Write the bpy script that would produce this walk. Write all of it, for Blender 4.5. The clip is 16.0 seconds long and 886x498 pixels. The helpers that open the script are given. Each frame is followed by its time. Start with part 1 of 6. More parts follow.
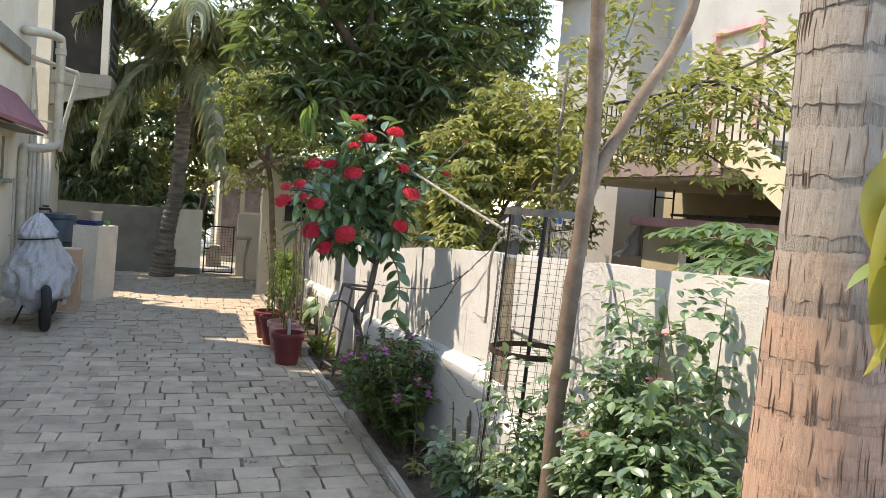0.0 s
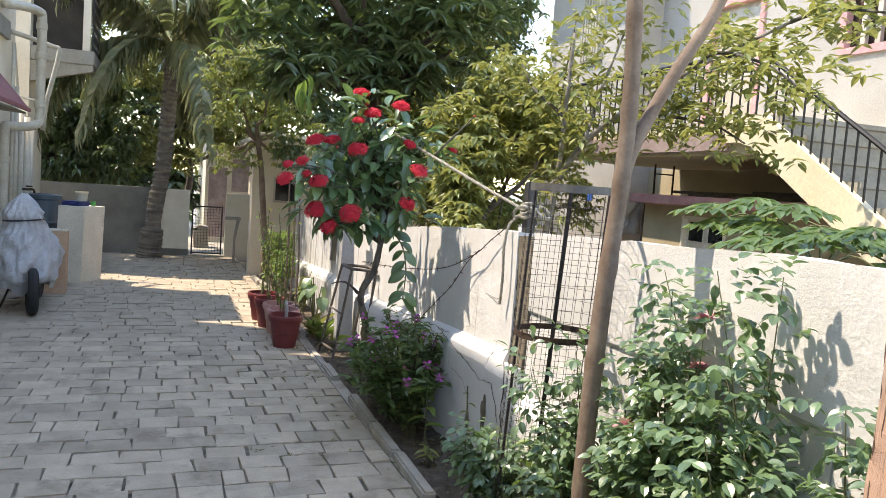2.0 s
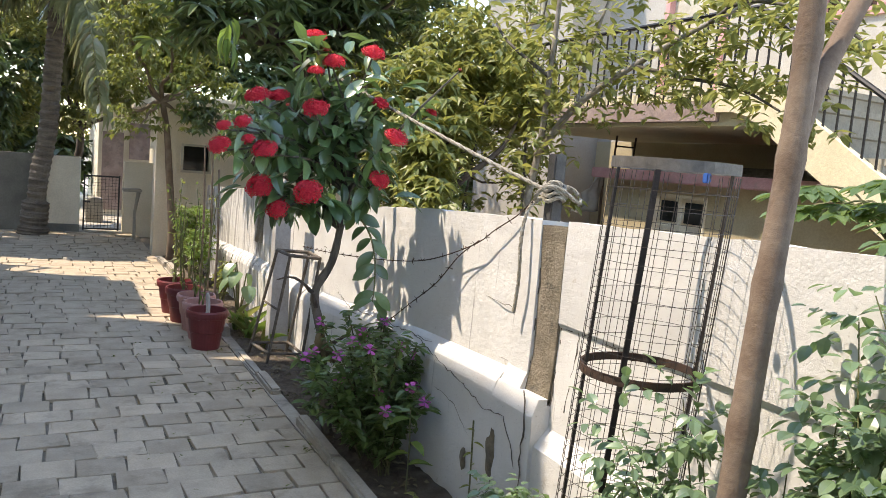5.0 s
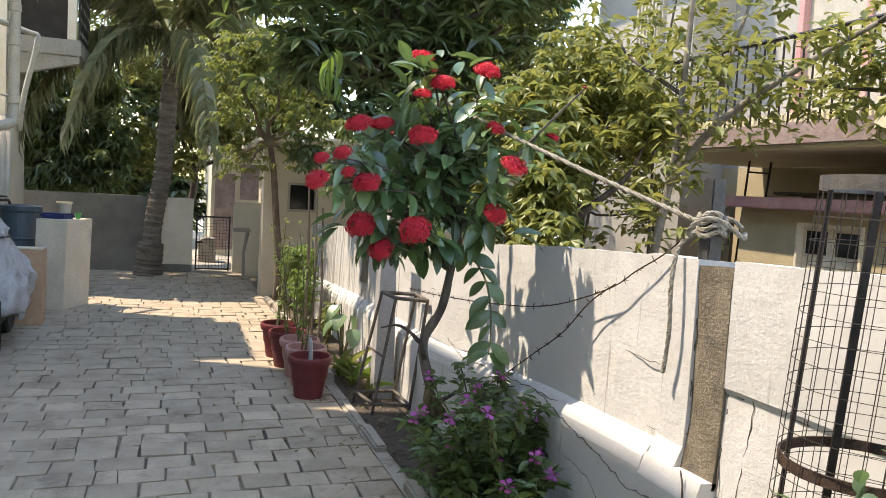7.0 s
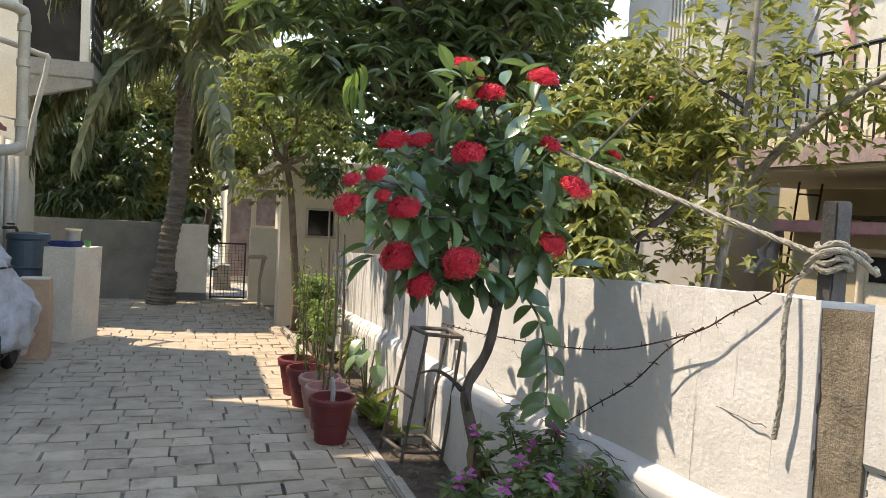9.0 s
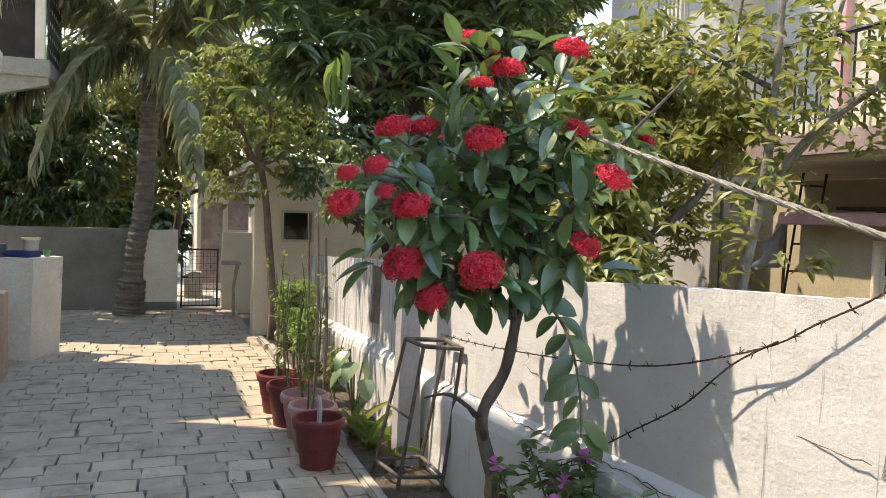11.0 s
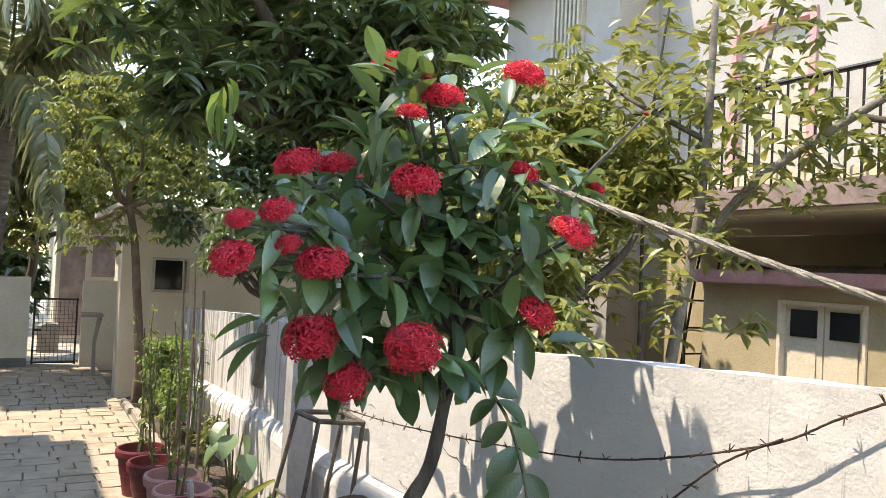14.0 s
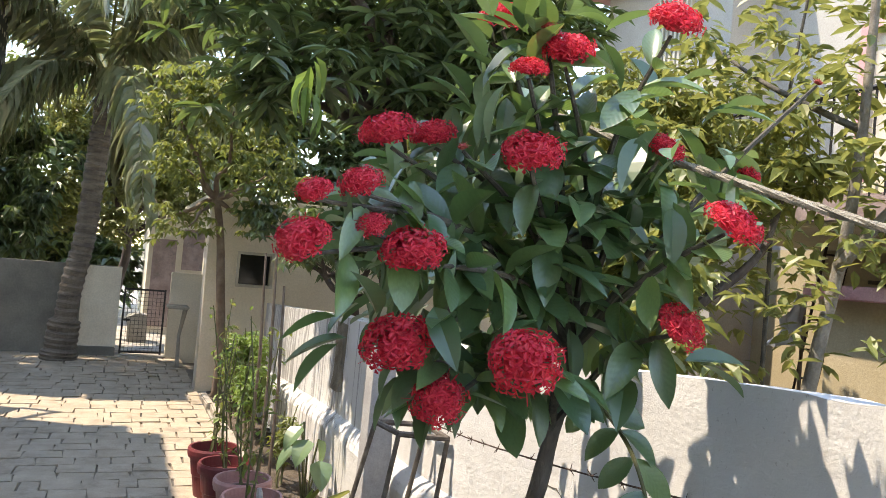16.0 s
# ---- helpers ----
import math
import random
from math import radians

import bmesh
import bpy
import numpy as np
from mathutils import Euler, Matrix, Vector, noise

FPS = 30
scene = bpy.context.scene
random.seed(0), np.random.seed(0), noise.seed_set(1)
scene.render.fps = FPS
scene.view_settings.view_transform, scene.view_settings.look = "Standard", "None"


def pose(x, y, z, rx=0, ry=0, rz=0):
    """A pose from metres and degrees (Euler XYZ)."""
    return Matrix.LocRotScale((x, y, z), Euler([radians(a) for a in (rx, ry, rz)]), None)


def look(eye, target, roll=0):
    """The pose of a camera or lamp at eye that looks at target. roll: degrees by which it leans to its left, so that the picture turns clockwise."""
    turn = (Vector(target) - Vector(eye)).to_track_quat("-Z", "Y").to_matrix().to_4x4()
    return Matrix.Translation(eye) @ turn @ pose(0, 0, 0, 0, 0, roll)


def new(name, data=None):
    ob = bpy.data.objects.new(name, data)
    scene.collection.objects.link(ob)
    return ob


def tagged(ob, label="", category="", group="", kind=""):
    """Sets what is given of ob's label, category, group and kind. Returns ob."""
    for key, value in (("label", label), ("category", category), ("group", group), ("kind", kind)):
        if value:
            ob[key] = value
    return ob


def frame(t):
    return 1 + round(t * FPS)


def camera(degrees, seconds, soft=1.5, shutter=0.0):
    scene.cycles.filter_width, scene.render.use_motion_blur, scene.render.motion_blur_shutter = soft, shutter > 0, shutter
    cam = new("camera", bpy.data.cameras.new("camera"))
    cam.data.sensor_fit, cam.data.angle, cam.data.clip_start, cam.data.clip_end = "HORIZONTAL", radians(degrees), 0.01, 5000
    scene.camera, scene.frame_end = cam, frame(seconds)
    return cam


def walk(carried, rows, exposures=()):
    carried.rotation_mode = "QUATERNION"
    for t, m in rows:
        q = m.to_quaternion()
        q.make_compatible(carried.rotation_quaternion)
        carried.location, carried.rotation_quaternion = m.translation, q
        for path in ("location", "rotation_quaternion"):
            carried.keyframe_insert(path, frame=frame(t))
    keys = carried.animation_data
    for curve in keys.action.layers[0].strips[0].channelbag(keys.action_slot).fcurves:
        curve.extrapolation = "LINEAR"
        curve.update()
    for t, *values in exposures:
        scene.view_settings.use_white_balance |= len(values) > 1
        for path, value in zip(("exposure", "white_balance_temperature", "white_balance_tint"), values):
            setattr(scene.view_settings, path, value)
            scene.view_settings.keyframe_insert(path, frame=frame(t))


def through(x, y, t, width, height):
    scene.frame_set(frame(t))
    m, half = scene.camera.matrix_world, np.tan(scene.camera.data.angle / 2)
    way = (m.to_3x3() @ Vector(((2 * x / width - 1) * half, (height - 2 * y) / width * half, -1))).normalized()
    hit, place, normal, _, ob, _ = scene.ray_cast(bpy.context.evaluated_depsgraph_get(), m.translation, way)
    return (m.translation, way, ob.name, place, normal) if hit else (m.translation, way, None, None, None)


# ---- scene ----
cam = camera(59.9, 16.0, soft=0.5)
PATH = [
    (0, (0.031, 0.439, 1.569), (0.674, 2.329, 1.457), 4.4),
    (0.5, (-0.018, 0.464, 1.573), (0.536, 2.383, 1.476), 5.5),
    (1, (-0.049, 0.479, 1.563), (0.494, 2.4, 1.45), 5.5),
    (1.5, (-0.072, 0.516, 1.555), (0.545, 2.413, 1.414), 4.6),
    (2, (-0.058, 0.65, 1.546), (0.627, 2.522, 1.383), 4.1),
    (2.5, (-0.04, 0.82, 1.538), (0.766, 2.637, 1.32), 5.8),
    (3, (-0.052, 1.014, 1.508), (0.762, 2.824, 1.261), 6.4),
    (3.2, (-0.062, 1.107, 1.512), (0.785, 2.903, 1.271), 5.7),
    (5.3, (-0.065, 1.834, 1.523), (0.849, 3.599, 1.307), 4.8),
    (5.5, (-0.08, 1.893, 1.523), (0.767, 3.694, 1.326), 4.5),
    (6, (-0.034, 2.028, 1.514), (0.744, 3.865, 1.364), 4.0),
    (6.5, (0.04, 2.12, 1.515), (0.748, 3.986, 1.39), 3.6),
    (7, (0.072, 2.211, 1.506), (0.735, 4.092, 1.356), 3.4),
    (7.5, (0.062, 2.365, 1.502), (0.81, 4.215, 1.368), 3.8),
    (8, (0.024, 2.501, 1.51), (0.775, 4.35, 1.381), 3.4),
    (8.5, (0.044, 2.591, 1.507), (0.709, 4.472, 1.377), 3.2),
    (9, (0.102, 2.681, 1.507), (0.727, 4.579, 1.417), 3.1),
    (9.2, (0.125, 2.689, 1.515), (0.731, 4.594, 1.44), 2.2),
    (11.3, (0.119, 3.159, 1.487), (0.856, 5.016, 1.393), 1.9),
    (11.5, (0.105, 3.158, 1.482), (0.88, 4.999, 1.367), 2.2),
    (12, (0.124, 3.249, 1.48), (0.829, 5.119, 1.406), 2.4),
    (12.5, (0.189, 3.37, 1.476), (0.937, 5.223, 1.397), 3.8),
    (13, (0.232, 3.451, 1.475), (1.019, 5.286, 1.367), 2.8),
    (13.5, (0.221, 3.523, 1.498), (1.045, 5.345, 1.478), 3.8),
    (14, (0.207, 3.632, 1.522), (1.17, 5.384, 1.574), 2.8),
    (14.5, (0.186, 3.736, 1.504), (1.114, 5.507, 1.53), 3.7),
    (15, (0.214, 3.846, 1.49), (1.085, 5.646, 1.523), 3.3),
    (15.5, (0.276, 3.932, 1.495), (1.1, 5.753, 1.575), 4.9),
    (16, (0.325, 3.993, 1.49), (1.093, 5.838, 1.544), 5.0),
]
walk(cam, [(t, look(eye, target, roll)) for t, eye, target, roll in PATH], [(0, 2.52, 8500, 15), (2.5, 2.62, 8100, 15), (6, 2.52, 8400, 15), (9, 2.48, 8700, 15), (12, 2.54, 8500, 15), (16, 2.7, 8300, 15)])

# ---- sun, sky and exposure ----
SUN_WAY = Vector((1.0, -0.5, -2.15)).normalized()
sun = new("sun", bpy.data.lights.new("sun", "SUN"))
sun.data.energy, sun.data.angle, sun.data.color = 1.4, radians(0.6), (1.0, 0.98, 0.945)
sun.matrix_world = look((-8, 2, 20), Vector((-8, 2, 20)) + SUN_WAY)
world = bpy.data.worlds.new("sky")
scene.world = world
world.use_nodes = True
sky = world.node_tree.nodes.new("ShaderNodeTexSky")
sky.sky_type, sky.sun_disc = "NISHITA", False
sky.sun_elevation = math.asin(-SUN_WAY.z)
sky.sun_rotation = math.atan2(-SUN_WAY.x, -SUN_WAY.y)
sky.air_density, sky.dust_density, sky.ozone_density = 1.0, 0.0, 2.0
world.node_tree.links.new(sky.outputs[0], world.node_tree.nodes["Background"].inputs[0])
world.node_tree.nodes["Background"].inputs[1].default_value = 0.15


# ---- materials ----
def wired(name):
    m = bpy.data.materials.new(name)
    m.use_nodes = True
    nt = m.node_tree
    return m, nt, nt.nodes["Principled BSDF"], nt.nodes, nt.links


def ramp_of(nodes, stops):
    r = nodes.new("ShaderNodeValToRGB")
    els = r.color_ramp.elements
    while len(els) < len(stops):
        els.new(0.5)
    for e, (p, c) in zip(els, stops):
        e.position, e.color = p, (*c, 1)
    return r


def noise_of(nodes, links, scale, detail=6, rough=0.6, stretch=None, placed=False):
    co = nodes.new("ShaderNodeNewGeometry" if placed else "ShaderNodeTexCoord")
    spot = co.outputs["Position" if placed else "Object"]
    n = nodes.new("ShaderNodeTexNoise")
    n.inputs["Scale"].default_value, n.inputs["Detail"].default_value, n.inputs["Roughness"].default_value = scale, detail, rough
    if stretch:
        mp = nodes.new("ShaderNodeMapping")
        mp.inputs["Scale"].default_value = stretch
        links.new(spot, mp.inputs[0])
        links.new(mp.outputs[0], n.inputs["Vector"])
    else:
        links.new(spot, n.inputs["Vector"])
    return n


def mixed(nodes, links, fac, a, b, mode="MIX"):
    m = nodes.new("ShaderNodeMix")
    m.data_type, m.blend_type = "RGBA", mode
    if isinstance(fac, float):
        m.inputs[0].default_value = fac
    else:
        links.new(fac, m.inputs[0])
    for sock, v in ((m.inputs[6], a), (m.inputs[7], b)):
        if isinstance(v, tuple):
            sock.default_value = (*v, 1)
        else:
            links.new(v, sock)
    return m.outputs[2]


def surface(name, a, b, scale=6.0, rough=0.8, bump=0.3, fine=60.0, metal=0.0, dirt=None, dirt_amount=0.55, vary=0.0, depth=0.01, stretch=None, placed=False):
    """Two tones in broad patches, fine grain, optional dirt blotches, bump, and a shift of brightness from piece to piece."""
    m, nt, bsdf, nodes, links = wired(name)
    broad = noise_of(nodes, links, scale, 5, 0.6, stretch, placed)
    grain = noise_of(nodes, links, fine, 5, 0.7, stretch, placed)
    base = ramp_of(nodes, [(0.35, a), (0.65, b)])
    links.new(broad.outputs[0], base.inputs[0])
    tone = ramp_of(nodes, [(0.3, (0.78, 0.78, 0.78)), (0.7, (1.0, 1.0, 1.0))])
    links.new(grain.outputs[0], tone.inputs[0])
    col = mixed(nodes, links, 1.0, base.outputs[0], tone.outputs[0], "MULTIPLY")
    if dirt:
        blot = noise_of(nodes, links, scale * 0.6, 8, 0.72, stretch, placed)
        edge = ramp_of(nodes, [(dirt_amount, (0, 0, 0)), (dirt_amount + 0.12, (1, 1, 1))])
        links.new(blot.outputs[0], edge.inputs[0])
        col = mixed(nodes, links, edge.outputs[0], col, dirt)
    if vary:
        info = nodes.new("ShaderNodeObjectInfo")
        sh = ramp_of(nodes, [(0.0, (1 - vary,) * 3), (1.0, (1.0, 1.0, 1.0))])
        links.new(info.outputs["Random"], sh.inputs[0])
        col = mixed(nodes, links, 1.0, col, sh.outputs[0], "MULTIPLY")
    links.new(col, bsdf.inputs["Base Color"])
    bsdf.inputs["Roughness"].default_value, bsdf.inputs["Metallic"].default_value = rough, metal
    if bump:
        bp = nodes.new("ShaderNodeBump")
        bp.inputs["Strength"].default_value, bp.inputs["Distance"].default_value = bump, depth
        both = nodes.new("ShaderNodeMath")
        both.operation = "ADD"
        links.new(broad.outputs[0], both.inputs[0])
        links.new(grain.outputs[0], both.inputs[1])
        links.new(both.outputs[0], bp.inputs["Height"])
        links.new(bp.outputs[0], bsdf.inputs["Normal"])
    return m


def foliage(name, tones, rough=0.45, through=0.35, glow=(0.35, 0.5, 0.06), per_object=False, spec=0.5):
    """Leaves: tone by leaf, gloss above, light shining through."""
    m, nt, bsdf, nodes, links = wired(name)
    if per_object:
        src = nodes.new("ShaderNodeObjectInfo").outputs["Random"]
    else:
        src = nodes.new("ShaderNodeNewGeometry").outputs["Random Per Island"]
    r = ramp_of(nodes, [(i / max(1, len(tones) - 1), c) for i, c in enumerate(tones)])
    links.new(src, r.inputs[0])
    n = noise_of(nodes, links, 14.0, 3, 0.6)
    sh = ramp_of(nodes, [(0.3, (0.75, 0.75, 0.75)), (0.7, (1.0, 1.0, 1.0))])
    links.new(n.outputs[0], sh.inputs[0])
    col = mixed(nodes, links, 1.0, r.outputs[0], sh.outputs[0], "MULTIPLY")
    links.new(col, bsdf.inputs["Base Color"])
    bsdf.inputs["Roughness"].default_value = rough
    bsdf.inputs["Specular IOR Level"].default_value = spec
    tr = nodes.new("ShaderNodeBsdfTranslucent")
    tint = mixed(nodes, links, 0.5, col, glow)
    links.new(tint, tr.inputs[0])
    mx = nodes.new("ShaderNodeMixShader")
    mx.inputs[0].default_value = through
    links.new(bsdf.outputs[0], mx.inputs[1])
    links.new(tr.outputs[0], mx.inputs[2])
    links.new(mx.outputs[0], nodes["Material Output"].inputs[0])
    return m


def waxed(m, weight, rough):
    b = m.node_tree.nodes["Principled BSDF"]
    b.inputs["Coat Weight"].default_value, b.inputs["Coat Roughness"].default_value = weight, rough
    return m


def plain(name, c, rough=0.5, metal=0.0):
    m, nt, bsdf, nodes, links = wired(name)
    n = noise_of(nodes, links, 25.0, 4, 0.6)
    r = ramp_of(nodes, [(0.3, tuple(v * 0.8 for v in c)), (0.7, c)])
    links.new(n.outputs[0], r.inputs[0])
    links.new(r.outputs[0], bsdf.inputs["Base Color"])
    bsdf.inputs["Roughness"].default_value, bsdf.inputs["Metallic"].default_value = rough, metal
    return m


def wall_paint(name, white, grime, streak_from, streak_to):
    """Whitewashed rough plaster: flaking patches, black rain streaks that grow along the wall, earth splashes at the foot."""
    m, nt, bsdf, nodes, links = wired(name)
    broad = noise_of(nodes, links, 3.0, 6, 0.65)
    base = ramp_of(nodes, [(0.3, tuple(v * 0.9 for v in white)), (0.6, white)])
    links.new(broad.outputs[0], base.inputs[0])
    streak = noise_of(nodes, links, 1.0, 6, 0.65, (22.0, 22.0, 0.7))
    sep = nodes.new("ShaderNodeSeparateXYZ")
    links.new(nodes.new("ShaderNodeTexCoord").outputs["Object"], sep.inputs[0])
    along = nodes.new("ShaderNodeMapRange")
    along.inputs[1].default_value, along.inputs[2].default_value = streak_from, streak_to
    along.inputs[3].default_value, along.inputs[4].default_value = -0.13, 0.06
    links.new(sep.outputs["Y"], along.inputs[0])
    add = nodes.new("ShaderNodeMath")
    add.operation = "ADD"
    links.new(streak.outputs[0], add.inputs[0])
    links.new(along.outputs[0], add.inputs[1])
    cut = ramp_of(nodes, [(0.53, (0, 0, 0)), (0.58, (0.62, 0.62, 0.62))])
    links.new(add.outputs[0], cut.inputs[0])
    col = mixed(nodes, links, cut.outputs[0], base.outputs[0], grime)
    flake = noise_of(nodes, links, 7.0, 9, 0.72)
    fl = ramp_of(nodes, [(0.64, (0, 0, 0)), (0.68, (0.6, 0.6, 0.6))])
    links.new(flake.outputs[0], fl.inputs[0])
    col = mixed(nodes, links, fl.outputs[0], col, (0.42, 0.38, 0.32))
    pit = noise_of(nodes, links, 75.0, 4, 0.6)
    ps = ramp_of(nodes, [(0.26, (0.68, 0.66, 0.63)), (0.36, (1, 1, 1))])
    links.new(pit.outputs[0], ps.inputs[0])
    col = mixed(nodes, links, 1.0, col, ps.outputs[0], "MULTIPLY")
    links.new(col, bsdf.inputs["Base Color"])
    bsdf.inputs["Roughness"].default_value = 0.9
    grain = noise_of(nodes, links, 30.0, 8, 0.78)
    lumps = noise_of(nodes, links, 9.0, 4, 0.6)
    hsum = nodes.new("ShaderNodeMath")
    hsum.operation = "ADD"
    links.new(grain.outputs[0], hsum.inputs[0])
    links.new(lumps.outputs[0], hsum.inputs[1])
    bp = nodes.new("ShaderNodeBump")
    bp.inputs["Strength"].default_value, bp.inputs["Distance"].default_value = 0.45, 0.014
    links.new(hsum.outputs[0], bp.inputs["Height"])
    links.new(bp.outputs[0], bsdf.inputs["Normal"])
    return m


M_PAVER = surface("worn concrete paver", (0.47, 0.385, 0.285), (0.60, 0.495, 0.37), 5.0, 0.9, 0.7, 110.0, dirt=(0.32, 0.26, 0.19), dirt_amount=0.53, vary=0.28, depth=0.008, placed=True)
M_BED = surface("joint earth", (0.075, 0.062, 0.045), (0.36, 0.30, 0.225), 2.2, 0.95, 0.8, 90.0)
M_SOIL = surface("dark garden soil", (0.085, 0.064, 0.048), (0.17, 0.135, 0.10), 9.0, 0.97, 1.0, 60.0, depth=0.03)
M_GROUND = surface("dusty ground", (0.20, 0.17, 0.13), (0.30, 0.26, 0.21), 2.0, 0.95, 0.6, 30.0)
M_KERB = surface("weathered kerb concrete", (0.33, 0.295, 0.245), (0.44, 0.395, 0.33), 6.0, 0.9, 0.6, 60.0, dirt=(0.14, 0.13, 0.11))
M_WALL = wall_paint("flaking whitewash", (0.61, 0.60, 0.578), (0.13, 0.125, 0.12), 6.2, 10.5)
M_RAW = surface("raw brown concrete", (0.16, 0.13, 0.09), (0.30, 0.255, 0.19), 9.0, 0.95, 0.8, 70.0, dirt=(0.10, 0.09, 0.07), depth=0.02)
M_POST = surface("grey cement post", (0.36, 0.35, 0.34), (0.45, 0.44, 0.43), 5.0, 0.9, 0.5, 70.0)
M_CREAM = surface("cream house paint", (0.66, 0.58, 0.44), (0.76, 0.68, 0.54), 2.0, 0.8, 0.3, 50.0, dirt=(0.46, 0.41, 0.33), dirt_amount=0.66)
M_YELLOW = surface("yellow house paint", (0.66, 0.58, 0.39), (0.74, 0.66, 0.47), 2.0, 0.8, 0.25, 50.0, dirt=(0.55, 0.47, 0.32), dirt_amount=0.7)
# Yellow paint again, darkened to carry the shade under the landing.
M_YELLOW_SHADED = surface("yellow house paint darkened as shade", (0.40, 0.33, 0.20), (0.48, 0.40, 0.26), 2.0, 0.85, 0.3, 50.0, dirt=(0.30, 0.245, 0.15), dirt_amount=0.62)
M_BEIGE = surface("beige facade paint", (0.35, 0.332, 0.295), (0.42, 0.40, 0.36), 1.5, 0.85, 0.25, 50.0, dirt=(0.45, 0.43, 0.38), dirt_amount=0.7)
M_FARWALL = surface("grey boundary plaster", (0.235, 0.22, 0.18), (0.32, 0.30, 0.25), 2.5, 0.9, 0.5, 40.0, dirt=(0.22, 0.21, 0.18), dirt_amount=0.6)
# Tree shade on the far wall is mixed into this grey; its foot is damp.
M_NORTH = surface("tree-shaded and damp-footed grey plaster", (0.135, 0.128, 0.108), (0.205, 0.195, 0.165), 2.2, 0.92, 0.6, 40.0, dirt=(0.10, 0.095, 0.08), dirt_amount=0.58)
M_FASCIA = surface("weathered pinkish concrete", (0.27, 0.195, 0.175), (0.40, 0.305, 0.275), 5.0, 0.9, 0.6, 50.0, dirt=(0.16, 0.135, 0.12), dirt_amount=0.52)
M_MAROON = surface("maroon paint", (0.22, 0.065, 0.07), (0.30, 0.10, 0.10), 5.0, 0.7, 0.3, 50.0, dirt=(0.18, 0.10, 0.09))
M_PINK = surface("faded pink concrete", (0.50, 0.25, 0.25), (0.62, 0.36, 0.34), 4.0, 0.85, 0.4, 50.0, dirt=(0.30, 0.22, 0.20), dirt_amount=0.6)
M_BLACKIRON = plain("black iron", (0.025, 0.024, 0.024), 0.5, 0.4)
M_RUST = surface("rusty iron", (0.045, 0.03, 0.025), (0.10, 0.055, 0.035), 20.0, 0.75, 0.6, 120.0, metal=0.3)
M_GLASS = plain("dark window glass", (0.02, 0.024, 0.025), 0.08)
M_PVC = surface("old white plastic pipe", (0.40, 0.365, 0.29), (0.50, 0.46, 0.375), 6.0, 0.45, 0.1, 40.0, dirt=(0.42, 0.38, 0.30))
# Near-black brown: the balcony's shade is put into the colour.
M_DARKSLAB = surface("underside with shade in its colour", (0.028, 0.024, 0.018), (0.05, 0.043, 0.033), 3.0, 0.9, 0.3, 40.0)


# ---- mesh helpers ----
def part(name, bm, material, parent=None, label="", smooth=False):
    """Link a bmesh as one mesh object."""
    me = bpy.data.meshes.new(name)
    bm.to_mesh(me)
    bm.free()
    if smooth:
        me.polygons.foreach_set("use_smooth", [True] * len(me.polygons))
    me.materials.append(material)
    ob = new(name, me)
    if parent:
        ob.parent = parent
    if label:
        ob["label"] = label
    return ob


def mesh_part(name, verts, faces, material, parent=None, label="", smooth=False):
    me = bpy.data.meshes.new(name)
    me.from_pydata([tuple(v) for v in verts], [], faces)
    if smooth:
        me.polygons.foreach_set("use_smooth", [True] * len(me.polygons))
    me.materials.append(material)
    ob = new(name, me)
    if parent:
        ob.parent = parent
    if label:
        ob["label"] = label
    return ob


def thing(name, label, category, at=(0, 0, 0), group="", kind=""):
    return tagged(new_at(name, at), label, category, group, kind)


def new_at(name, at):
    ob = new(name)
    ob.location = at
    return ob


def box(x0, x1, y0, y1, z0, z1, bevel=0.0, bm=None, m=None):
    bm = bm or bmesh.new()
    geo = bmesh.ops.create_cube(bm, size=1.0, matrix=Matrix.Translation(((x0 + x1) / 2, (y0 + y1) / 2, (z0 + z1) / 2)) @ Matrix.Diagonal((x1 - x0, y1 - y0, z1 - z0, 1)))
    if bevel:
        es = {e for v in geo["verts"] for e in v.link_edges}
        bmesh.ops.bevel(bm, geom=list(es), offset=bevel, segments=2, affect="EDGES")
    if m:
        bmesh.ops.transform(bm, matrix=m, verts=bm.verts)
    return bm


def tube(pts, radii, sides=8, bm=None, cap=True):
    """A tube along points, with a radius at each."""
    bm = bm or bmesh.new()
    pts = [Vector(p) for p in pts]
    if not isinstance(radii, (list, tuple)):
        radii = [radii] * len(pts)
    rings, side = [], None
    for i, p in enumerate(pts):
        way = (pts[min(i + 1, len(pts) - 1)] - pts[max(i - 1, 0)]).normalized()
        if side is None:
            side = way.orthogonal().normalized()
        side = (side - way * side.dot(way)).normalized()
        other = way.cross(side)
        rings.append([bm.verts.new(p + (side * math.cos(a) + other * math.sin(a)) * radii[i]) for a in [k * math.tau / sides for k in range(sides)]])
    for a, b in zip(rings, rings[1:]):
        for k in range(sides):
            bm.faces.new((a[k], a[(k + 1) % sides], b[(k + 1) % sides], b[k]))
    if cap:
        bm.faces.new(rings[0][::-1])
        bm.faces.new(rings[-1])
    return bm


def curve_pts(pts, n=6):
    """A smooth line through points."""
    pts = [Vector(p) for p in pts]
    out = []
    for i in range(len(pts) - 1):
        a, b = pts[i], pts[i + 1]
        p, q = pts[max(i - 1, 0)], pts[min(i + 2, len(pts) - 1)]
        for k in range(n):
            t = k / n
            out.append(0.5 * ((2 * a) + (b - p) * t + (2 * p - 5 * a + 4 * b - q) * t * t + (3 * a - p - 3 * b + q) * t ** 3))
    return out + [pts[-1]]


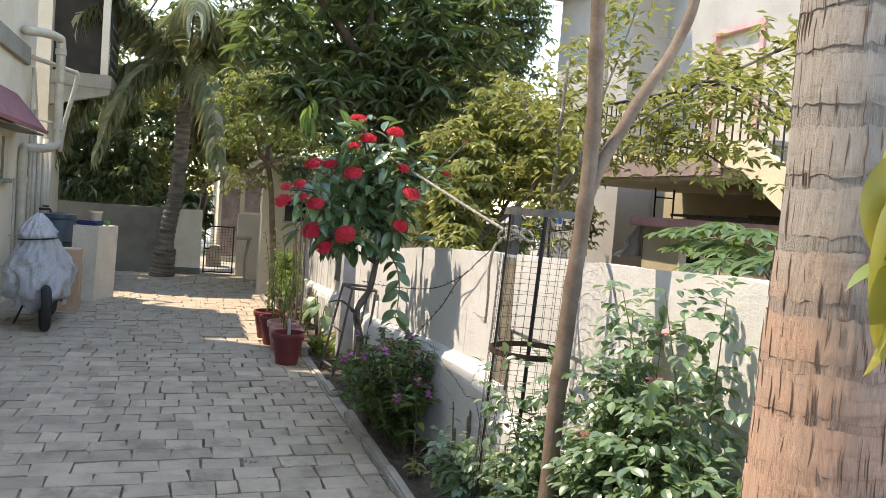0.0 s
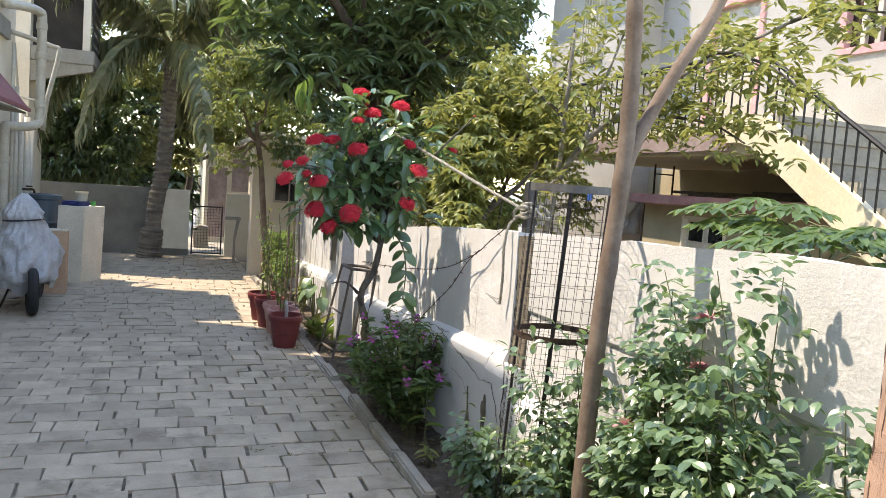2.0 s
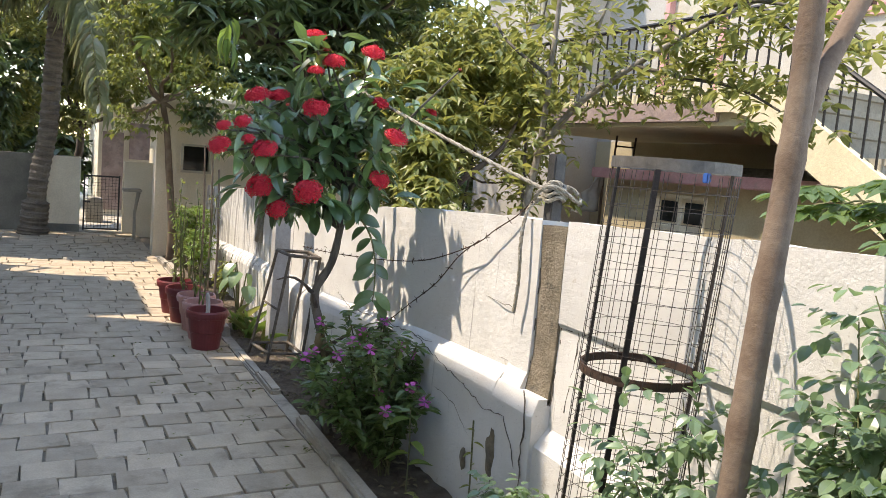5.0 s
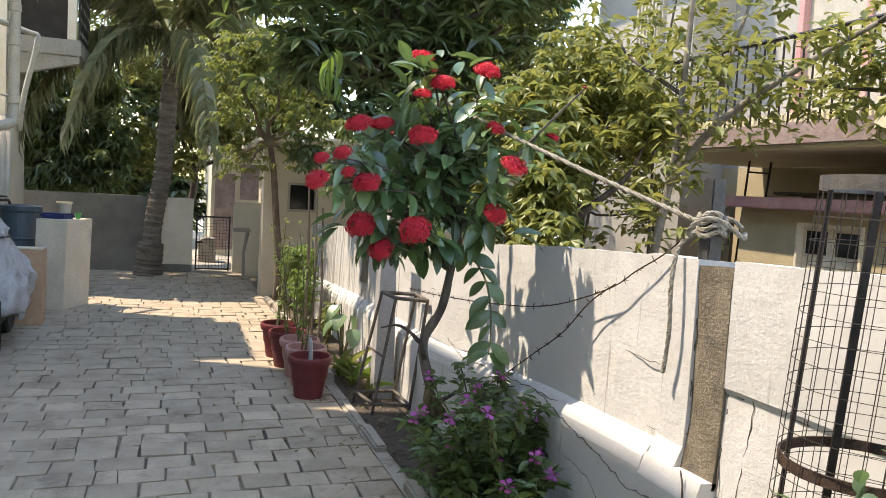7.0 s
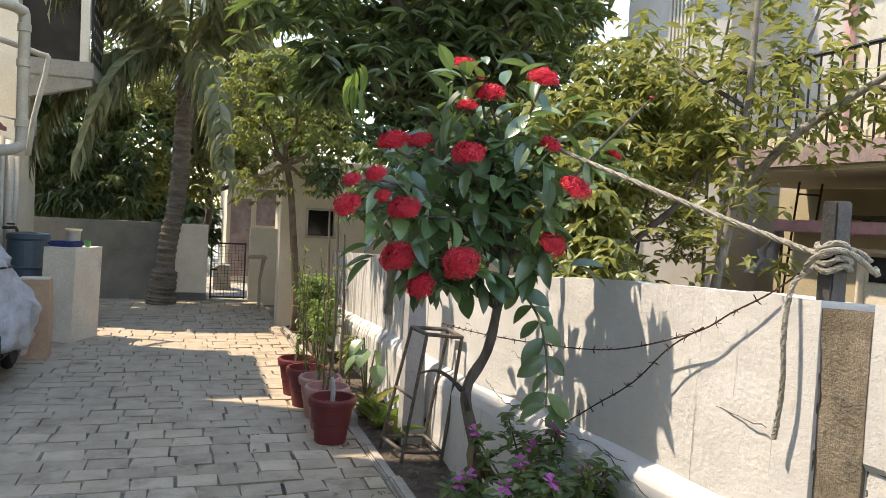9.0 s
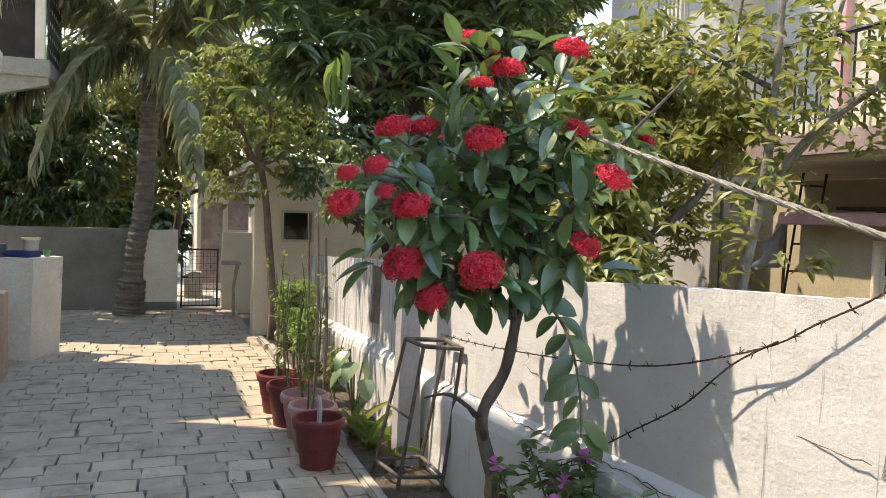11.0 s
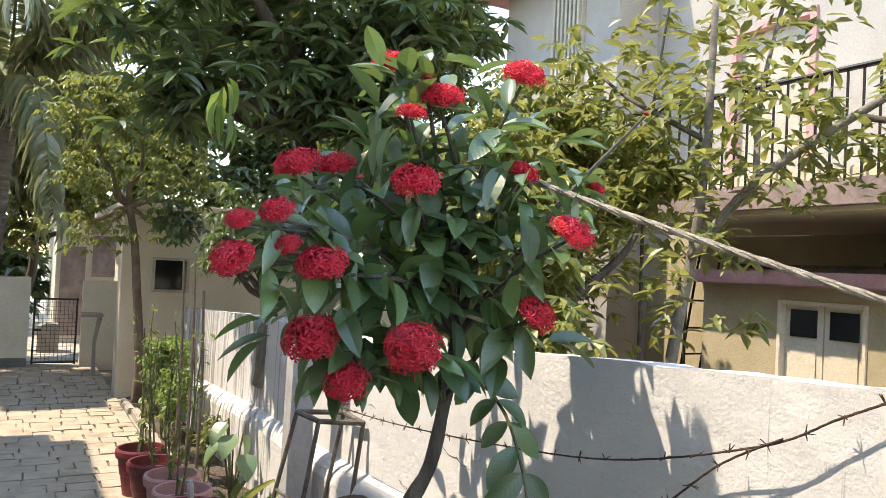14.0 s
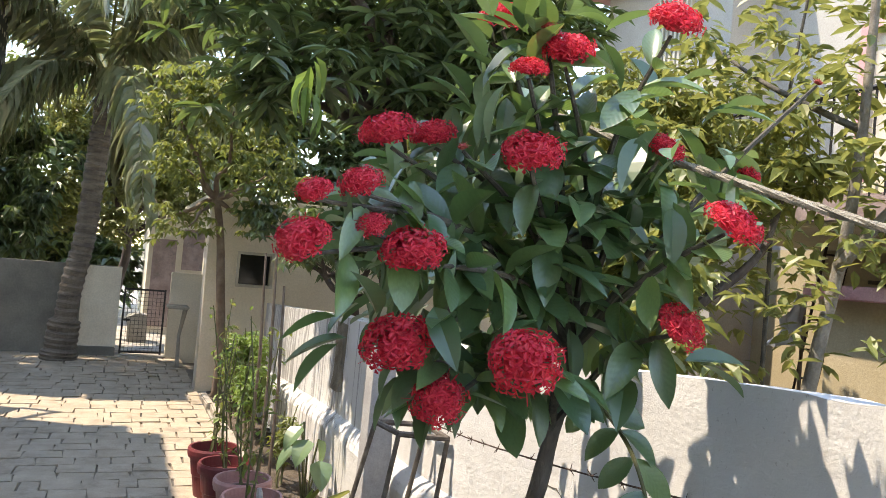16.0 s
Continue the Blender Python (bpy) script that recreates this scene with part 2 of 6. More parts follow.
def lathe(profile, sides=24, bm=None, at=(0, 0, 0)):
    """A turned shape from (radius, height) pairs."""
    bm = bm or bmesh.new()
    rings = [[bm.verts.new((at[0] + r * math.cos(k * math.tau / sides), at[1] + r * math.sin(k * math.tau / sides), at[2] + z)) for k in range(sides)] for r, z in profile]
    for a, b in zip(rings, rings[1:]):
        for k in range(sides):
            bm.faces.new((a[k], a[(k + 1) % sides], b[(k + 1) % sides], b[k]))
    if profile[0][0] > 1e-4:
        bm.faces.new(rings[0][::-1])
    return bm


def prism(profile, axis, a0, a1, bm=None):
    """A closed outline pushed along x or y. Outline pairs are (y, z) for x and (x, z) for y."""
    bm = bm or bmesh.new()
    def at(u, v, s):
        return (s, u, v) if axis == "x" else (u, s, v)
    f = [bm.verts.new(at(u, v, a0)) for u, v in profile]
    g = [bm.verts.new(at(u, v, a1)) for u, v in profile]
    n = len(profile)
    bm.faces.new(f[::-1])
    bm.faces.new(g)
    for i in range(n):
        bm.faces.new((f[i], f[(i + 1) % n], g[(i + 1) % n], g[i]))
    bmesh.ops.recalc_face_normals(bm, faces=bm.faces)
    return bm


def shaped_wall(name, y0, y1, top, profile, back, step=0.06, rough=0.008, material=None, fall=None):
    """A wall along y with a front profile of (x, height) pairs from the foot up; the last pair's height follows top(y). Uneven by hand plastering."""
    ys = [y0 + (y1 - y0) * i / max(1, int((y1 - y0) / step)) for i in range(max(1, int((y1 - y0) / step)) + 1)]
    dense = []
    for (xa, za), (xb, zb) in zip(profile, profile[1:]):
        n = max(1, int(math.hypot(xb - xa, (zb if zb is not None else 1.2) - za) / step))
        dense += [(xa, za, xb, zb, k / n) for k in range(n)]
    verts, faces, cols = [], [], 0
    for y in ys:
        zt = top(y) + 0.012 * noise.noise((y * 5, 3, 0)) + 0.006 * noise.noise((y * 23, 9, 0))
        col = []
        for xa, za, xb, zb, k in dense:
            zb2 = zt if zb is None else zb
            za2 = za + fall(y) if fall and za > 0.3 else za
            zb2 = zb2 + fall(y) if fall and zb is not None and zb > 0.3 else zb2
            col.append((xa + (xb - xa) * k, za2 + (zb2 - za2) * k))
        col.append((profile[-1][0], zt))
        cols = len(col) + 2
        for x, z in col:
            verts.append((x + rough * (noise.noise((y * 2.2, z * 2.2, 1)) + 0.5 * noise.noise((y * 9, z * 9, 4))), y, z))
        verts.append((back, y, zt - 0.01))
        verts.append((back, y, profile[0][1]))
    for i in range(len(ys) - 1):
        for k in range(cols - 1):
            a = i * cols + k
            faces.append((a, a + 1, a + cols + 1, a + cols))
    n = (len(ys) - 1) * cols
    faces.append(tuple(range(cols)))
    faces.append(tuple(n + k for k in range(cols))[::-1])
    return mesh_part(name, verts, faces, material)


# ---- ground, lane and kerb ----
ground = tagged(part("ground", box(-150, 150, -100, 300, -0.35, -0.06), M_GROUND), "dusty bare earth around the houses", "ground", kind="structure")
lane = tagged(part("pavement", box(-1.95, 1.19, -3.1, 15.6, -0.3, -0.012), M_BED), "courtyard lane of worn grey concrete pavers", "pavement", kind="structure")


def soil_bed():
    nx, ny, x0, x1, y0, y1 = 14, 270, 1.27, 1.75, -3.0, 12.4
    verts, faces = [], []
    for j in range(ny + 1):
        for i in range(nx + 1):
            x, y = x0 + (x1 - x0) * i / nx, y0 + (y1 - y0) * j / ny
            verts.append((x, y, 0.0 + 0.03 * noise.noise((x * 6, y * 6, 0)) + 0.02 * noise.noise((x * 19, y * 19, 3))))
    for j in range(ny):
        for i in range(nx):
            a = j * (nx + 1) + i
            faces.append((a, a + 1, a + nx + 2, a + nx + 1))
    return tagged(mesh_part("planting_bed", verts, faces, M_SOIL), "narrow bed of dark dry garden soil beside the wall", "soil", kind="structure")


soil_bed()

kerb = tagged(part("kerb", box(1.19, 1.27, -3.05, 12.9, -0.1, 0.0), M_KERB), "low broken concrete kerb along the planting bed", "kerb", kind="structure")
rng = random.Random(4)
y, turned_back = 2.0, False
while y < 12.7:
    ln = rng.uniform(0.42, 0.62)
    dx = rng.uniform(-0.008, 0.008)
    b = box(1.195, 1.265, 0.006, ln - 0.006, -0.05, 0.042 + rng.uniform(-0.015, 0.01), 0.012)
    for v in b.verts:
        v.co += Vector((0.006, 0.004, 0.006)) * noise.noise(v.co * 9 + Vector((0, y * 3, 0)))
    o = part("kerb_stone", b, M_KERB, kerb)
    o.matrix_basis = pose(dx, y, 0, rng.uniform(-1.2, 1.2), rng.uniform(-3, 3), rng.uniform(-2.0, 2.0))
    y += ln
    if y > 12.7 and not turned_back:
        y, turned_back = -3.0, True
    if turned_back and y > 0.9:
        break

# ---- boundary wall beside the bed ----
TOP = [(-3, 1.46), (2.5, 1.41), (4.2, 1.34), (5.3, 1.29), (7.0, 1.16), (9.0, 1.13), (11.6, 1.01), (13, 1.0)]


def wall_top(y):
    for (ya, za), (yb, zb) in zip(TOP, TOP[1:]):
        if y <= yb:
            return za + (zb - za) * (y - ya) / (yb - ya)
    return TOP[-1][1]


wall_label = "whitewashed plaster boundary wall, cracked and rain-streaked"
def ledge_fall(y):
    return (wall_top(y) - wall_top(4.4)) * 0.9


w = shaped_wall("wall_east", 4.43, 11.7, wall_top, [(1.615, -0.1), (1.622, 0.59), (1.634, 0.632), (1.662, 0.67), (1.692, 0.692), (1.70, None)], 1.88, material=M_WALL, fall=ledge_fall)
tagged(w, wall_label, "wall", kind="structure")
w = shaped_wall("wall_east_near", -3.0, 4.13, wall_top, [(1.63, -0.1), (1.635, 0.46), (1.70, 0.53), (1.712, 0.93), (1.70, 0.95), (1.70, None)], 1.88, material=M_WALL)
tagged(w, wall_label, "wall", kind="structure")
w = shaped_wall("wall_pier_foot", 4.13, 4.43, lambda y: 0.645, [(1.612, -0.1), (1.62, 0.575), (1.645, None)], 1.88, material=M_WALL)
tagged(w, wall_label, "wall", kind="structure")
w = shaped_wall("wall_pier", 4.285, 4.43, wall_top, [(1.65, 0.63), (1.685, 0.71), (1.69, None)], 1.88, material=M_WALL)
tagged(w, wall_label, "wall", kind="structure")
w = shaped_wall("wall_column", 4.13, 4.285, lambda y: wall_top(y) - 0.02, [(1.688, 0.62), (1.70, 0.72), (1.702, None)], 1.87, rough=0.022, material=M_RAW)
tagged(w, "raw brown concrete column bared in the wall", "wall column", kind="structure")
w = shaped_wall("wall_strip", 8.75, 8.92, lambda y: wall_top(y) - 0.04, [(1.66, 0.66), (1.675, 0.75), (1.675, None)], 1.72, rough=0.01, material=M_RAW)
tagged(w, "bare cement strip on the whitewashed wall", "wall column", kind="structure")


def crack(pts, width, name="crack"):
    """A dark jagged groove laid on the plaster."""
    r = random.Random(len(pts) * 7 + int(pts[0][1] * 100))
    line = []
    for a, b in zip(pts, pts[1:]):
        n = max(2, int((Vector(b) - Vector(a)).length / 0.03))
        for k in range(n):
            p = Vector(a).lerp(Vector(b), k / n)
            line.append(p + Vector((0, r.uniform(-0.008, 0.008), r.uniform(-0.008, 0.008))))
    line.append(Vector(pts[-1]))
    return tagged(part(name, tube(line, [width * r.uniform(0.25, 0.75) for _ in line], 5), M_CRACK), "dark jagged crack in the plaster", "crack", kind="structure")


M_CRACK = plain("crack shadow", (0.11, 0.095, 0.08), 0.95)
crack([(1.705, 4.02, 1.33), (1.708, 4.03, 1.15), (1.71, 4.01, 0.98), (1.71, 4.02, 0.80), (1.70, 4.04, 0.62)], 0.004)
crack([(1.622, 4.36, 0.52), (1.62, 4.40, 0.40), (1.61, 4.38, 0.22), (1.61, 4.42, 0.08)], 0.004)
crack([(1.625, 5.3, 0.56), (1.623, 5.0, 0.46), (1.622, 4.75, 0.42), (1.62, 4.55, 0.30), (1.618, 4.5, 0.15)], 0.003)
crack([(1.712, 4.10, 0.94), (1.716, 3.6, 0.935), (1.716, 3.2, 0.94), (1.716, 2.4, 0.93)], 0.003)
crack([(1.706, 4.127, 1.33), (1.708, 4.122, 1.2), (1.712, 4.134, 1.05), (1.714, 4.122, 0.9), (1.71, 4.13, 0.78), (1.69, 4.122, 0.62)], 0.007)
crack([(1.698, 4.288, 1.31), (1.698, 4.283, 1.1), (1.698, 4.288, 0.95), (1.695, 4.285, 0.75)], 0.005)
crack([(1.70, 5.62, 0.93), (1.70, 5.4, 0.945), (1.70, 5.15, 0.94), (1.70, 4.95, 0.955), (1.70, 4.76, 0.955), (1.68, 4.44, 0.95)], 0.0035)
crack([(1.70, 5.6, 0.70), (1.70, 5.3, 0.70), (1.70, 5.12, 0.705), (1.70, 4.76, 0.71), (1.69, 4.45, 0.715)], 0.003)
crack([(1.622, 4.2, 0.66), (1.615, 4.17, 0.55), (1.612, 4.18, 0.42), (1.61, 4.16, 0.30), (1.608, 4.19, 0.12)], 0.006)
crack([(1.64, 5.3, 0.64), (1.62, 4.87, 0.57), (1.618, 4.69, 0.55), (1.616, 4.5, 0.50), (1.613, 4.33, 0.52), (1.612, 4.24, 0.40), (1.61, 4.21, 0.34)], 0.0035)
crack([(x, y, z + ledge_fall(y)) for x, y, z in ((1.70, 6.7, 0.74), (1.66, 6.3, 0.672), (1.66, 5.9, 0.67), (1.655, 5.5, 0.668), (1.652, 5.1, 0.666))], 0.0035)
crack([(1.70, 7.0, 0.86), (1.70, 6.4, 0.84), (1.70, 6.0, 0.78), (1.70, 5.6, 0.80)], 0.004)

def bare_patch(y0, z0, wide, high, seed):
    """A low ragged patch where the plaster has come off."""
    bm = bmesh.new()
    mid = bm.verts.new((1.604, y0, z0))
    ring = []
    for k in range(22):
        a = k * math.tau / 22
        f = 1 + 0.45 * noise.noise((math.cos(a) * 1.7, math.sin(a) * 1.7, seed))
        ring.append(bm.verts.new((1.612, y0 + wide * f * math.cos(a), z0 + high * f * math.sin(a))))
    for k in range(22):
        bm.faces.new((mid, ring[(k + 1) % 22], ring[k]))
    return tagged(part("plaster_patch", bm, M_RAW), "patch of bare dark cement where plaster fell off", "plaster patch", kind="structure")


bare_patch(4.40, 0.33, 0.035, 0.10, 2)
bare_patch(4.62, 0.22, 0.03, 0.05, 5)

post = tagged(part("concrete_post", prism([(1.447, -0.05), (1.458, 1.20), (1.505, 1.31), (1.56, 1.20), (1.60, -0.05)], "y", 7.42, 7.53), M_POST), "plain grey cement post standing against the wall", "post")

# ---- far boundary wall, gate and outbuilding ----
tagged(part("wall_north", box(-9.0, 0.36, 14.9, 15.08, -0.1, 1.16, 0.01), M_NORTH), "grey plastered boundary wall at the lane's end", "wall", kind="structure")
tagged(part("wall_north_coping", box(-0.1, 0.36, 14.885, 14.9, -0.05, 1.155), M_CREAM), "cream painted end of the boundary wall", "wall", kind="structure")
tagged(part("wall_north_east", box(0.98, 2.6, 14.9, 15.08, -0.1, 1.14, 0.01), M_CREAM), "grey plastered wall beside the gate", "wall", kind="structure")
tagged(part("wall_south", box(-9.0, 9.0, -3.3, -3.1, -0.1, 2.2), M_CREAM), "cream boundary wall behind the walker", "wall", kind="structure")

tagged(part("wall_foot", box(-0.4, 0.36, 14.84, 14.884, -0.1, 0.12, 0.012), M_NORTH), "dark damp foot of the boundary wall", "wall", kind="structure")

gate = thing("gate", "narrow black iron gate with square wire mesh", "gate", (0.42, 14.95, 0))
for x in (0.0, 0.5):
    part("gate_post", box(x - 0.012, x + 0.012, -0.012, 0.012, 0.0, 0.9), M_BLACKIRON, gate)
for z in (0.05, 0.88):
    part("rail", box(0.012, 0.488, -0.01, 0.01, z - 0.012, z + 0.012), M_BLACKIRON, gate)
for i in range(1, 10):
    part("wire", box(i * 0.05 - 0.0025, i * 0.05 + 0.0025, -0.0025, 0.0025, 0.06, 0.87), M_BLACKIRON, gate)
for i in range(1, 16):
    part("wire", box(0.01, 0.49, 0.003, 0.007, 0.05 + i * 0.052 - 0.002, 0.05 + i * 0.052 + 0.002), M_BLACKIRON, gate)
part("latch", box(0.01, 0.09, -0.03, -0.01, 0.46, 0.49, 0.004), M_BLACKIRON, gate)
tagged(part("threshold", box(0.36, 0.98, 14.8, 15.1, -0.1, 0.025, 0.008), M_KERB), "cement threshold under the gate", "threshold", kind="structure")

out = thing("outbuilding", "low cream plastered outbuilding with a small dark window", "building", (0, 0, 0))
part("wall", box(1.16, 1.42, 12.4, 12.7, -0.1, 2.0, 0.006), M_CREAM, out)
part("wall", box(1.42, 1.6, 12.7, 15.6, -0.1, 2.0, 0.006), M_CREAM, out)
part("wall", box(1.42, 1.47, 12.42, 12.6, -0.1, 2.0), M_CREAM, out)
part("wall", box(1.47, 1.86, 12.42, 12.6, -0.1, 1.12), M_CREAM, out)
part("wall", box(1.47, 1.86, 12.42, 12.6, 1.5, 2.0), M_CREAM, out)
part("wall", box(1.86, 4.6, 12.42, 12.6, -0.1, 2.0), M_CREAM, out)
part("roof", box(1.12, 4.7, 12.36, 15.7, 2.0, 2.08, 0.01), M_CREAM, out)
win = part("window", box(1.47, 1.86, 12.55, 12.57, 1.12, 1.5), M_GLASS, out)
for b in ((1.47, 1.50, 1.12, 1.5), (1.83, 1.86, 1.12, 1.5), (1.50, 1.83, 1.12, 1.15), (1.50, 1.83, 1.47, 1.5)):
    part("window_frame", box(b[0], b[1], 12.40, 12.5, b[2], b[3]), M_PVC, win)

sink = thing("wash_basin", "small cement washing ledge on a bracket by the wall", "basin", (1.02, 14.0, 0))
part("slab", box(-0.12, 0.135, -0.15, 0.15, 0.73, 0.77, 0.01), M_KERB, sink)
part("leg", tube([(0.06, 0, -0.01), (0.05, 0, 0.4), (0.1, 0, 0.72)], [0.025, 0.02, 0.03], 10), M_KERB, sink)

back = thing("back_house", "cream house beyond the gate, half hidden by trees", "house", (0, 0, 0))
part("wall", box(0.75, 4.0, 18.0, 22.0, -0.1, 2.3), M_CREAM, back)
part("roof", box(0.55, 4.2, 17.6, 22.2, 2.3, 2.42, 0.01), M_CREAM, back)
part("window", box(1.3, 1.9, 17.98, 17.999, 1.1, 1.8), M_FASCIA, back)
part("door", box(0.82, 1.2, 17.98, 17.999, 0.1, 1.6), M_FASCIA, back)
tagged(part("cement_block", prism([(0.52, -0.03), (0.50, 0.36), (0.62, 0.42), (0.78, 0.40), (0.80, -0.03)], "y", 16.6, 17.0), M_KERB), "broken cement block lying in the alley", "cement block")
tagged(part("alley_paving", box(-0.5, 2.5, 15.1, 30.0, -0.2, -0.02), M_KERB), "sunlit cement paving of the alley", "pavement", kind="structure")

# ---- house on the west side ----
house = thing("west_house", "cream two-storey house with maroon awnings and outside pipes", "house", (0, 0, 0))
HX = -1.9
for y0, y1, z0, z1 in ((-3.1, 8.40, -0.1, 4.45), (8.40, 9.62, -0.1, 1.42), (8.40, 9.62, 2.04, 4.45), (9.62, 10.05, -0.1, 4.45), (10.05, 10.40, -0.1, 1.50), (10.05, 10.40, 1.97, 4.45), (10.40, 11.8, -0.1, 4.45), (11.8, 12.9, -0.1, 2.1), (12.9, 14.2, -0.1, 4.3)):
    part("wall", box(HX - 0.25, HX, y0, y1, z0, z1), M_CREAM, house)
part("wall", box(-8.0, HX - 0.25, 11.55, 11.8, -0.1, 4.45), M_CREAM, house)
part("wall", box(-8.0, HX - 0.25, -3.1, -2.85, -0.1, 4.45), M_CREAM, house)
part("wall", box(-8.2, -8.0, -3.1, 11.8, -0.1, 4.45), M_CREAM, house)
# Storeys and eaves above view, heights stepped to set where the house shadow falls.
for y0, y1, zt in ((-3.1, 3.2, 5.4), (3.2, 5.6, 6.05), (5.6, 7.2, 6.95), (7.2, 8.7, 6.95), (8.7, 9.8, 6.05)):
    part("unseen_storey", box(-8.0, HX, y0, y1, 4.45, zt), M_CREAM, house)
    part("roof", box(-8.4, -1.38, y0, y1, zt, zt + 0.15, 0.01), M_CREAM, house)
# Low eave, also unseen, cut short to let the far sun band through.
part("roof", box(-8.4, -1.38, 9.8, 11.5, 4.45, 4.6, 0.01), M_CREAM, house)
part("roof", box(-8.4, -1.62, 11.502, 11.8, 4.45, 4.6, 0.01), M_CREAM, house)
part("plinth", box(HX, HX + 0.07, -3.1, 12.9, -0.1, 0.14, 0.015), M_CREAM, house)
part("band", box(HX, HX + 0.05, -3.1, 11.2, 2.90, 3.12, 0.008), M_FARWALL, house)
for y0, y1, z0, z1 in ((8.40, 9.62, 1.42, 2.04), (10.05, 10.40, 1.50, 1.97)):
    wn = part("window", box(HX - 0.12, HX - 0.1, y0, y1, z0, z1), M_GLASS, house)
    for b in ((y0, y0 + 0.05, z0, z1), (y1 - 0.05, y1, z0, z1), (y0 + 0.05, y1 - 0.05, z0, z0 + 0.05), (y0 + 0.05, y1 - 0.05, z1 - 0.05, z1)):
        part("window_frame", box(HX - 0.1, HX + (0.02 if y0 < 9 else -0.04), b[0], b[1], b[2], b[3]), M_BLACKIRON if y0 < 9 else M_FARWALL, wn)
    part("window_sill", box(HX, HX + 0.05, y0 - 0.03, y1 + 0.03, z0 - 0.05, z0, 0.005), M_FARWALL, wn)


def awning(y0, y1):
    a = part("awning", prism([(HX, 2.50), (HX, 2.44), (HX + 0.33, 2.06), (HX + 0.33, 2.10)], "y", y0, y1), M_MAROON, house, "sloping maroon concrete awning")
    part("edge", box(HX + 0.332, HX + 0.35, y0, y1, 2.055, 2.095), M_MAROON, a)
    part("cheek", prism([(HX, 2.47), (HX, 1.75), (HX + 0.30, 2.05), (HX + 0.31, 2.13)], "y", y0 - 0.055, y0 - 0.001), M_CREAM, a)
    part("underside", prism([(HX, 2.08), (HX, 2.05), (HX + 0.30, 2.03), (HX + 0.30, 2.05)], "y", y0, y1), M_FARWALL, a)


awning(7.74, 10.75)
awning(4.5, 7.4)
part("door_panel", box(HX + 0.001, HX + 0.03, 6.6, 7.4, 0.3, 1.95, 0.01), M_PVC, house, "pale painted shutter")

bal = thing("balcony", "dark-railed balcony jutting from the cream house", "balcony", (0, 0, 0))
part("slab", box(HX + 0.002, -1.08, 12.9, 14.2, 2.90, 3.10, 0.01), M_FARWALL, bal)
part("bracket", prism([(HX + 0.002, 2.898), (HX + 0.002, 2.60), (-1.10, 2.82), (-1.10, 2.898)], "y", 12.92, 13.06), M_FARWALL, bal)
part("corner_post", box(-1.24, -1.14, 12.92, 13.02, 3.102, 4.36, 0.006), M_CREAM, bal)
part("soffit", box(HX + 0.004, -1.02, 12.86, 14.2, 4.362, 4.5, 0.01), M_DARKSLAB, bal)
# Dark sheet standing in for the shaded open side of the balcony.
part("shade_panel", box(HX + 0.004, -1.25, 13.1, 13.16, 3.102, 4.36), M_DARKSLAB, bal)
scr = part("screen", box(-1.13, -1.11, 13.03, 14.18, 3.102, 4.0), M_BLACKIRON, bal, "black perforated railing screen")
for i in range(7):
    for k in range(5):
        part("hole", box(-1.1095, -1.1065, 13.1 + i * 0.16, 13.15 + i * 0.16, 3.2 + k * 0.16, 3.25 + k * 0.16), M_PVC, scr)

drain = thing("drain_pipe", "thick old white plastic drain pipe with elbows", "pipe", (0, 0, 0))
part("pipe", tube(curve_pts([(HX + 0.06, 10.70, 3.24), (-1.68, 11.1, 3.30), (-1.58, 11.32, 3.30), (-1.55, 11.4, 3.22), (-1.55, 11.4, 2.6), (-1.55, 11.4, 2.05), (-1.58, 11.34, 1.94), (-1.68, 11.2, 1.90), (-1.82, 11.0, 1.88), (-1.85, 10.95, 1.80), (-1.85, 10.95, 1.0), (-1.85, 10.95, 0.0)], 4), 0.055, 12), M_PVC, drain, smooth=True)
for z in (3.1, 2.75, 2.15, 1.45, 0.7):
    xx, yy = (-1.55, 11.4) if z > 2 else (-1.85, 10.95)
    part("collar", lathe([(0.0555, 0), (0.066, 0.005), (0.066, 0.075), (0.0555, 0.08)], 14, at=(xx, yy, z)), M_PVC, drain)
for i, (px, py, r, zt) in enumerate(((-1.84, 11.35, 0.022, 2.9), (-1.84, 11.6, 0.03, 2.4), (-1.82, 11.85, 0.035, 2.08), (-1.80, 12.15, 0.045, 2.06), (-1.80, 12.45, 0.04, 1.9), (-1.86, 10.6, 0.016, 1.5))):
    tp = thing("water_pipe", "thin old white pipe running up the house wall", "pipe", (px, py, 0), "pipes on the house wall")
    part("pipe", tube([(0, 0, 0), (0, 0, zt)], r, 10), M_PVC, tp, smooth=True)
    part("clip", box(-0.06, r + 0.004, -0.012, 0.012, zt * 0.55, zt * 0.55 + 0.02), M_PVC, tp)
frm = thing("pipe_bracket", "white pipe frame under the balcony", "bracket", (0, 0, 0))
part("bar", tube(curve_pts([(HX, 11.5, 3.05), (-1.5, 11.9, 2.98), (-1.42, 11.95, 2.9), (-1.55, 12.0, 2.3), (-1.6, 12.05, 1.9)], 4), 0.03, 8), M_PVC, frm, smooth=True)
part("bar", tube([(HX, 11.75, 2.9), (HX + 0.03, 11.9, 2.3), (-1.58, 11.95, 2.25)], 0.02, 8), M_PVC, frm)

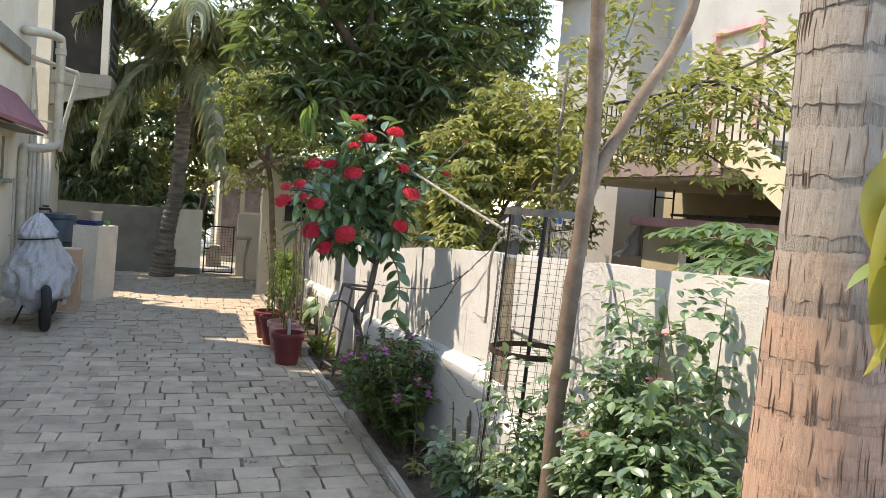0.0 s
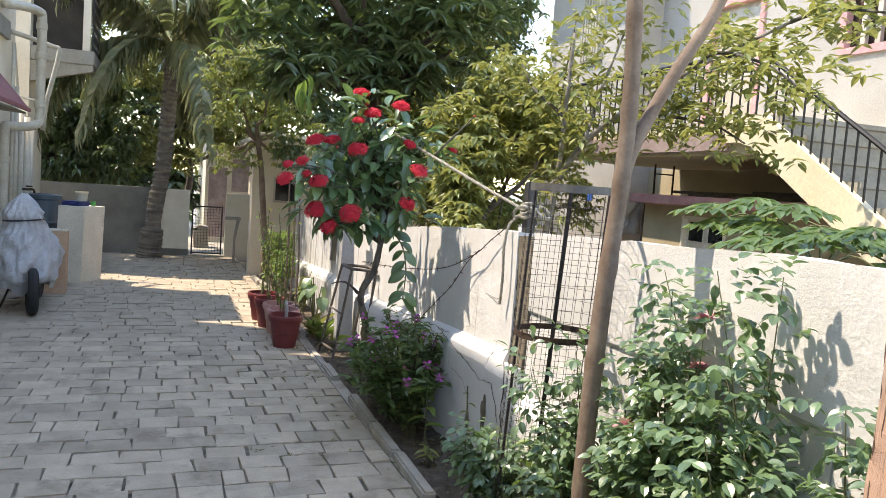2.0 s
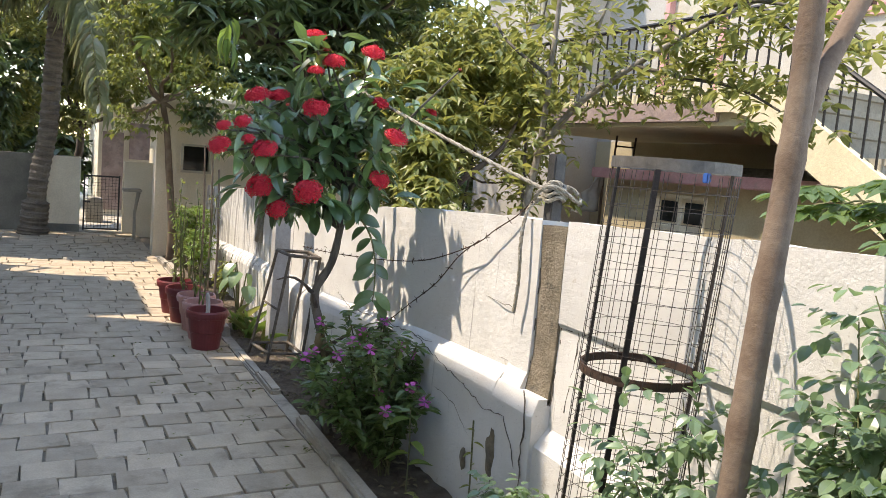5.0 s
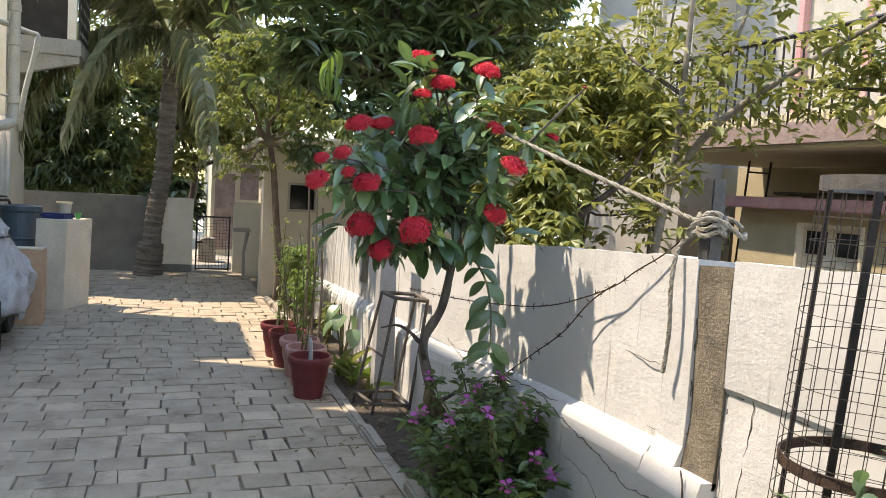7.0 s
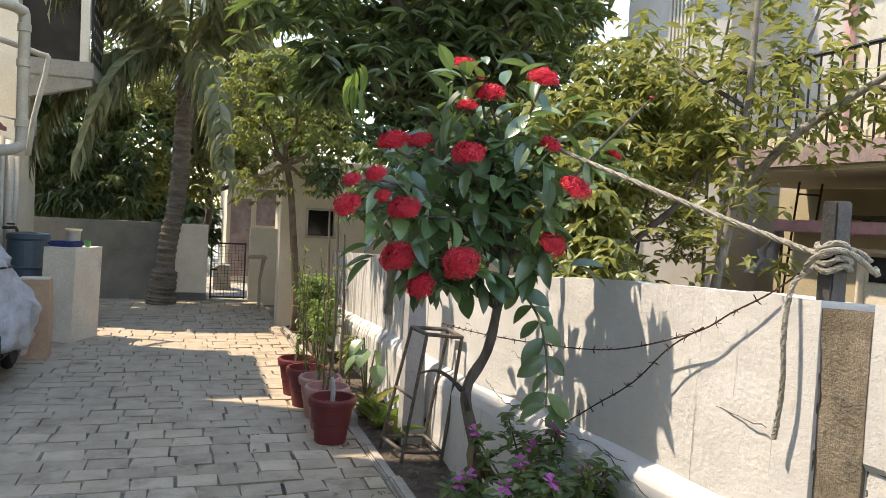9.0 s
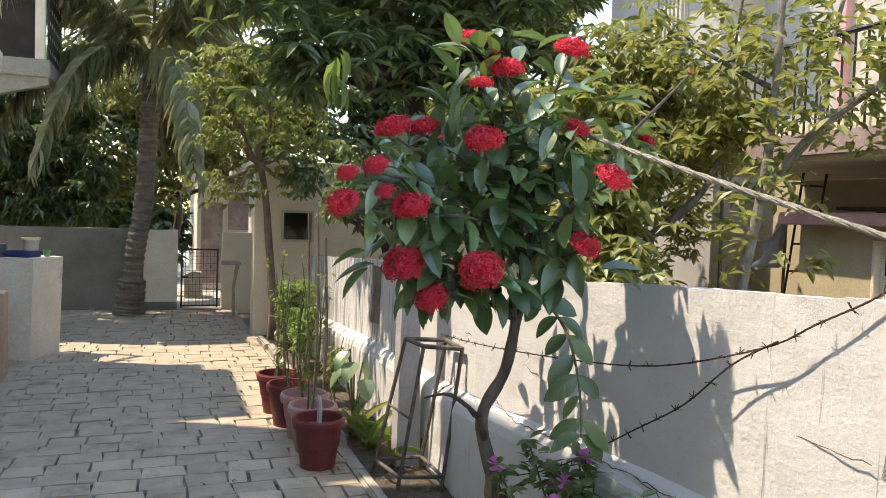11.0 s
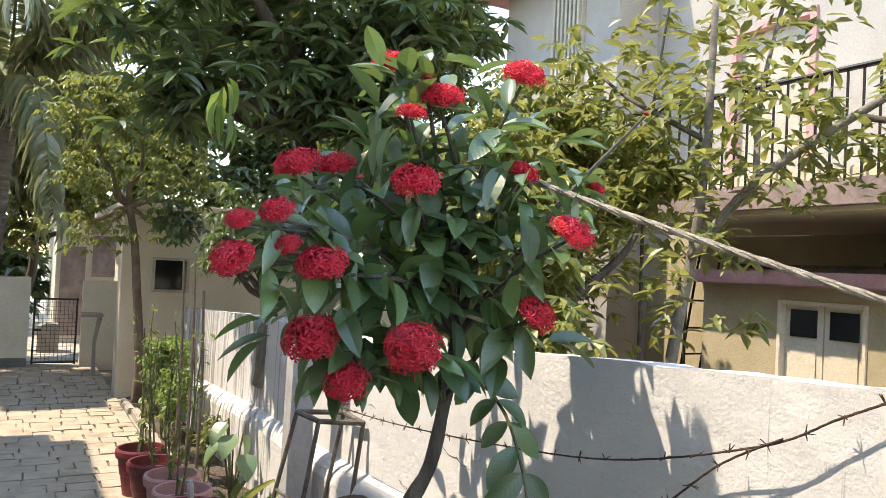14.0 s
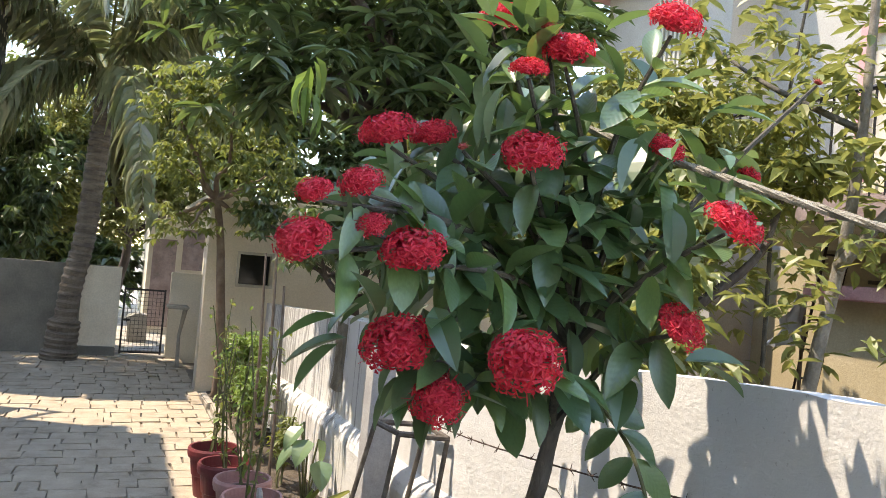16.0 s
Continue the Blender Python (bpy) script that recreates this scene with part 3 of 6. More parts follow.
# ---- house on the east side with the outside stair ----
eh = thing("east_house", "beige two-storey house with an outside stair and maroon-framed door", "house", (0, 0, 0))
FX = 6.6
for y0, y1, z0, z1 in ((3.0, 6.35, 2.0, 6.6), (6.35, 7.08, 2.0, 3.2), (6.35, 7.08, 4.15, 6.6), (7.08, 8.22, 2.0, 6.6), (8.22, 9.20, 4.15, 6.6), (9.20, 10.3, 2.0, 6.6)):
    part("wall", box(FX, FX + 0.25, y0, y1, z0, z1), M_BEIGE, eh)
part("wall", box(6.0, FX + 0.25, 10.3, 12.6, -0.1, 6.6), M_BEIGE, eh)
part("wall", box(FX, FX + 0.25, 3.0, 10.3, -0.1, 2.0), M_YELLOW_SHADED, eh)
part("wall", box(FX + 0.25, 13.0, 12.4, 12.6, -0.1, 6.6), M_BEIGE, eh)
part("wall", box(FX + 0.25, 13.0, 3.0, 3.2, -0.1, 6.6), M_BEIGE, eh)
part("roof", box(5.7, 13.2, 2.8, 12.8, 6.6, 6.75), M_PINK, eh)
part("eave", box(5.4, FX, 10.0, 12.9, 5.3, 5.42), M_PINK, eh)
dr = part("door", box(FX + 0.06, FX + 0.1, 8.28, 9.14, 2.16, 4.09), M_PVC, eh, "white panelled door")
for b in ((8.22, 8.29, 2.16, 4.15), (9.13, 9.20, 2.16, 4.15), (8.29, 9.13, 4.08, 4.15)):
    part("door_frame", box(FX - 0.03, FX + 0.06, b[0], b[1], b[2], b[3]), M_PINK, dr, "faded maroon frame")
wn = part("window", box(FX + 0.08, FX + 0.1, 6.35, 7.08, 3.2, 4.15), M_RUST, eh)
for b in ((6.35, 6.43, 3.2, 4.15), (7.0, 7.08, 3.2, 4.15), (6.43, 7.0, 3.2, 3.28), (6.43, 7.0, 4.07, 4.15)):
    part("window_frame", box(FX - 0.03, FX + 0.06, b[0], b[1], b[2], b[3]), M_PINK, wn)
for yy in (6.62, 6.8):
    part("mullion", box(FX + 0.0, FX + 0.05, yy - 0.03, yy + 0.03, 3.28, 4.07), M_PVC, wn)
part("louvre", box(5.95, 5.998, 10.9, 11.5, 3.6, 5.0), M_PVC, eh, "white slatted ventilator")
for i in range(7):
    part("slat", box(5.92, 5.949, 10.93 + i * 0.08, 10.97 + i * 0.08, 3.62, 4.98), M_PVC, eh)

stair = thing("outside_stair", "yellow concrete stair and landing with an iron rail", "stair", (0, 0, 0))
part("landing", box(4.62, FX - 0.002, 5.95, 9.6, 2.0, 2.28, 0.01), M_YELLOW, stair)
part("fascia", box(4.58, 4.62, 6.25, 9.6, 2.03, 2.2, 0.006), M_FASCIA, stair, "weathered pinkish edge with fallen plaster")
part("stringer", prism([(6.25, 2.32), (5.80, 2.32), (2.9, 0.406), (2.9, 0.07), (5.92, 2.06), (6.08, 2.10), (6.25, 2.10)], "x", 4.55, 4.62), M_YELLOW, stair)
for i in range(12):
    y1 = 5.94 - i * 0.27
    z1 = 2.32 - i * 0.178
    part("step", prism([(y1, z1 - 0.30), (y1, z1), (y1 - 0.29, z1), (y1 - 0.29, z1 - 0.04), (y1 - 0.27, z1 - 0.05), (y1 - 0.27, z1 - 0.42)], "x", 4.622, 5.9), M_FARWALL, stair)
part("handrail", tube([(4.585, 9.6, 2.87), (4.585, 5.95, 2.87), (4.585, 2.95, 0.89)], 0.02, 8), M_BLACKIRON, stair)
y = 9.5
while y > 3.0:
    zb = 2.2 if y > 6.25 else (2.325 if y > 5.78 else 2.325 - (5.80 - y) * 0.66)
    zt = 2.87 if y > 5.95 else 2.87 - (5.95 - y) * 0.66
    part("baluster", box(4.579, 4.591, y - 0.006, y + 0.006, zb - 0.02, zt), M_BLACKIRON, stair)
    y -= 0.105
lean = thing("lean_to", "low yellow annexe with a faded pink slab roof", "annexe", (0, 0, 0))
part("slab", box(4.85, FX - 0.004, 4.9, 8.1, 1.52, 1.62, 0.01), M_PINK, lean)
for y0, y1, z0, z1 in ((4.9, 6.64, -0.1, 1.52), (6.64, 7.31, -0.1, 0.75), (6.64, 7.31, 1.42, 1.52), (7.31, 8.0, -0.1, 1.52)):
    part("wall", box(5.0, 5.15, y0, y1, z0, z1), M_YELLOW_SHADED, lean)
for b in ((6.64, 6.67, 0.75, 1.42), (7.28, 7.31, 0.75, 1.42), (6.67, 7.28, 1.39, 1.42)):
    part("window_frame", box(4.985, 5.06, b[0], b[1], b[2], b[3], 0.004), M_CREAM, lean)
for y0 in (6.67, 6.975):
    wn = part("shutter", box(5.04, 5.07, y0 + 0.005, y0 + 0.30, 0.75, 1.39), M_CREAM, lean, "cream wooden shutter with a dark pane")
    part("pane", box(5.028, 5.039, y0 + 0.05, y0 + 0.255, 1.17, 1.36), M_GLASS, wn)
    part("panel", box(5.033, 5.039, y0 + 0.05, y0 + 0.255, 0.82, 1.12, 0.003), M_CREAM, wn)

# ---- plants: materials and leaf shapes ----
M_IXLEAF = foliage("glossy dark green leaf", [(0.0589, 0.123, 0.0577), (0.0926, 0.178, 0.0769), (0.168, 0.272, 0.0961), (0.0702, 0.145, 0.0743)], 0.34, 0.26, (0.24, 0.38, 0.05), per_object=True, spec=0.9)
waxed(M_IXLEAF, 0.25, 0.3)
_nd, _lk = M_IXLEAF.node_tree.nodes, M_IXLEAF.node_tree.links
_sp = _nd.new("ShaderNodeSeparateXYZ")
_lk.new(_nd.new("ShaderNodeTexCoord").outputs["Object"], _sp.inputs[0])


def node_math(nodes, links, op, a, b=None):
    m = nodes.new("ShaderNodeMath")
    m.operation = op
    for sock, v in zip(m.inputs, (a, b)):
        if v is None:
            continue
        if isinstance(v, (int, float)):
            sock.default_value = v
        else:
            links.new(v, sock)
    return m.outputs[0]


# side veins running out from the midrib
_ax = node_math(_nd, _lk, "ABSOLUTE", _sp.outputs["X"])
_vein = node_math(_nd, _lk, "SINE", node_math(_nd, _lk, "MULTIPLY", node_math(_nd, _lk, "SUBTRACT", _sp.outputs["Y"], node_math(_nd, _lk, "MULTIPLY", _ax, 0.45)), 62.0))
_rib = node_math(_nd, _lk, "MULTIPLY", node_math(_nd, _lk, "LESS_THAN", _ax, 0.03), -2.5)
_bump = _nd.new("ShaderNodeBump")
_bump.inputs["Strength"].default_value, _bump.inputs["Distance"].default_value = 0.06, 0.01
_lk.new(node_math(_nd, _lk, "ADD", _vein, _rib), _bump.inputs["Height"])
_lk.new(_bump.outputs[0], _nd["Principled BSDF"].inputs["Normal"])
M_PETAL = foliage("scarlet petal", [(0.58, 0.016, 0.045), (0.76, 0.03, 0.07), (0.82, 0.07, 0.09)], 0.55, 0.35, (0.9, 0.06, 0.09))
M_BUD = foliage("dull red bud", [(0.25, 0.02, 0.02), (0.40, 0.05, 0.03)], 0.6, 0.15, (0.6, 0.06, 0.04))
M_MANGO = foliage("dark mango leaf", [(0.0508, 0.0834, 0.0414), (0.0822, 0.13, 0.058), (0.149, 0.208, 0.0828), (0.0673, 0.103, 0.0524)], 0.36, 0.3, (0.3, 0.42, 0.06), spec=0.8)
M_LIME = foliage("yellow-green leaf", [(0.138, 0.176, 0.058), (0.186, 0.227, 0.075), (0.252, 0.286, 0.09), (0.12, 0.156, 0.055), (0.348, 0.338, 0.09)], 0.42, 0.44, (0.45, 0.44, 0.11))
M_OLIVE = foliage("dusty green leaf", [(0.09, 0.124, 0.04), (0.138, 0.182, 0.052), (0.198, 0.227, 0.065), (0.078, 0.107, 0.036)], 0.45, 0.44, (0.38, 0.40, 0.07))
M_DARKLEAF = foliage("dense dark leaf", [(0.0495, 0.0775, 0.038), (0.0726, 0.112, 0.05), (0.116, 0.163, 0.07)], 0.34, 0.34, (0.28, 0.4, 0.07), spec=0.8)
M_ROSELEAF = foliage("rose leaf", [(0.0805, 0.14, 0.0778), (0.121, 0.203, 0.105), (0.188, 0.289, 0.142), (0.0939, 0.156, 0.101)], 0.34, 0.34, (0.3, 0.46, 0.12), spec=0.8)
M_FRESH = foliage("fresh green leaf", [(0.099, 0.168, 0.04), (0.149, 0.228, 0.055), (0.204, 0.282, 0.075)], 0.5, 0.38, (0.4, 0.6, 0.1))
M_PALMLEAF = foliage("palm leaflet", [(0.217, 0.246, 0.138), (0.29, 0.319, 0.181), (0.377, 0.392, 0.232), (0.392, 0.348, 0.217)], 0.25, 0.34, (0.42, 0.48, 0.16), spec=0.9)
M_PINKPETAL = foliage("magenta petal", [(0.50, 0.08, 0.38), (0.66, 0.16, 0.52)], 0.6, 0.3, (0.8, 0.2, 0.6))
M_ROSEPETAL = foliage("pale pink petal", [(0.60, 0.26, 0.30), (0.72, 0.38, 0.40)], 0.6, 0.3, (0.8, 0.4, 0.45))
M_BARK = surface("brown bark", (0.075, 0.055, 0.045), (0.14, 0.11, 0.09), 20.0, 0.95, 0.9, 90.0, stretch=(1, 1, 0.3), depth=0.01)
M_GREYBARK = surface("smooth grey-brown bark", (0.15, 0.10, 0.07), (0.24, 0.18, 0.135), 9.0, 0.85, 0.5, 70.0, dirt=(0.28, 0.13, 0.08), dirt_amount=0.62, depth=0.006)
M_DARKBRANCH = surface("dark twig bark", (0.06, 0.055, 0.045), (0.13, 0.115, 0.09), 20.0, 0.9, 0.5, 80.0)
M_GREENSTEM = surface("green-brown stem", (0.09, 0.10, 0.04), (0.16, 0.15, 0.07), 20.0, 0.8, 0.3, 80.0)


def leaf_shape(fold=0.25, curl=0.25, segs=4, belly=0.45, tip=1.0):
    """A leaf of length 1 along y and width 1 across x, folded on its rib and curling down."""
    v, f = [], []
    for i in range(segs + 1):
        t = i / segs
        wdt = math.sin(math.pi * min(1.0, t ** (math.log(0.5) / math.log(belly)))) ** 0.7 * 0.5 if 0 < i < segs else 0.015
        drop = -curl * t * t
        v += [(-wdt, t, drop + fold * wdt), (0, t, drop), (wdt, t, drop + fold * wdt)]
    for i in range(segs):
        a = i * 3
        f += [(a, a + 1, a + 4, a + 3), (a + 1, a + 2, a + 5, a + 4)]
    return np.array(v), f


LEAF = leaf_shape()
LEAF_FLAT = leaf_shape(0.15, 0.12, 3)
LEAF_ROSE = leaf_shape(0.16, 0.2, 5, 0.44)
LEAF_LONG = leaf_shape(0.3, 0.45, 4, 0.4)
LEAF_CHEAP = (np.array([(0, 0, 0), (-0.5, 0.45, 0.1), (0, 0.5, -0.03), (0.5, 0.45, 0.1), (0, 1, -0.2)]), [(0, 2, 1), (0, 3, 2), (1, 2, 4), (2, 3, 4)])


def leaf_turn(way, roll=0.0):
    """A turn whose y points along way, with z up as far as may be."""
    yv = Vector(way).normalized()
    xv = yv.cross(Vector((0, 0, 1)))
    xv = xv.normalized() if xv.length > 1e-3 else Vector((1, 0, 0))
    zv = xv.cross(yv)
    return Matrix((xv, yv, zv)).transposed() @ Matrix.Rotation(roll, 3, "Y")


class Leaves:
    """Gathers many leaves for one mesh."""

    def __init__(self):
        self.v, self.f, self.n = [], [], 0

    def add(self, shape, at, way, length, width, roll=0.0):
        m = np.array(leaf_turn(way, roll))
        self.v.append((shape[0] * (width, length, length)) @ m.T + np.array(at))
        self.f += [tuple(k + self.n for k in q) for q in shape[1]]
        self.n += len(shape[0])

    def done(self, name, material, parent=None, label="", smooth=False):
        return mesh_part(name, np.concatenate(self.v).tolist(), self.f, material, parent, label, smooth)


def rand_dir(r):
    while True:
        p = Vector((r.uniform(-1, 1), r.uniform(-1, 1), r.uniform(-1, 1)))
        if 0.05 < p.length < 1:
            return p.normalized()


def fill_crown(leaves, r, clumps, n, length, width, shape=LEAF_CHEAP, droop=0.5, whorl=0, shell=0.45):
    """Leaves over a set of ragged clumps (centre, radii); whorl: how many leaves grow from one twig end."""
    weights = [max(c[1]) ** 2 for c in clumps]
    made = 0
    while made < n:
        c, rad = r.choices(clumps, weights)[0]
        d = rand_dir(r)
        k = (shell + (1 - shell) * r.random() ** 0.6) * (0.72 + 0.5 * noise.noise(d * 2.1 + Vector(c)))
        p = Vector(c) + Vector((d.x * rad[0], d.y * rad[1], d.z * rad[2])) * k
        if noise.noise(p * (1.6 / max(rad))) < -0.22:
            continue
        for j in range(max(1, whorl)):
            if whorl:
                a = j * math.tau / whorl + r.random()
                way = Vector((math.cos(a), math.sin(a), -droop + r.uniform(-0.4, 0.45)))
            else:
                way = d * 0.7 + rand_dir(r) * 0.8 + Vector((0, 0, -droop))
            s = r.uniform(0.7, 1.2)
            leaves.add(shape, p, way, length * s, width * s, r.uniform(-0.5, 0.5))
            made += 1


def limb(a, b, r0, r1, r, bend=0.12, sides=7):
    """A slightly crooked tapering limb."""
    a, b = Vector(a), Vector(b)
    ln = (b - a).length
    pts = [a.lerp(b, k / 5) + (rand_dir(r) * ln * bend * (0.35 if 0 < k < 5 else 0)) for k in range(6)]
    line = curve_pts(pts, 3)
    return tube(line, [r0 + (r1 - r0) * i / (len(line) - 1) for i in range(len(line))], sides)


def tree(name, label, base, fork, clumps, n, length, width, leaf_mat, bark, trunk_r, seed, shape=LEAF_CHEAP, droop=0.4, whorl=0, category="tree", group=""):
    r = random.Random(seed)
    t = thing(name, label, category, (0, 0, 0), group)
    part("trunk", limb(base, fork, trunk_r, trunk_r * 0.65, r, 0.08, 10), bark, t, smooth=True)
    for c, rad in clumps:
        part("limb", limb(fork, Vector(c) + Vector((0, 0, -0.2 * rad[2])), trunk_r * 0.55, trunk_r * 0.12, r, 0.15), bark, t, smooth=True)
    lv = Leaves()
    fill_crown(lv, r, clumps, n, length, width, shape, droop, whorl)
    tagged(lv.done("crown", leaf_mat, t), kind="stuff")
    return t


# ---- ixora shrub ----
ix = thing("ixora_shrub", "tall ixora shrub with scarlet flower heads and glossy dark leaves", "shrub", (0, 0, 0))
r_ix = random.Random(12)
M_IXBARK = surface("rough grey-brown bark", (0.085, 0.068, 0.055), (0.20, 0.17, 0.14), 16.0, 0.95, 1.0, 70.0, stretch=(1, 1, 0.35), depth=0.012)
IX_TRUNK = [(1.33, 5.62, -0.03), (1.27, 5.6, 0.3), (1.24, 5.6, 0.58), (1.195, 5.6, 0.79), (1.27, 5.58, 0.96), (1.30, 5.56, 1.17), (1.31, 5.53, 1.33)]
ln = curve_pts(IX_TRUNK, 5)
part("trunk", tube(ln, [0.031 - 0.015 * i / (len(ln) - 1) + 0.006 * noise.noise(Vector(p) * 14) for i, p in enumerate(ln)], 12), M_IXBARK, ix, smooth=True)
part("side_stem", tube(curve_pts([(1.20, 5.59, 0.78), (1.10, 5.66, 0.86), (1.02, 5.72, 0.84)], 4), [0.008] * 5 + [0.006, 0.005, 0.004, 0.003], 7), M_BARK, ix)
HEADS = [(0.894, 5.326, 1.248, 0.055), (0.996, 5.195, 1.342, 0.066), (0.815, 5.36, 1.345, 0.064), (1.13, 5.676, 2.111, 0.06), (1.272, 5.209, 2.005, 0.052), (1.392, 5.145, 1.627, 0.056), (1.357, 5.227, 1.419, 0.054), (1.72, 5.46, 1.785, 0.036), (0.836, 5.59, 1.774, 0.062), (0.945, 5.60, 1.785, 0.052),
         (1.05, 5.33, 1.73, 0.06), (1.385, 5.36, 1.79, 0.045), (1.14, 5.38, 1.96, 0.058), (1.055, 5.38, 1.91, 0.038), (0.62, 5.35, 1.52, 0.055), (0.82, 5.33, 1.52, 0.058), (0.745, 5.36, 1.56, 0.036), (0.72, 5.37, 1.635, 0.04), (0.635, 5.36, 1.61, 0.035), (0.94, 5.42, 1.74, 0.018), (1.12, 5.5, 1.835, 0.03), (1.11, 5.42, 2.02, 0.03), (1.81, 5.35, 2.01, 0.018)]


def head_mesh(seed, n, bud=False):
    """A domed flower head of many four-petalled stars on thin tubes."""
    r = random.Random(seed)
    v, f = [], []
    for i in range(n):
        u = (i + 0.5) / n
        z = 1 - 1.25 * u
        a = i * 2.39996
        s = math.sqrt(max(0, 1 - z * z))
        d = Vector((s * math.cos(a), s * math.sin(a), z * 0.82)) + rand_dir(r) * 0.12
        spike = r.random() < 0.22
        tipp = d * (r.uniform(1.05, 1.25) if spike else r.uniform(0.76, 1.06))
        q = d.to_track_quat("Z", "Y").to_matrix() @ Matrix.Rotation(r.random() * 1.57, 3, "Z")
        k = len(v)
        root = d * 0.25
        w = 0.018
        v += [root + q @ Vector((w, 0, 0)), root + q @ Vector((-w, 0, 0)), tipp + q @ Vector((-w, 0, 0)), tipp + q @ Vector((w, 0, 0))]
        f.append((k, k + 1, k + 2, k + 3))
        if bud or spike:
            continue
        for j in range(4):
            b = j * math.pi / 2
            e = Vector((math.cos(b), math.sin(b), 0))
            o = Vector((-math.sin(b), math.cos(b), 0))
            ln_p = r.uniform(0.22, 0.32)
            k = len(v)
            v += [tipp, tipp + q @ (e * ln_p * 0.55 + o * 0.07 + Vector((0, 0, 0.03))), tipp + q @ (e * ln_p + Vector((0, 0, -0.03))), tipp + q @ (e * ln_p * 0.55 - o * 0.07 + Vector((0, 0, 0.03)))]
            f.append((k, k + 3, k + 2, k + 1))
    # closed buds fill the heart of the head
    rings = 7
    base = len(v)
    for i in range(rings + 1):
        b = math.pi * i / rings
        for k in range(12):
            a = k * math.tau / 12
            rr = 0.58 + 0.14 * noise.noise((math.sin(b) * math.cos(a) * 4, math.sin(b) * math.sin(a) * 4, math.cos(b) * 4 + seed))
            v.append(Vector((rr * math.sin(b) * math.cos(a), rr * math.sin(b) * math.sin(a), rr * 0.72 * math.cos(b))))
    for i in range(rings):
        for k in range(12):
            f.append((base + i * 12 + k, base + i * 12 + (k + 1) % 12, base + (i + 1) * 12 + (k + 1) % 12, base + (i + 1) * 12 + k))
    me = bpy.data.meshes.new("flower_head")
    me.from_pydata([tuple(p) for p in v], [], f)
    me.materials.append(M_BUD if bud else M_PETAL)
    return me


HEAD_MESHES = [head_mesh(s, 150) for s in range(5)]
BUD_MESH = head_mesh(9, 60, True)
LEAF_MESHES = []
for s in range(5):
    sh = leaf_shape(0.10 + 0.05 * s, 0.08 + 0.08 * s, 8, 0.52)
    me = bpy.data.meshes.new("leaf")
    me.from_pydata([tuple(p) for p in sh[0]], [], sh[1])
    me.polygons.foreach_set("use_smooth", [True] * len(me.polygons))
    me.materials.append(M_IXLEAF)
    LEAF_MESHES.append(me)


def put_leaf(parent, at, way, length, width, roll, name="leaf"):
    o = new(name, r_ix.choice(LEAF_MESHES))
    o.parent = parent
    m = leaf_turn(way, roll).to_4x4()
    m.translation = at
    o.matrix_basis = m @ Matrix.Diagonal((width, length, length, 1))
    return o


heart = Vector((1.25, 5.52, 1.45))
n_leaf = 0
for hx, hy, hz, hr in HEADS:
    h = Vector((hx, hy, hz)) + Vector((-0.004, -0.015, 0.0))
    small = hr < 0.034
    o = new("flower_head", BUD_MESH if small else r_ix.choice(HEAD_MESHES))
    o.parent = ix
    tilt = (h - heart).normalized() * 0.5 + Vector((0, -0.25, 0.75))
    o.matrix_basis = Matrix.Translation(h) @ tilt.to_track_quat("Z", "Y").to_matrix().to_4x4() @ Matrix.Diagonal((hr * r_ix.uniform(0.92, 1.04), hr * r_ix.uniform(0.88, 1.0), hr * r_ix.uniform(0.66, 0.82), 1))
    if small:
        o["label"] = "unopened dull red bud cluster"
    start = Vector((1.31, 5.53, 1.33)) if hz > 1.5 else Vector((1.29, 5.56, 1.14))
    mid = start.lerp(h, 0.5) + Vector((0, 0, 0.07)) + rand_dir(r_ix) * 0.04
    stem = curve_pts([start, mid, h - tilt.normalized() * hr * 0.5], 6)
    part("branch", tube(stem, [0.011 - 0.007 * i / (len(stem) - 1) for i in range(len(stem))], 6), M_DARKBRANCH, ix)
    # pairs of leaves along the branch, ending in a ruff under the flower head
    pairs = 7 if not small else 4
    for k in range(pairs):
        t = 0.36 + 0.54 * k / max(1, pairs - 1)
        p = stem[int(t * (len(stem) - 1))]
        along = (stem[-1] - stem[-3]).normalized()
        side = along.cross(Vector((0, 0, 1))).normalized() if k % 2 else along.orthogonal()
        side = Matrix.Rotation(r_ix.uniform(-0.5, 0.5), 3, along) @ side
        for sgn in (1, -1):
            if n_leaf >= 292:
                break
            way = side * sgn + along * 0.3 + Vector((0.0, -0.3, -0.12)) + rand_dir(r_ix) * 0.75
            ll = r_ix.uniform(0.10, 0.16)
            put_leaf(ix, p, way, ll, ll * r_ix.uniform(0.36, 0.46), r_ix.uniform(-0.6, 0.6))
            n_leaf += 1
inner = Leaves()
fill_crown(inner, r_ix, [((1.12, 5.55, 1.62), (0.42, 0.26, 0.42)), ((1.35, 5.5, 1.55), (0.26, 0.24, 0.28)), ((0.88, 5.52, 1.5), (0.28, 0.2, 0.26)), ((1.2, 5.55, 1.95), (0.30, 0.22, 0.26)), ((1.56, 5.45, 1.78), (0.2, 0.1, 0.12)), ((1.38, 5.3, 1.8), (0.22, 0.16, 0.2)), ((1.22, 5.45, 1.36), (0.34, 0.2, 0.16)), ((0.95, 5.42, 1.36), (0.24, 0.2, 0.14)), ((1.12, 5.95, 1.6), (0.4, 0.3, 0.4)), ((1.28, 6.15, 1.4), (0.3, 0.35, 0.28))], 520, 0.12, 0.05, leaf_shape(0.2, 0.22, 6), 0.3, 0, 0.6)
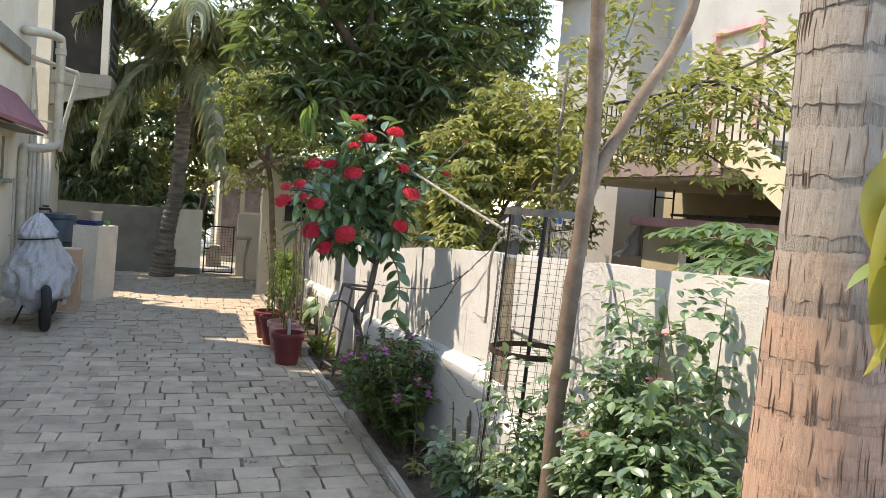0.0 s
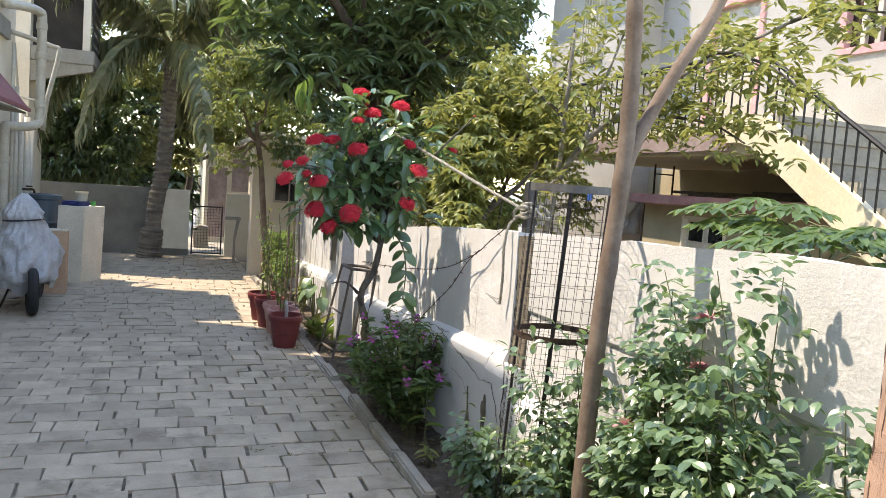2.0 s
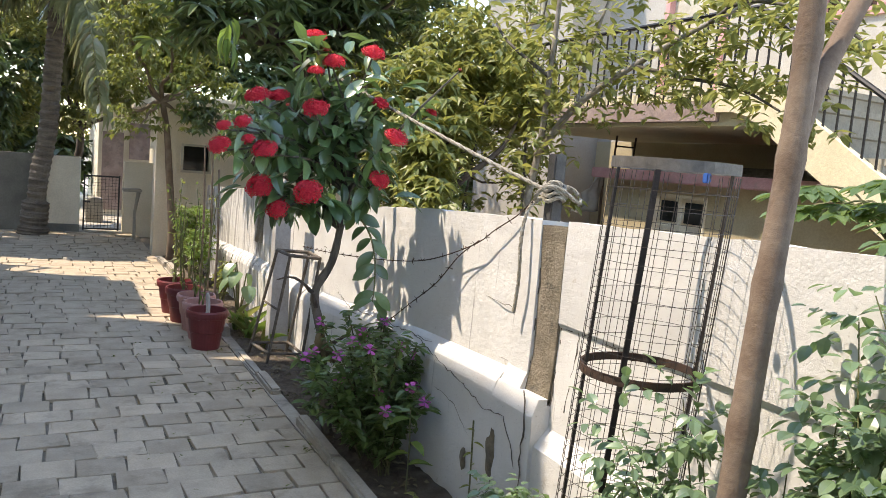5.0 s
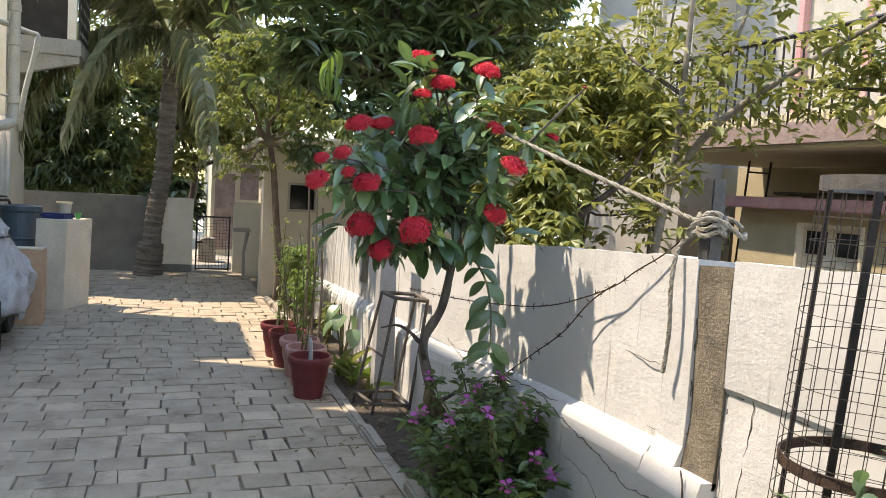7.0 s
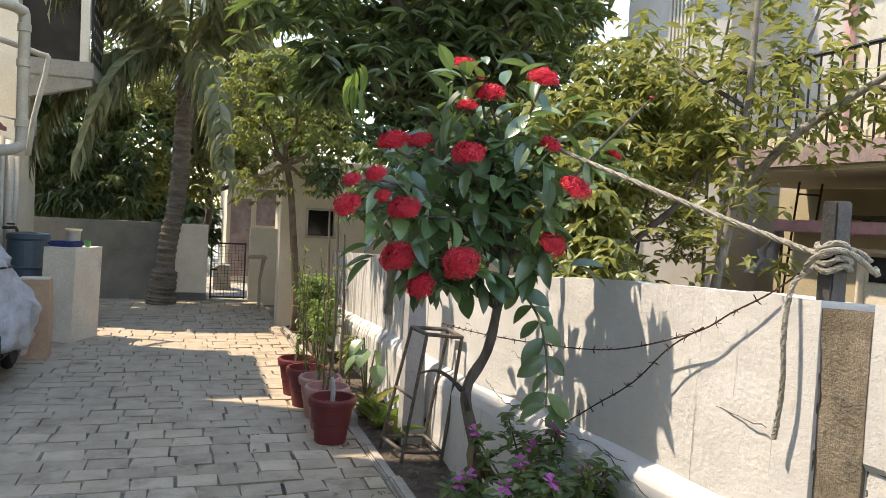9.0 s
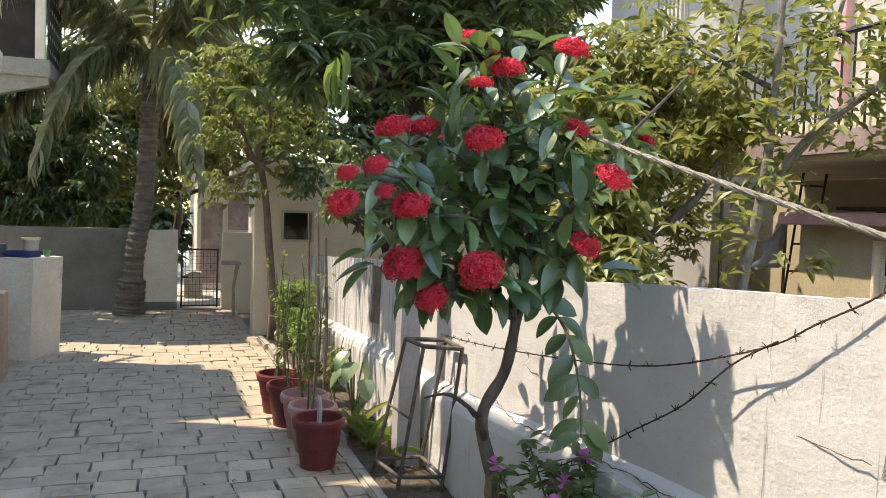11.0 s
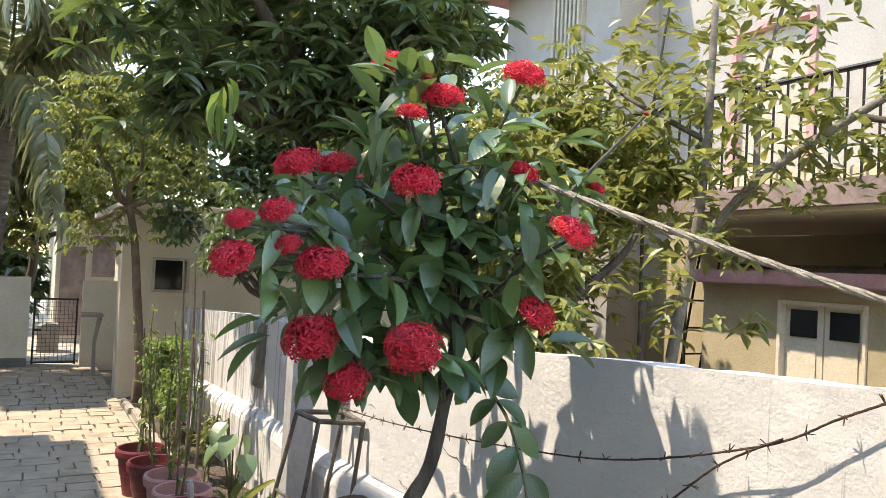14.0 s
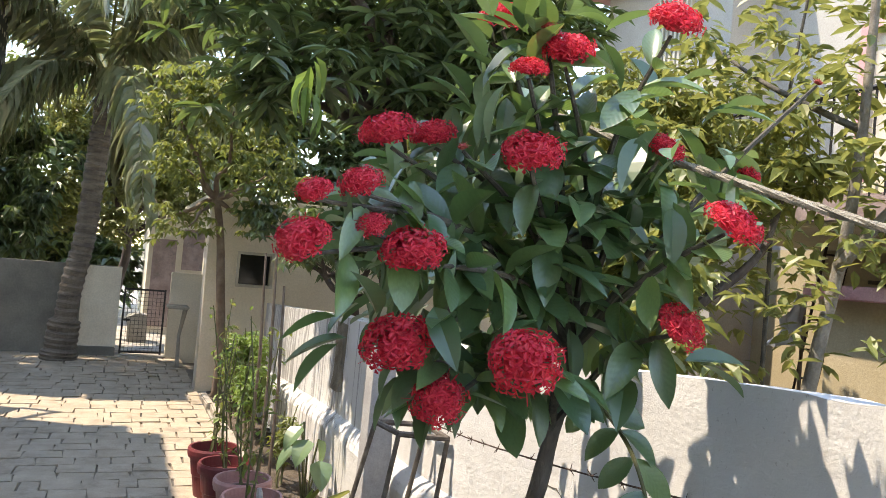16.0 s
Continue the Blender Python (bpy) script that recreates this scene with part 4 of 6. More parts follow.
M_IXINNER = foliage("inner dark green leaf", [(0.058, 0.117, 0.0568), (0.0856, 0.166, 0.0731), (0.138, 0.235, 0.0882)], 0.36, 0.24, (0.24, 0.36, 0.05), spec=0.9)
waxed(M_IXINNER, 0.25, 0.3)
tagged(inner.done("foliage", M_IXINNER, ix), kind="stuff")
# a low twig with broad paired leaves that hangs beside the wall
twig = curve_pts([(1.31, 5.55, 1.25), (1.36, 5.49, 1.22), (1.405, 5.41, 1.13), (1.41, 5.33, 1.01), (1.385, 5.25, 0.90), (1.36, 5.2, 0.82)], 6)
part("branch", tube(twig, [0.007 - 0.0045 * i / (len(twig) - 1) for i in range(len(twig))], 6), M_GREENSTEM, ix)
for k in range(9):
    p = twig[int((0.12 + 0.86 * k / 8) * (len(twig) - 1))]
    for sgn in (1, -1):
        if k in (4, 6) and sgn > 0:
            continue
        ll = r_ix.uniform(0.095, 0.135)
        put_leaf(ix, p, Vector((0.75 * sgn, -0.3 * sgn - 0.15, -0.55)) + rand_dir(r_ix) * 0.3, ll, ll * 0.5, 0.75 * sgn + r_ix.uniform(-0.5, 0.5))
dry = Leaves()
for k in range(5):
    dry.add(LEAF_LONG, (1.24 + 0.01 * k, 5.57, 0.60 - 0.02 * k), (-0.4 + 0.2 * k, -0.25, -0.9), 0.15, 0.035, 0.4 * k)
dry.done("dry_leaf", surface("withered brown leaf", (0.20, 0.15, 0.085), (0.30, 0.23, 0.14), 12.0, 0.8, 0.3, 60.0), ix, "withered brown leaves hanging from the trunk")
for a, b in (((1.205, 5.6, 0.78), (1.13, 5.57, 0.84)), ((1.25, 5.6, 0.5), (1.36, 5.56, 0.56)), ((1.2, 5.58, 0.72), (1.17, 5.55, 0.80))):
    part("stub", tube([a, Vector(a).lerp(Vector(b), 0.6) + Vector((0, 0, -0.008)), b], [0.013, 0.011, 0.008], 7), M_BARK, ix)

# ---- big trees ----
mango = tree("mango_tree", "large mango tree with dark drooping leaf whorls", (2.6, 10.4, -0.1), (2.3, 10.0, 2.6),
             [((1.9, 9.3, 3.6), (1.1, 0.9, 1.2)), ((0.95, 9.2, 3.3), (0.75, 0.8, 0.9)), ((2.6, 9.0, 3.2), (0.8, 0.7, 0.9)), ((1.7, 8.8, 4.6), (1.3, 1.0, 0.9)), ((2.9, 9.6, 4.2), (1.0, 0.9, 1.0)), ((1.5, 8.9, 2.7), (0.55, 0.5, 0.45)), ((0.9, 8.8, 4.6), (0.9, 0.8, 0.7)), ((3.0, 9.2, 3.3), (0.9, 0.7, 0.9)), ((3.5, 9.6, 4.0), (0.8, 0.7, 0.9)), ((1.25, 9.1, 2.6), (0.65, 0.5, 0.4)), ((2.3, 9.1, 2.7), (0.7, 0.5, 0.5)), ((2.2, 10.0, 3.6), (1.6, 0.5, 1.3))],
             9000, 0.21, 0.052, M_MANGO, M_BARK, 0.14, 21, leaf_shape(0.2, 0.22, 4, 0.45), 0.22, 11)
sprig = Leaves()
r_t = random.Random(5)
for k in range(9):
    a = k * 0.75
    sprig.add(LEAF_LONG, (1.07 + 0.02 * math.cos(a), 7.61, 2.45 - 0.025 * k), (math.cos(a) * 0.5, math.sin(a) * 0.4, -0.75), 0.19, 0.05)
sprig.done("young_shoot", M_FRESH, mango, "bright yellow-green young leaves")

# The last five clumps are added high up only to dapple the far lane.
tree("shade_tree", "dense dark green tree hanging over the boundary wall", (-2.6, 16.8, -0.1), (-2.3, 16.5, 1.6),
     [((-2.1, 15.7, 2.25), (0.95, 0.7, 0.75)), ((-1.1, 15.7, 1.95), (0.7, 0.6, 0.75)), ((-3.2, 15.9, 2.2), (0.9, 0.7, 0.9)), ((-1.6, 15.5, 1.5), (0.75, 0.4, 0.5)), ((-2.4, 16.2, 3.1), (1.0, 0.8, 0.6)), ((-4.4, 16, 2.6), (1.2, 0.9, 1.1)), ((-2.9, 15.5, 1.5), (0.8, 0.4, 0.5)), ((-1.2, 16.3, 2.9), (0.6, 0.6, 0.5)), ((-3.4, 16.8, 1.4), (1.0, 0.5, 0.6)), ((-1.8, 16.9, 1.4), (1.0, 0.5, 0.6)), ((-5.0, 16.6, 1.6), (1.2, 0.6, 0.8)), ((-0.9, 15.4, 1.45), (0.4, 0.3, 0.4)), ((-3.0, 14.7, 4.9), (0.5, 0.6, 0.5)), ((-2.8, 15.5, 4.3), (0.5, 0.6, 0.5)), ((-3.5, 13.9, 5.6), (0.5, 0.6, 0.5)), ((-2.9, 14.5, 6.0), (0.55, 0.7, 0.5)), ((-2.9, 15.5, 6.2), (0.6, 0.6, 0.5))],
     28000, 0.19, 0.065, M_DARKLEAF, M_BARK, 0.13, 31, LEAF_CHEAP, 0.6, 5)
tree("lime_tree", "airy yellow-green tree behind the gate", (0.2, 17.0, -0.1), (0.4, 16.8, 1.6),
     [((0.3, 16.5, 2.6), (0.9, 0.8, 0.8)), ((1.2, 16.4, 2.3), (0.7, 0.6, 0.6)), ((-0.3, 16.6, 3.3), (0.8, 0.7, 0.7)), ((1.0, 16.8, 3.5), (0.9, 0.8, 0.8)), ((-0.5, 16.2, 2.0), (0.5, 0.5, 0.6)), ((0.25, 16.0, 1.75), (0.4, 0.4, 0.35))],
     8000, 0.13, 0.055, M_LIME, M_BARK, 0.09, 41, LEAF_CHEAP, 0.3, 4)
tree("lane_tree", "thin crooked tree beside the outbuilding", (1.33, 12.05, -0.05), (1.16, 12.0, 2.0),
     [((0.85, 12.0, 2.35), (0.6, 0.5, 0.45)), ((1.6, 11.9, 2.4), (0.7, 0.6, 0.6)), ((1.2, 11.6, 2.95), (0.9, 0.6, 0.6)), ((0.6, 12.2, 1.75), (0.35, 0.3, 0.25)), ((1.45, 11.9, 1.85), (0.35, 0.35, 0.3)), ((0.9, 11.8, 1.75), (0.4, 0.3, 0.3)), ((1.5, 11.3, 2.2), (0.5, 0.4, 0.4)), ((0.7, 11.6, 2.9), (0.6, 0.5, 0.5))],
     3000, 0.10, 0.042, M_OLIVE, M_GREYBARK, 0.055, 51, LEAF_CHEAP, 0.5, 5)
tree("citrus_tree", "small bushy tree leaning over the whitewashed wall", (2.3, 10.4, -0.1), (2.1, 10.1, 1.2),
     [((2.05, 9.9, 1.75), (0.5, 0.7, 0.5)), ((2.1, 9.2, 1.9), (0.6, 0.7, 0.6)), ((2.05, 10.9, 1.8), (0.45, 0.6, 0.5)), ((1.55, 9.5, 1.6), (0.22, 0.3, 0.25)), ((1.5, 11.2, 1.85), (0.3, 0.4, 0.35)), ((1.75, 10.5, 1.65), (0.3, 0.4, 0.35)), ((2.2, 8.3, 1.7), (0.5, 0.6, 0.5))],
     3600, 0.12, 0.05, M_DARKLEAF, M_BARK, 0.06, 61, LEAF_CHEAP, 0.5, 6)
for base, clumps, n, mat_l, sd, lab in (
        ((3.0, 8.5, -0.1), [((2.8, 8.2, 1.9), (0.6, 0.8, 0.6)), ((3.3, 7.4, 2.1), (0.6, 0.7, 0.6)), ((2.4, 7.4, 1.5), (0.4, 0.6, 0.45)), ((3.6, 8.6, 2.6), (0.8, 0.8, 0.6)), ((2.9, 7.4, 2.4), (0.5, 0.5, 0.5))], 5200, M_LIME, 71, "sunlit yellow-green garden tree behind the wall"),
        ((2.3, 6.7, -0.1), [((2.2, 6.5, 1.6), (0.32, 0.5, 0.42)), ((2.35, 7.0, 2.05), (0.4, 0.5, 0.45)), ((2.1, 6.2, 1.25), (0.25, 0.4, 0.3)), ((2.45, 6.6, 1.8), (0.3, 0.4, 0.4)), ((2.95, 6.5, 2.05), (0.35, 0.35, 0.3)), ((2.55, 7.3, 1.35), (0.4, 0.4, 0.4))], 2300, M_LIME, 74, "bushy yellow-green tree close behind the wall"),
        ((3.6, 11.5, -0.1), [((3.2, 11.0, 2.6), (0.9, 0.9, 0.8)), ((4.2, 10.6, 2.9), (0.9, 0.8, 0.8)), ((3.8, 11.4, 3.6), (1.0, 0.9, 0.8)), ((2.8, 10.2, 2.0), (0.7, 0.7, 0.6)), ((4.6, 10.0, 2.2), (0.7, 0.7, 0.8)), ((5.2, 9.9, 1.5), (0.5, 0.4, 0.5))], 5600, M_OLIVE, 72, "sunlit green garden tree behind the wall"),
        ((4.8, 14.5, -0.1), [((4.4, 13.8, 4.6), (1.3, 1.0, 1.1)), ((5.6, 14, 5.2), (1.3, 1.0, 1.1)), ((3.4, 14, 5.2), (1.2, 1.0, 1.0)), ((4.6, 14, 6.4), (1.6, 1.2, 1.0)), ((5.3, 13.4, 3.7), (0.9, 0.7, 0.8)), ((2.5, 14, 4.4), (1.2, 1.0, 1.2)), ((5.5, 13.5, 4.6), (0.9, 0.6, 1.0)), ((5.7, 13.5, 5.9), (0.9, 0.6, 0.9))], 7800, M_DARKLEAF, 73, "tall dark tree behind the houses")):
    tree("garden_tree", lab, base, (base[0] - 0.1, base[1] - 0.2, clumps[0][0][2] * 0.55), clumps, int(n * 1.7), 0.105 if sd != 73 else 0.15, 0.042 if sd != 73 else 0.055, mat_l, M_BARK, 0.07 if sd != 73 else 0.16, sd, LEAF_CHEAP, 0.35, 5, group="garden trees behind the wall")
for base, clumps, sd in (((-4.5, 24, -0.1), [((-4.5, 24, 4.5), (2.2, 1.6, 2.0)), ((-2.5, 23, 4.0), (1.8, 1.5, 1.8)), ((-1.2, 22, 3.0), (1.6, 1.4, 1.6)), ((-6.5, 22, 4.0), (2.0, 1.5, 2.0)), ((-3.2, 20, 1.9), (1.8, 1.0, 1.3)), ((-5.5, 19, 2.2), (1.8, 1.0, 1.5)), ((-1.3, 20, 1.6), (1.4, 0.9, 1.2)), ((-1.4, 23, 6.0), (1.8, 1.4, 1.5)), ((-0.6, 23, 7.6), (1.7, 1.3, 1.3))], 81),
                         ((1.5, 26, -0.1), [((0.6, 25, 4.0), (1.8, 1.5, 1.8)), ((2.4, 25, 4.8), (2.0, 1.6, 2.0)), ((0.8, 24.5, 6.0), (1.8, 1.4, 1.4)), ((3.6, 24, 3.4), (1.8, 1.5, 1.6)), ((0.4, 24, 2.2), (1.5, 1.0, 1.3)), ((2.8, 24, 7.4), (2.2, 1.4, 1.6)), ((0.6, 24, 8.0), (1.8, 1.3, 1.3))], 82),
                         ((6.5, 24, -0.1), [((6, 23, 5), (2.2, 1.6, 2.2)), ((8, 23, 5.5), (2.4, 1.8, 2.2)), ((6.8, 23, 3), (2.0, 1.6, 1.6))], 83)):
    tree("background_tree", "leafy tree filling the distance behind the houses", base, (base[0], base[1], 2.4), clumps, 8500, 0.26, 0.11, M_OLIVE, M_BARK, 0.16, sd, LEAF_CHEAP, 0.3, 4, group="distant trees")

for i, (cx, cz) in enumerate(((-7.0, 1.8), (-4.0, 2.0), (-1.2, 2.4), (1.8, 3.0), (4.6, 2.6), (7.6, 2.4), (10.6, 2.6), (13.6, 2.6))):
    tree("hedge_tree", "dense low tree closing the view behind the walls", (cx, 21.0, -0.1), (cx, 21.0, 0.8), [((cx, 20.5, cz), (1.7, 0.8, 1.5)), ((cx + 0.6, 20.2, 0.9), (1.7, 0.6, 0.9)), ((cx + 0.9, 20.8, cz + 1.6), (1.5, 0.8, 1.3)), ((cx - 0.9, 20.9, cz + 1.2), (1.4, 0.8, 1.3))], 5200, 0.34, 0.15, M_OLIVE if i % 2 else M_DARKLEAF, M_BARK, 0.12, 400 + i, LEAF_CHEAP, 0.3, 4, group="trees closing the view")

# ---- coconut palm ----
M_RINGBARK = surface("ringed grey-brown palm bark", (0.13, 0.105, 0.08), (0.25, 0.205, 0.16), 1.0, 0.95, 0.9, 6.0, dirt=(0.10, 0.085, 0.07), dirt_amount=0.6, stretch=(4, 4, 16), depth=0.02)
palm = thing("coconut_palm", "coconut palm with ringed trunk and drooping fronds", "palm tree", (0, 0, 0))
line = curve_pts([(-0.27, 14.42, -0.08), (-0.25, 14.42, 0.25), (-0.2, 14.4, 0.86), (-0.1, 14.4, 1.55), (-0.06, 14.4, 2.4), (-0.03, 14.4, 3.0), (-0.02, 14.4, 3.5)], 20)
part("trunk", tube(line, [(0.215 if p.z < 0.12 else 0.185 if p.z < 0.5 else 0.13 - 0.012 * p.z / 4) + 0.009 * (i % 3 - 1) + 0.008 * noise.noise(p * 9) for i, p in enumerate(line)], 16), M_RINGBARK, palm)
r_p = random.Random(8)
crown_at = Vector((-0.02, 14.4, 3.5))


def frond(a, lift, length, hang):
    """An arching rachis with two rows of hanging leaflets."""
    out_way = Vector((math.cos(a), math.sin(a), 0))
    pts = []
    for k in range(13):
        t = k / 12
        pts.append(crown_at + out_way * (length * (t - 0.28 * hang * t * t)) + Vector((0, 0, length * (lift * t - hang * t * t))))
    rib = part("frond", tube(pts, [0.026 - 0.022 * k / 12 for k in range(13)], 5), M_PALMSTEM, palm)
    lv = Leaves()
    fine = curve_pts(pts, 7)
    side = out_way.cross(Vector((0, 0, 1)))
    for i, p in enumerate(fine[7:]):
        t = i / (len(fine) - 7)
        along = (fine[min(i + 8, len(fine) - 1)] - fine[i + 6]).normalized()
        for sgn in (1, -1):
            way = side * sgn * 0.75 + along * 0.7 + Vector((0, 0, -0.3 - 0.5 * r_p.random())) + rand_dir(r_p) * 0.12
            lv.add(LEAF_LONG, p, way, 0.66 * (1 - 0.6 * abs(t - 0.35)) * r_p.uniform(0.8, 1.1), 0.015, r_p.uniform(-0.6, 0.6))
    tagged(lv.done("leaflet", M_PALMLEAF, rib), kind="stuff")


M_PALMSTEM = surface("palm rib", (0.16, 0.17, 0.06), (0.24, 0.22, 0.09), 10.0, 0.6, 0.2, 60.0)
for k in range(18):
    frond(k * 2.4 + 0.5 + r_p.uniform(-0.2, 0.2), r_p.uniform(0.6, 1.3) if k % 3 else r_p.uniform(0.15, 0.45), r_p.uniform(2.1, 2.8), r_p.uniform(0.7, 1.0) if k % 3 else r_p.uniform(0.8, 1.05))

near = thing("palm_trunk", "thick ringed palm trunk, reddish brown at the foot", "palm tree", (0, 0, 0))
M_PALMBARK, _nt, _b, _n, _l = wired("ringed palm bark")
_sep = _n.new("ShaderNodeSeparateXYZ")
_l.new(_n.new("ShaderNodeTexCoord").outputs["Object"], _sep.inputs[0])
_up = ramp_of(_n, [(0.0, (0.54, 0.345, 0.25)), (1.0, (0.37, 0.335, 0.30))])
_mr = _n.new("ShaderNodeMapRange")
_wob = noise_of(_n, _l, 4.0, 5, 0.6)
_ad = _n.new("ShaderNodeMath")
_ad.operation = "ADD"
_l.new(_sep.outputs["Z"], _ad.inputs[0])
_l.new(_wob.outputs[0], _ad.inputs[1])
_mr.inputs[1].default_value, _mr.inputs[2].default_value = 1.7, 2.1
_l.new(_ad.outputs[0], _mr.inputs[0])
_l.new(_mr.outputs[0], _up.inputs[0])
_fib = noise_of(_n, _l, 1.0, 8, 0.75, (90, 90, 16))
_fr = ramp_of(_n, [(0.34, (0.45, 0.4, 0.38)), (0.42, (0.82, 0.79, 0.77)), (0.60, (1, 1, 1))])
_l.new(_fib.outputs[0], _fr.inputs[0])
_rng = noise_of(_n, _l, 1.0, 7, 0.72, (5, 5, 26))
_rr = ramp_of(_n, [(0.34, (0.72, 0.69, 0.67)), (0.46, (1, 1, 1))])
_l.new(_rng.outputs[0], _rr.inputs[0])
_c = mixed(_n, _l, 1.0, mixed(_n, _l, 0.7, _up.outputs[0], _fr.outputs[0], "MULTIPLY"), _rr.outputs[0], "MULTIPLY")
_l.new(_c, _b.inputs["Base Color"])
_b.inputs["Roughness"].default_value = 0.95
_bp = _n.new("ShaderNodeBump")
_bp.inputs["Strength"].default_value, _bp.inputs["Distance"].default_value = 0.7, 0.012
_l.new(_fib.outputs[0], _bp.inputs["Height"])
_l.new(_bp.outputs[0], _b.inputs["Normal"])
def bark_fibre(name, low, high):
    """Matted vertical fibres between the smooth bands."""
    m, nt, bsdf, nodes, links = wired(name)
    up = nodes.new("ShaderNodeSeparateXYZ")
    links.new(nodes.new("ShaderNodeTexCoord").outputs["Object"], up.inputs[0])
    mr = nodes.new("ShaderNodeMapRange")
    mr.inputs[1].default_value, mr.inputs[2].default_value = 1.3, 1.5
    links.new(up.outputs["Z"], mr.inputs[0])
    fine = noise_of(nodes, links, 1.0, 8, 0.8, (210, 210, 16))
    shade = ramp_of(nodes, [(0.38, (0.55, 0.51, 0.49)), (0.54, (1, 1, 1))])
    links.new(fine.outputs[0], shade.inputs[0])
    col = mixed(nodes, links, 1.0, mixed(nodes, links, mr.outputs[0], low, high), shade.outputs[0], "MULTIPLY")
    links.new(col, bsdf.inputs["Base Color"])
    bsdf.inputs["Roughness"].default_value = 0.95
    bp = nodes.new("ShaderNodeBump")
    bp.inputs["Strength"].default_value, bp.inputs["Distance"].default_value = 0.9, 0.006
    links.new(fine.outputs[0], bp.inputs["Height"])
    links.new(bp.outputs[0], bsdf.inputs["Normal"])
    return m


M_PALMFIBRE = bark_fibre("matted palm fibre", (0.53, 0.345, 0.255), (0.33, 0.30, 0.27))
M_BARKGAP = plain("dark bark crack", (0.17, 0.11, 0.085), 0.95)
# each leaf scar is a ring with a ragged overhanging foot
z, k = -0.1, 0
r_bk, cracks = random.Random(63), bmesh.new()
while z < 4.6:
    rad = 0.095 + 0.055 * min(1.06, max(0, 1 - z / 1.6))
    step = (0.024 + 0.018 * noise.noise((0, 0, z * 7)) if k % 2 else 0.07) + 0.035 * noise.noise((3, 0, z * 5))
    bm = lathe([(rad - 0.003, z - 0.012), (rad - 0.001, z), (rad - 0.001, z + step * 0.5), (rad - 0.001, z + step)] if k % 2 else [(rad - 0.002, z - 0.005), (rad + 0.0004, z - 0.002), (rad + 0.0008, z + step * 0.2), (rad, z + step * 0.6), (rad - 0.001, z + step)], 72, at=(1.05, 1.42, 0))
    for v in bm.verts:
        ax = Vector((1.05, 1.42, v.co.z))
        d = (v.co - ax).normalized()
        v.co = ax + (v.co - ax) * (1 + 0.05 * noise.noise(v.co * 4) + 0.012 * noise.noise((d.x * 22, d.y * 22, k))) + Vector((0, 0, 0.009 * noise.noise((d.x * 2, d.y * 2, z * 2.5)) + 0.007 * noise.noise((d.x * 19, d.y * 19, z * 9))))
    part("bark_ring", bm, M_PALMFIBRE if k % 2 else M_PALMBARK, near)
    for _ in range(15):
        a = r_bk.random() * math.tau
        z0, ln_c = z + step * r_bk.uniform(-0.2, 0.5), r_bk.uniform(0.4, 1.1) * 0.07
        run = [Vector((1.05 + (rad + 0.0005) * (1 + 0.05 * noise.noise(Vector((1.05 + rad * math.cos(a), 1.42 + rad * math.sin(a), zz)) * 4)) * math.cos(a + 0.03 * noise.noise((zz * 30, a, 0))), 1.42 + (rad + 0.0005) * (1 + 0.05 * noise.noise(Vector((1.05 + rad * math.cos(a), 1.42 + rad * math.sin(a), zz)) * 4)) * math.sin(a + 0.03 * noise.noise((zz * 30, a, 0))), zz)) for zz in (z0, z0 + ln_c * 0.3, z0 + ln_c * 0.65, z0 + ln_c)]
        wide = r_bk.uniform(0.0006, 0.0017)
        tube(run, [wide * 0.3, wide, wide * 0.9, wide * 0.2], 5, cracks)
    z, k = z + step, k + 1

tagged(part("bark_crack", cracks, M_BARKGAP, near), kind="stuff")

M_YOUNG = foliage("yellowing mango leaf", [(0.34, 0.32, 0.06), (0.42, 0.36, 0.08), (0.26, 0.30, 0.07)], 0.4, 0.4, (0.6, 0.55, 0.1))
sap = thing("mango_sapling", "slender sapling with long yellowing leaves", "sapling", (1.017, 1.117, -0.06))
stem = curve_pts([(0, 0, -0.02), (0.01, 0.02, 0.7), (-0.01, 0.05, 1.4), (-0.098, 0.09, 1.80)], 5)
part("stem", tube(stem, [0.012 - 0.007 * i / (len(stem) - 1) for i in range(len(stem))], 7), M_GREENSTEM, sap)
for k, (a, ll) in enumerate(((0.3, 0.19), (1.5, 0.18), (4.2, 0.21), (5.2, 0.2))):
    lv = Leaves()
    lv.add(leaf_shape(0.25, 0.3, 10, 0.45), (-0.10, 0.09, 1.80 - 0.05 * k), (math.cos(a) * 0.16, math.sin(a) * 0.2, -1.0), ll, ll * 0.40)
    lv.done("leaf", M_YOUNG, sap, smooth=True)
lv = Leaves()
lv.add(leaf_shape(0.25, 0.2, 8, 0.45), (-0.08, 0.09, 1.60), (-1.0, 0.2, -0.3), 0.085, 0.035)
lv.done("leaf", M_FRESH, sap, "small fresh green leaf")

# ---- forked trunk in the bed ----
fk = thing("forked_tree", "young tree with a smooth ringed stem forking above the wall", "tree", (0, 0, 0))
ln = curve_pts([(1.385, 2.95, -0.05), (1.37, 2.95, 0.7), (1.39, 2.95, 1.2), (1.42, 2.95, 1.6), (1.425, 2.95, 1.95), (1.40, 2.95, 2.4), (1.38, 2.97, 3.2), (1.42, 3.0, 4.0)], 8)
part("trunk", tube(ln, [0.036 - 0.016 * p.z / 4 + (0.004 if i % 6 == 0 else 0) for i, p in enumerate(ln)], 12), M_GREYBARK, fk, smooth=True)
ln = curve_pts([(1.422, 2.95, 1.62), (1.47, 2.95, 1.76), (1.60, 2.95, 2.0), (1.74, 2.94, 2.24), (1.80, 2.92, 2.5), (1.82, 2.9, 3.3), (1.9, 2.9, 4.0)], 6)
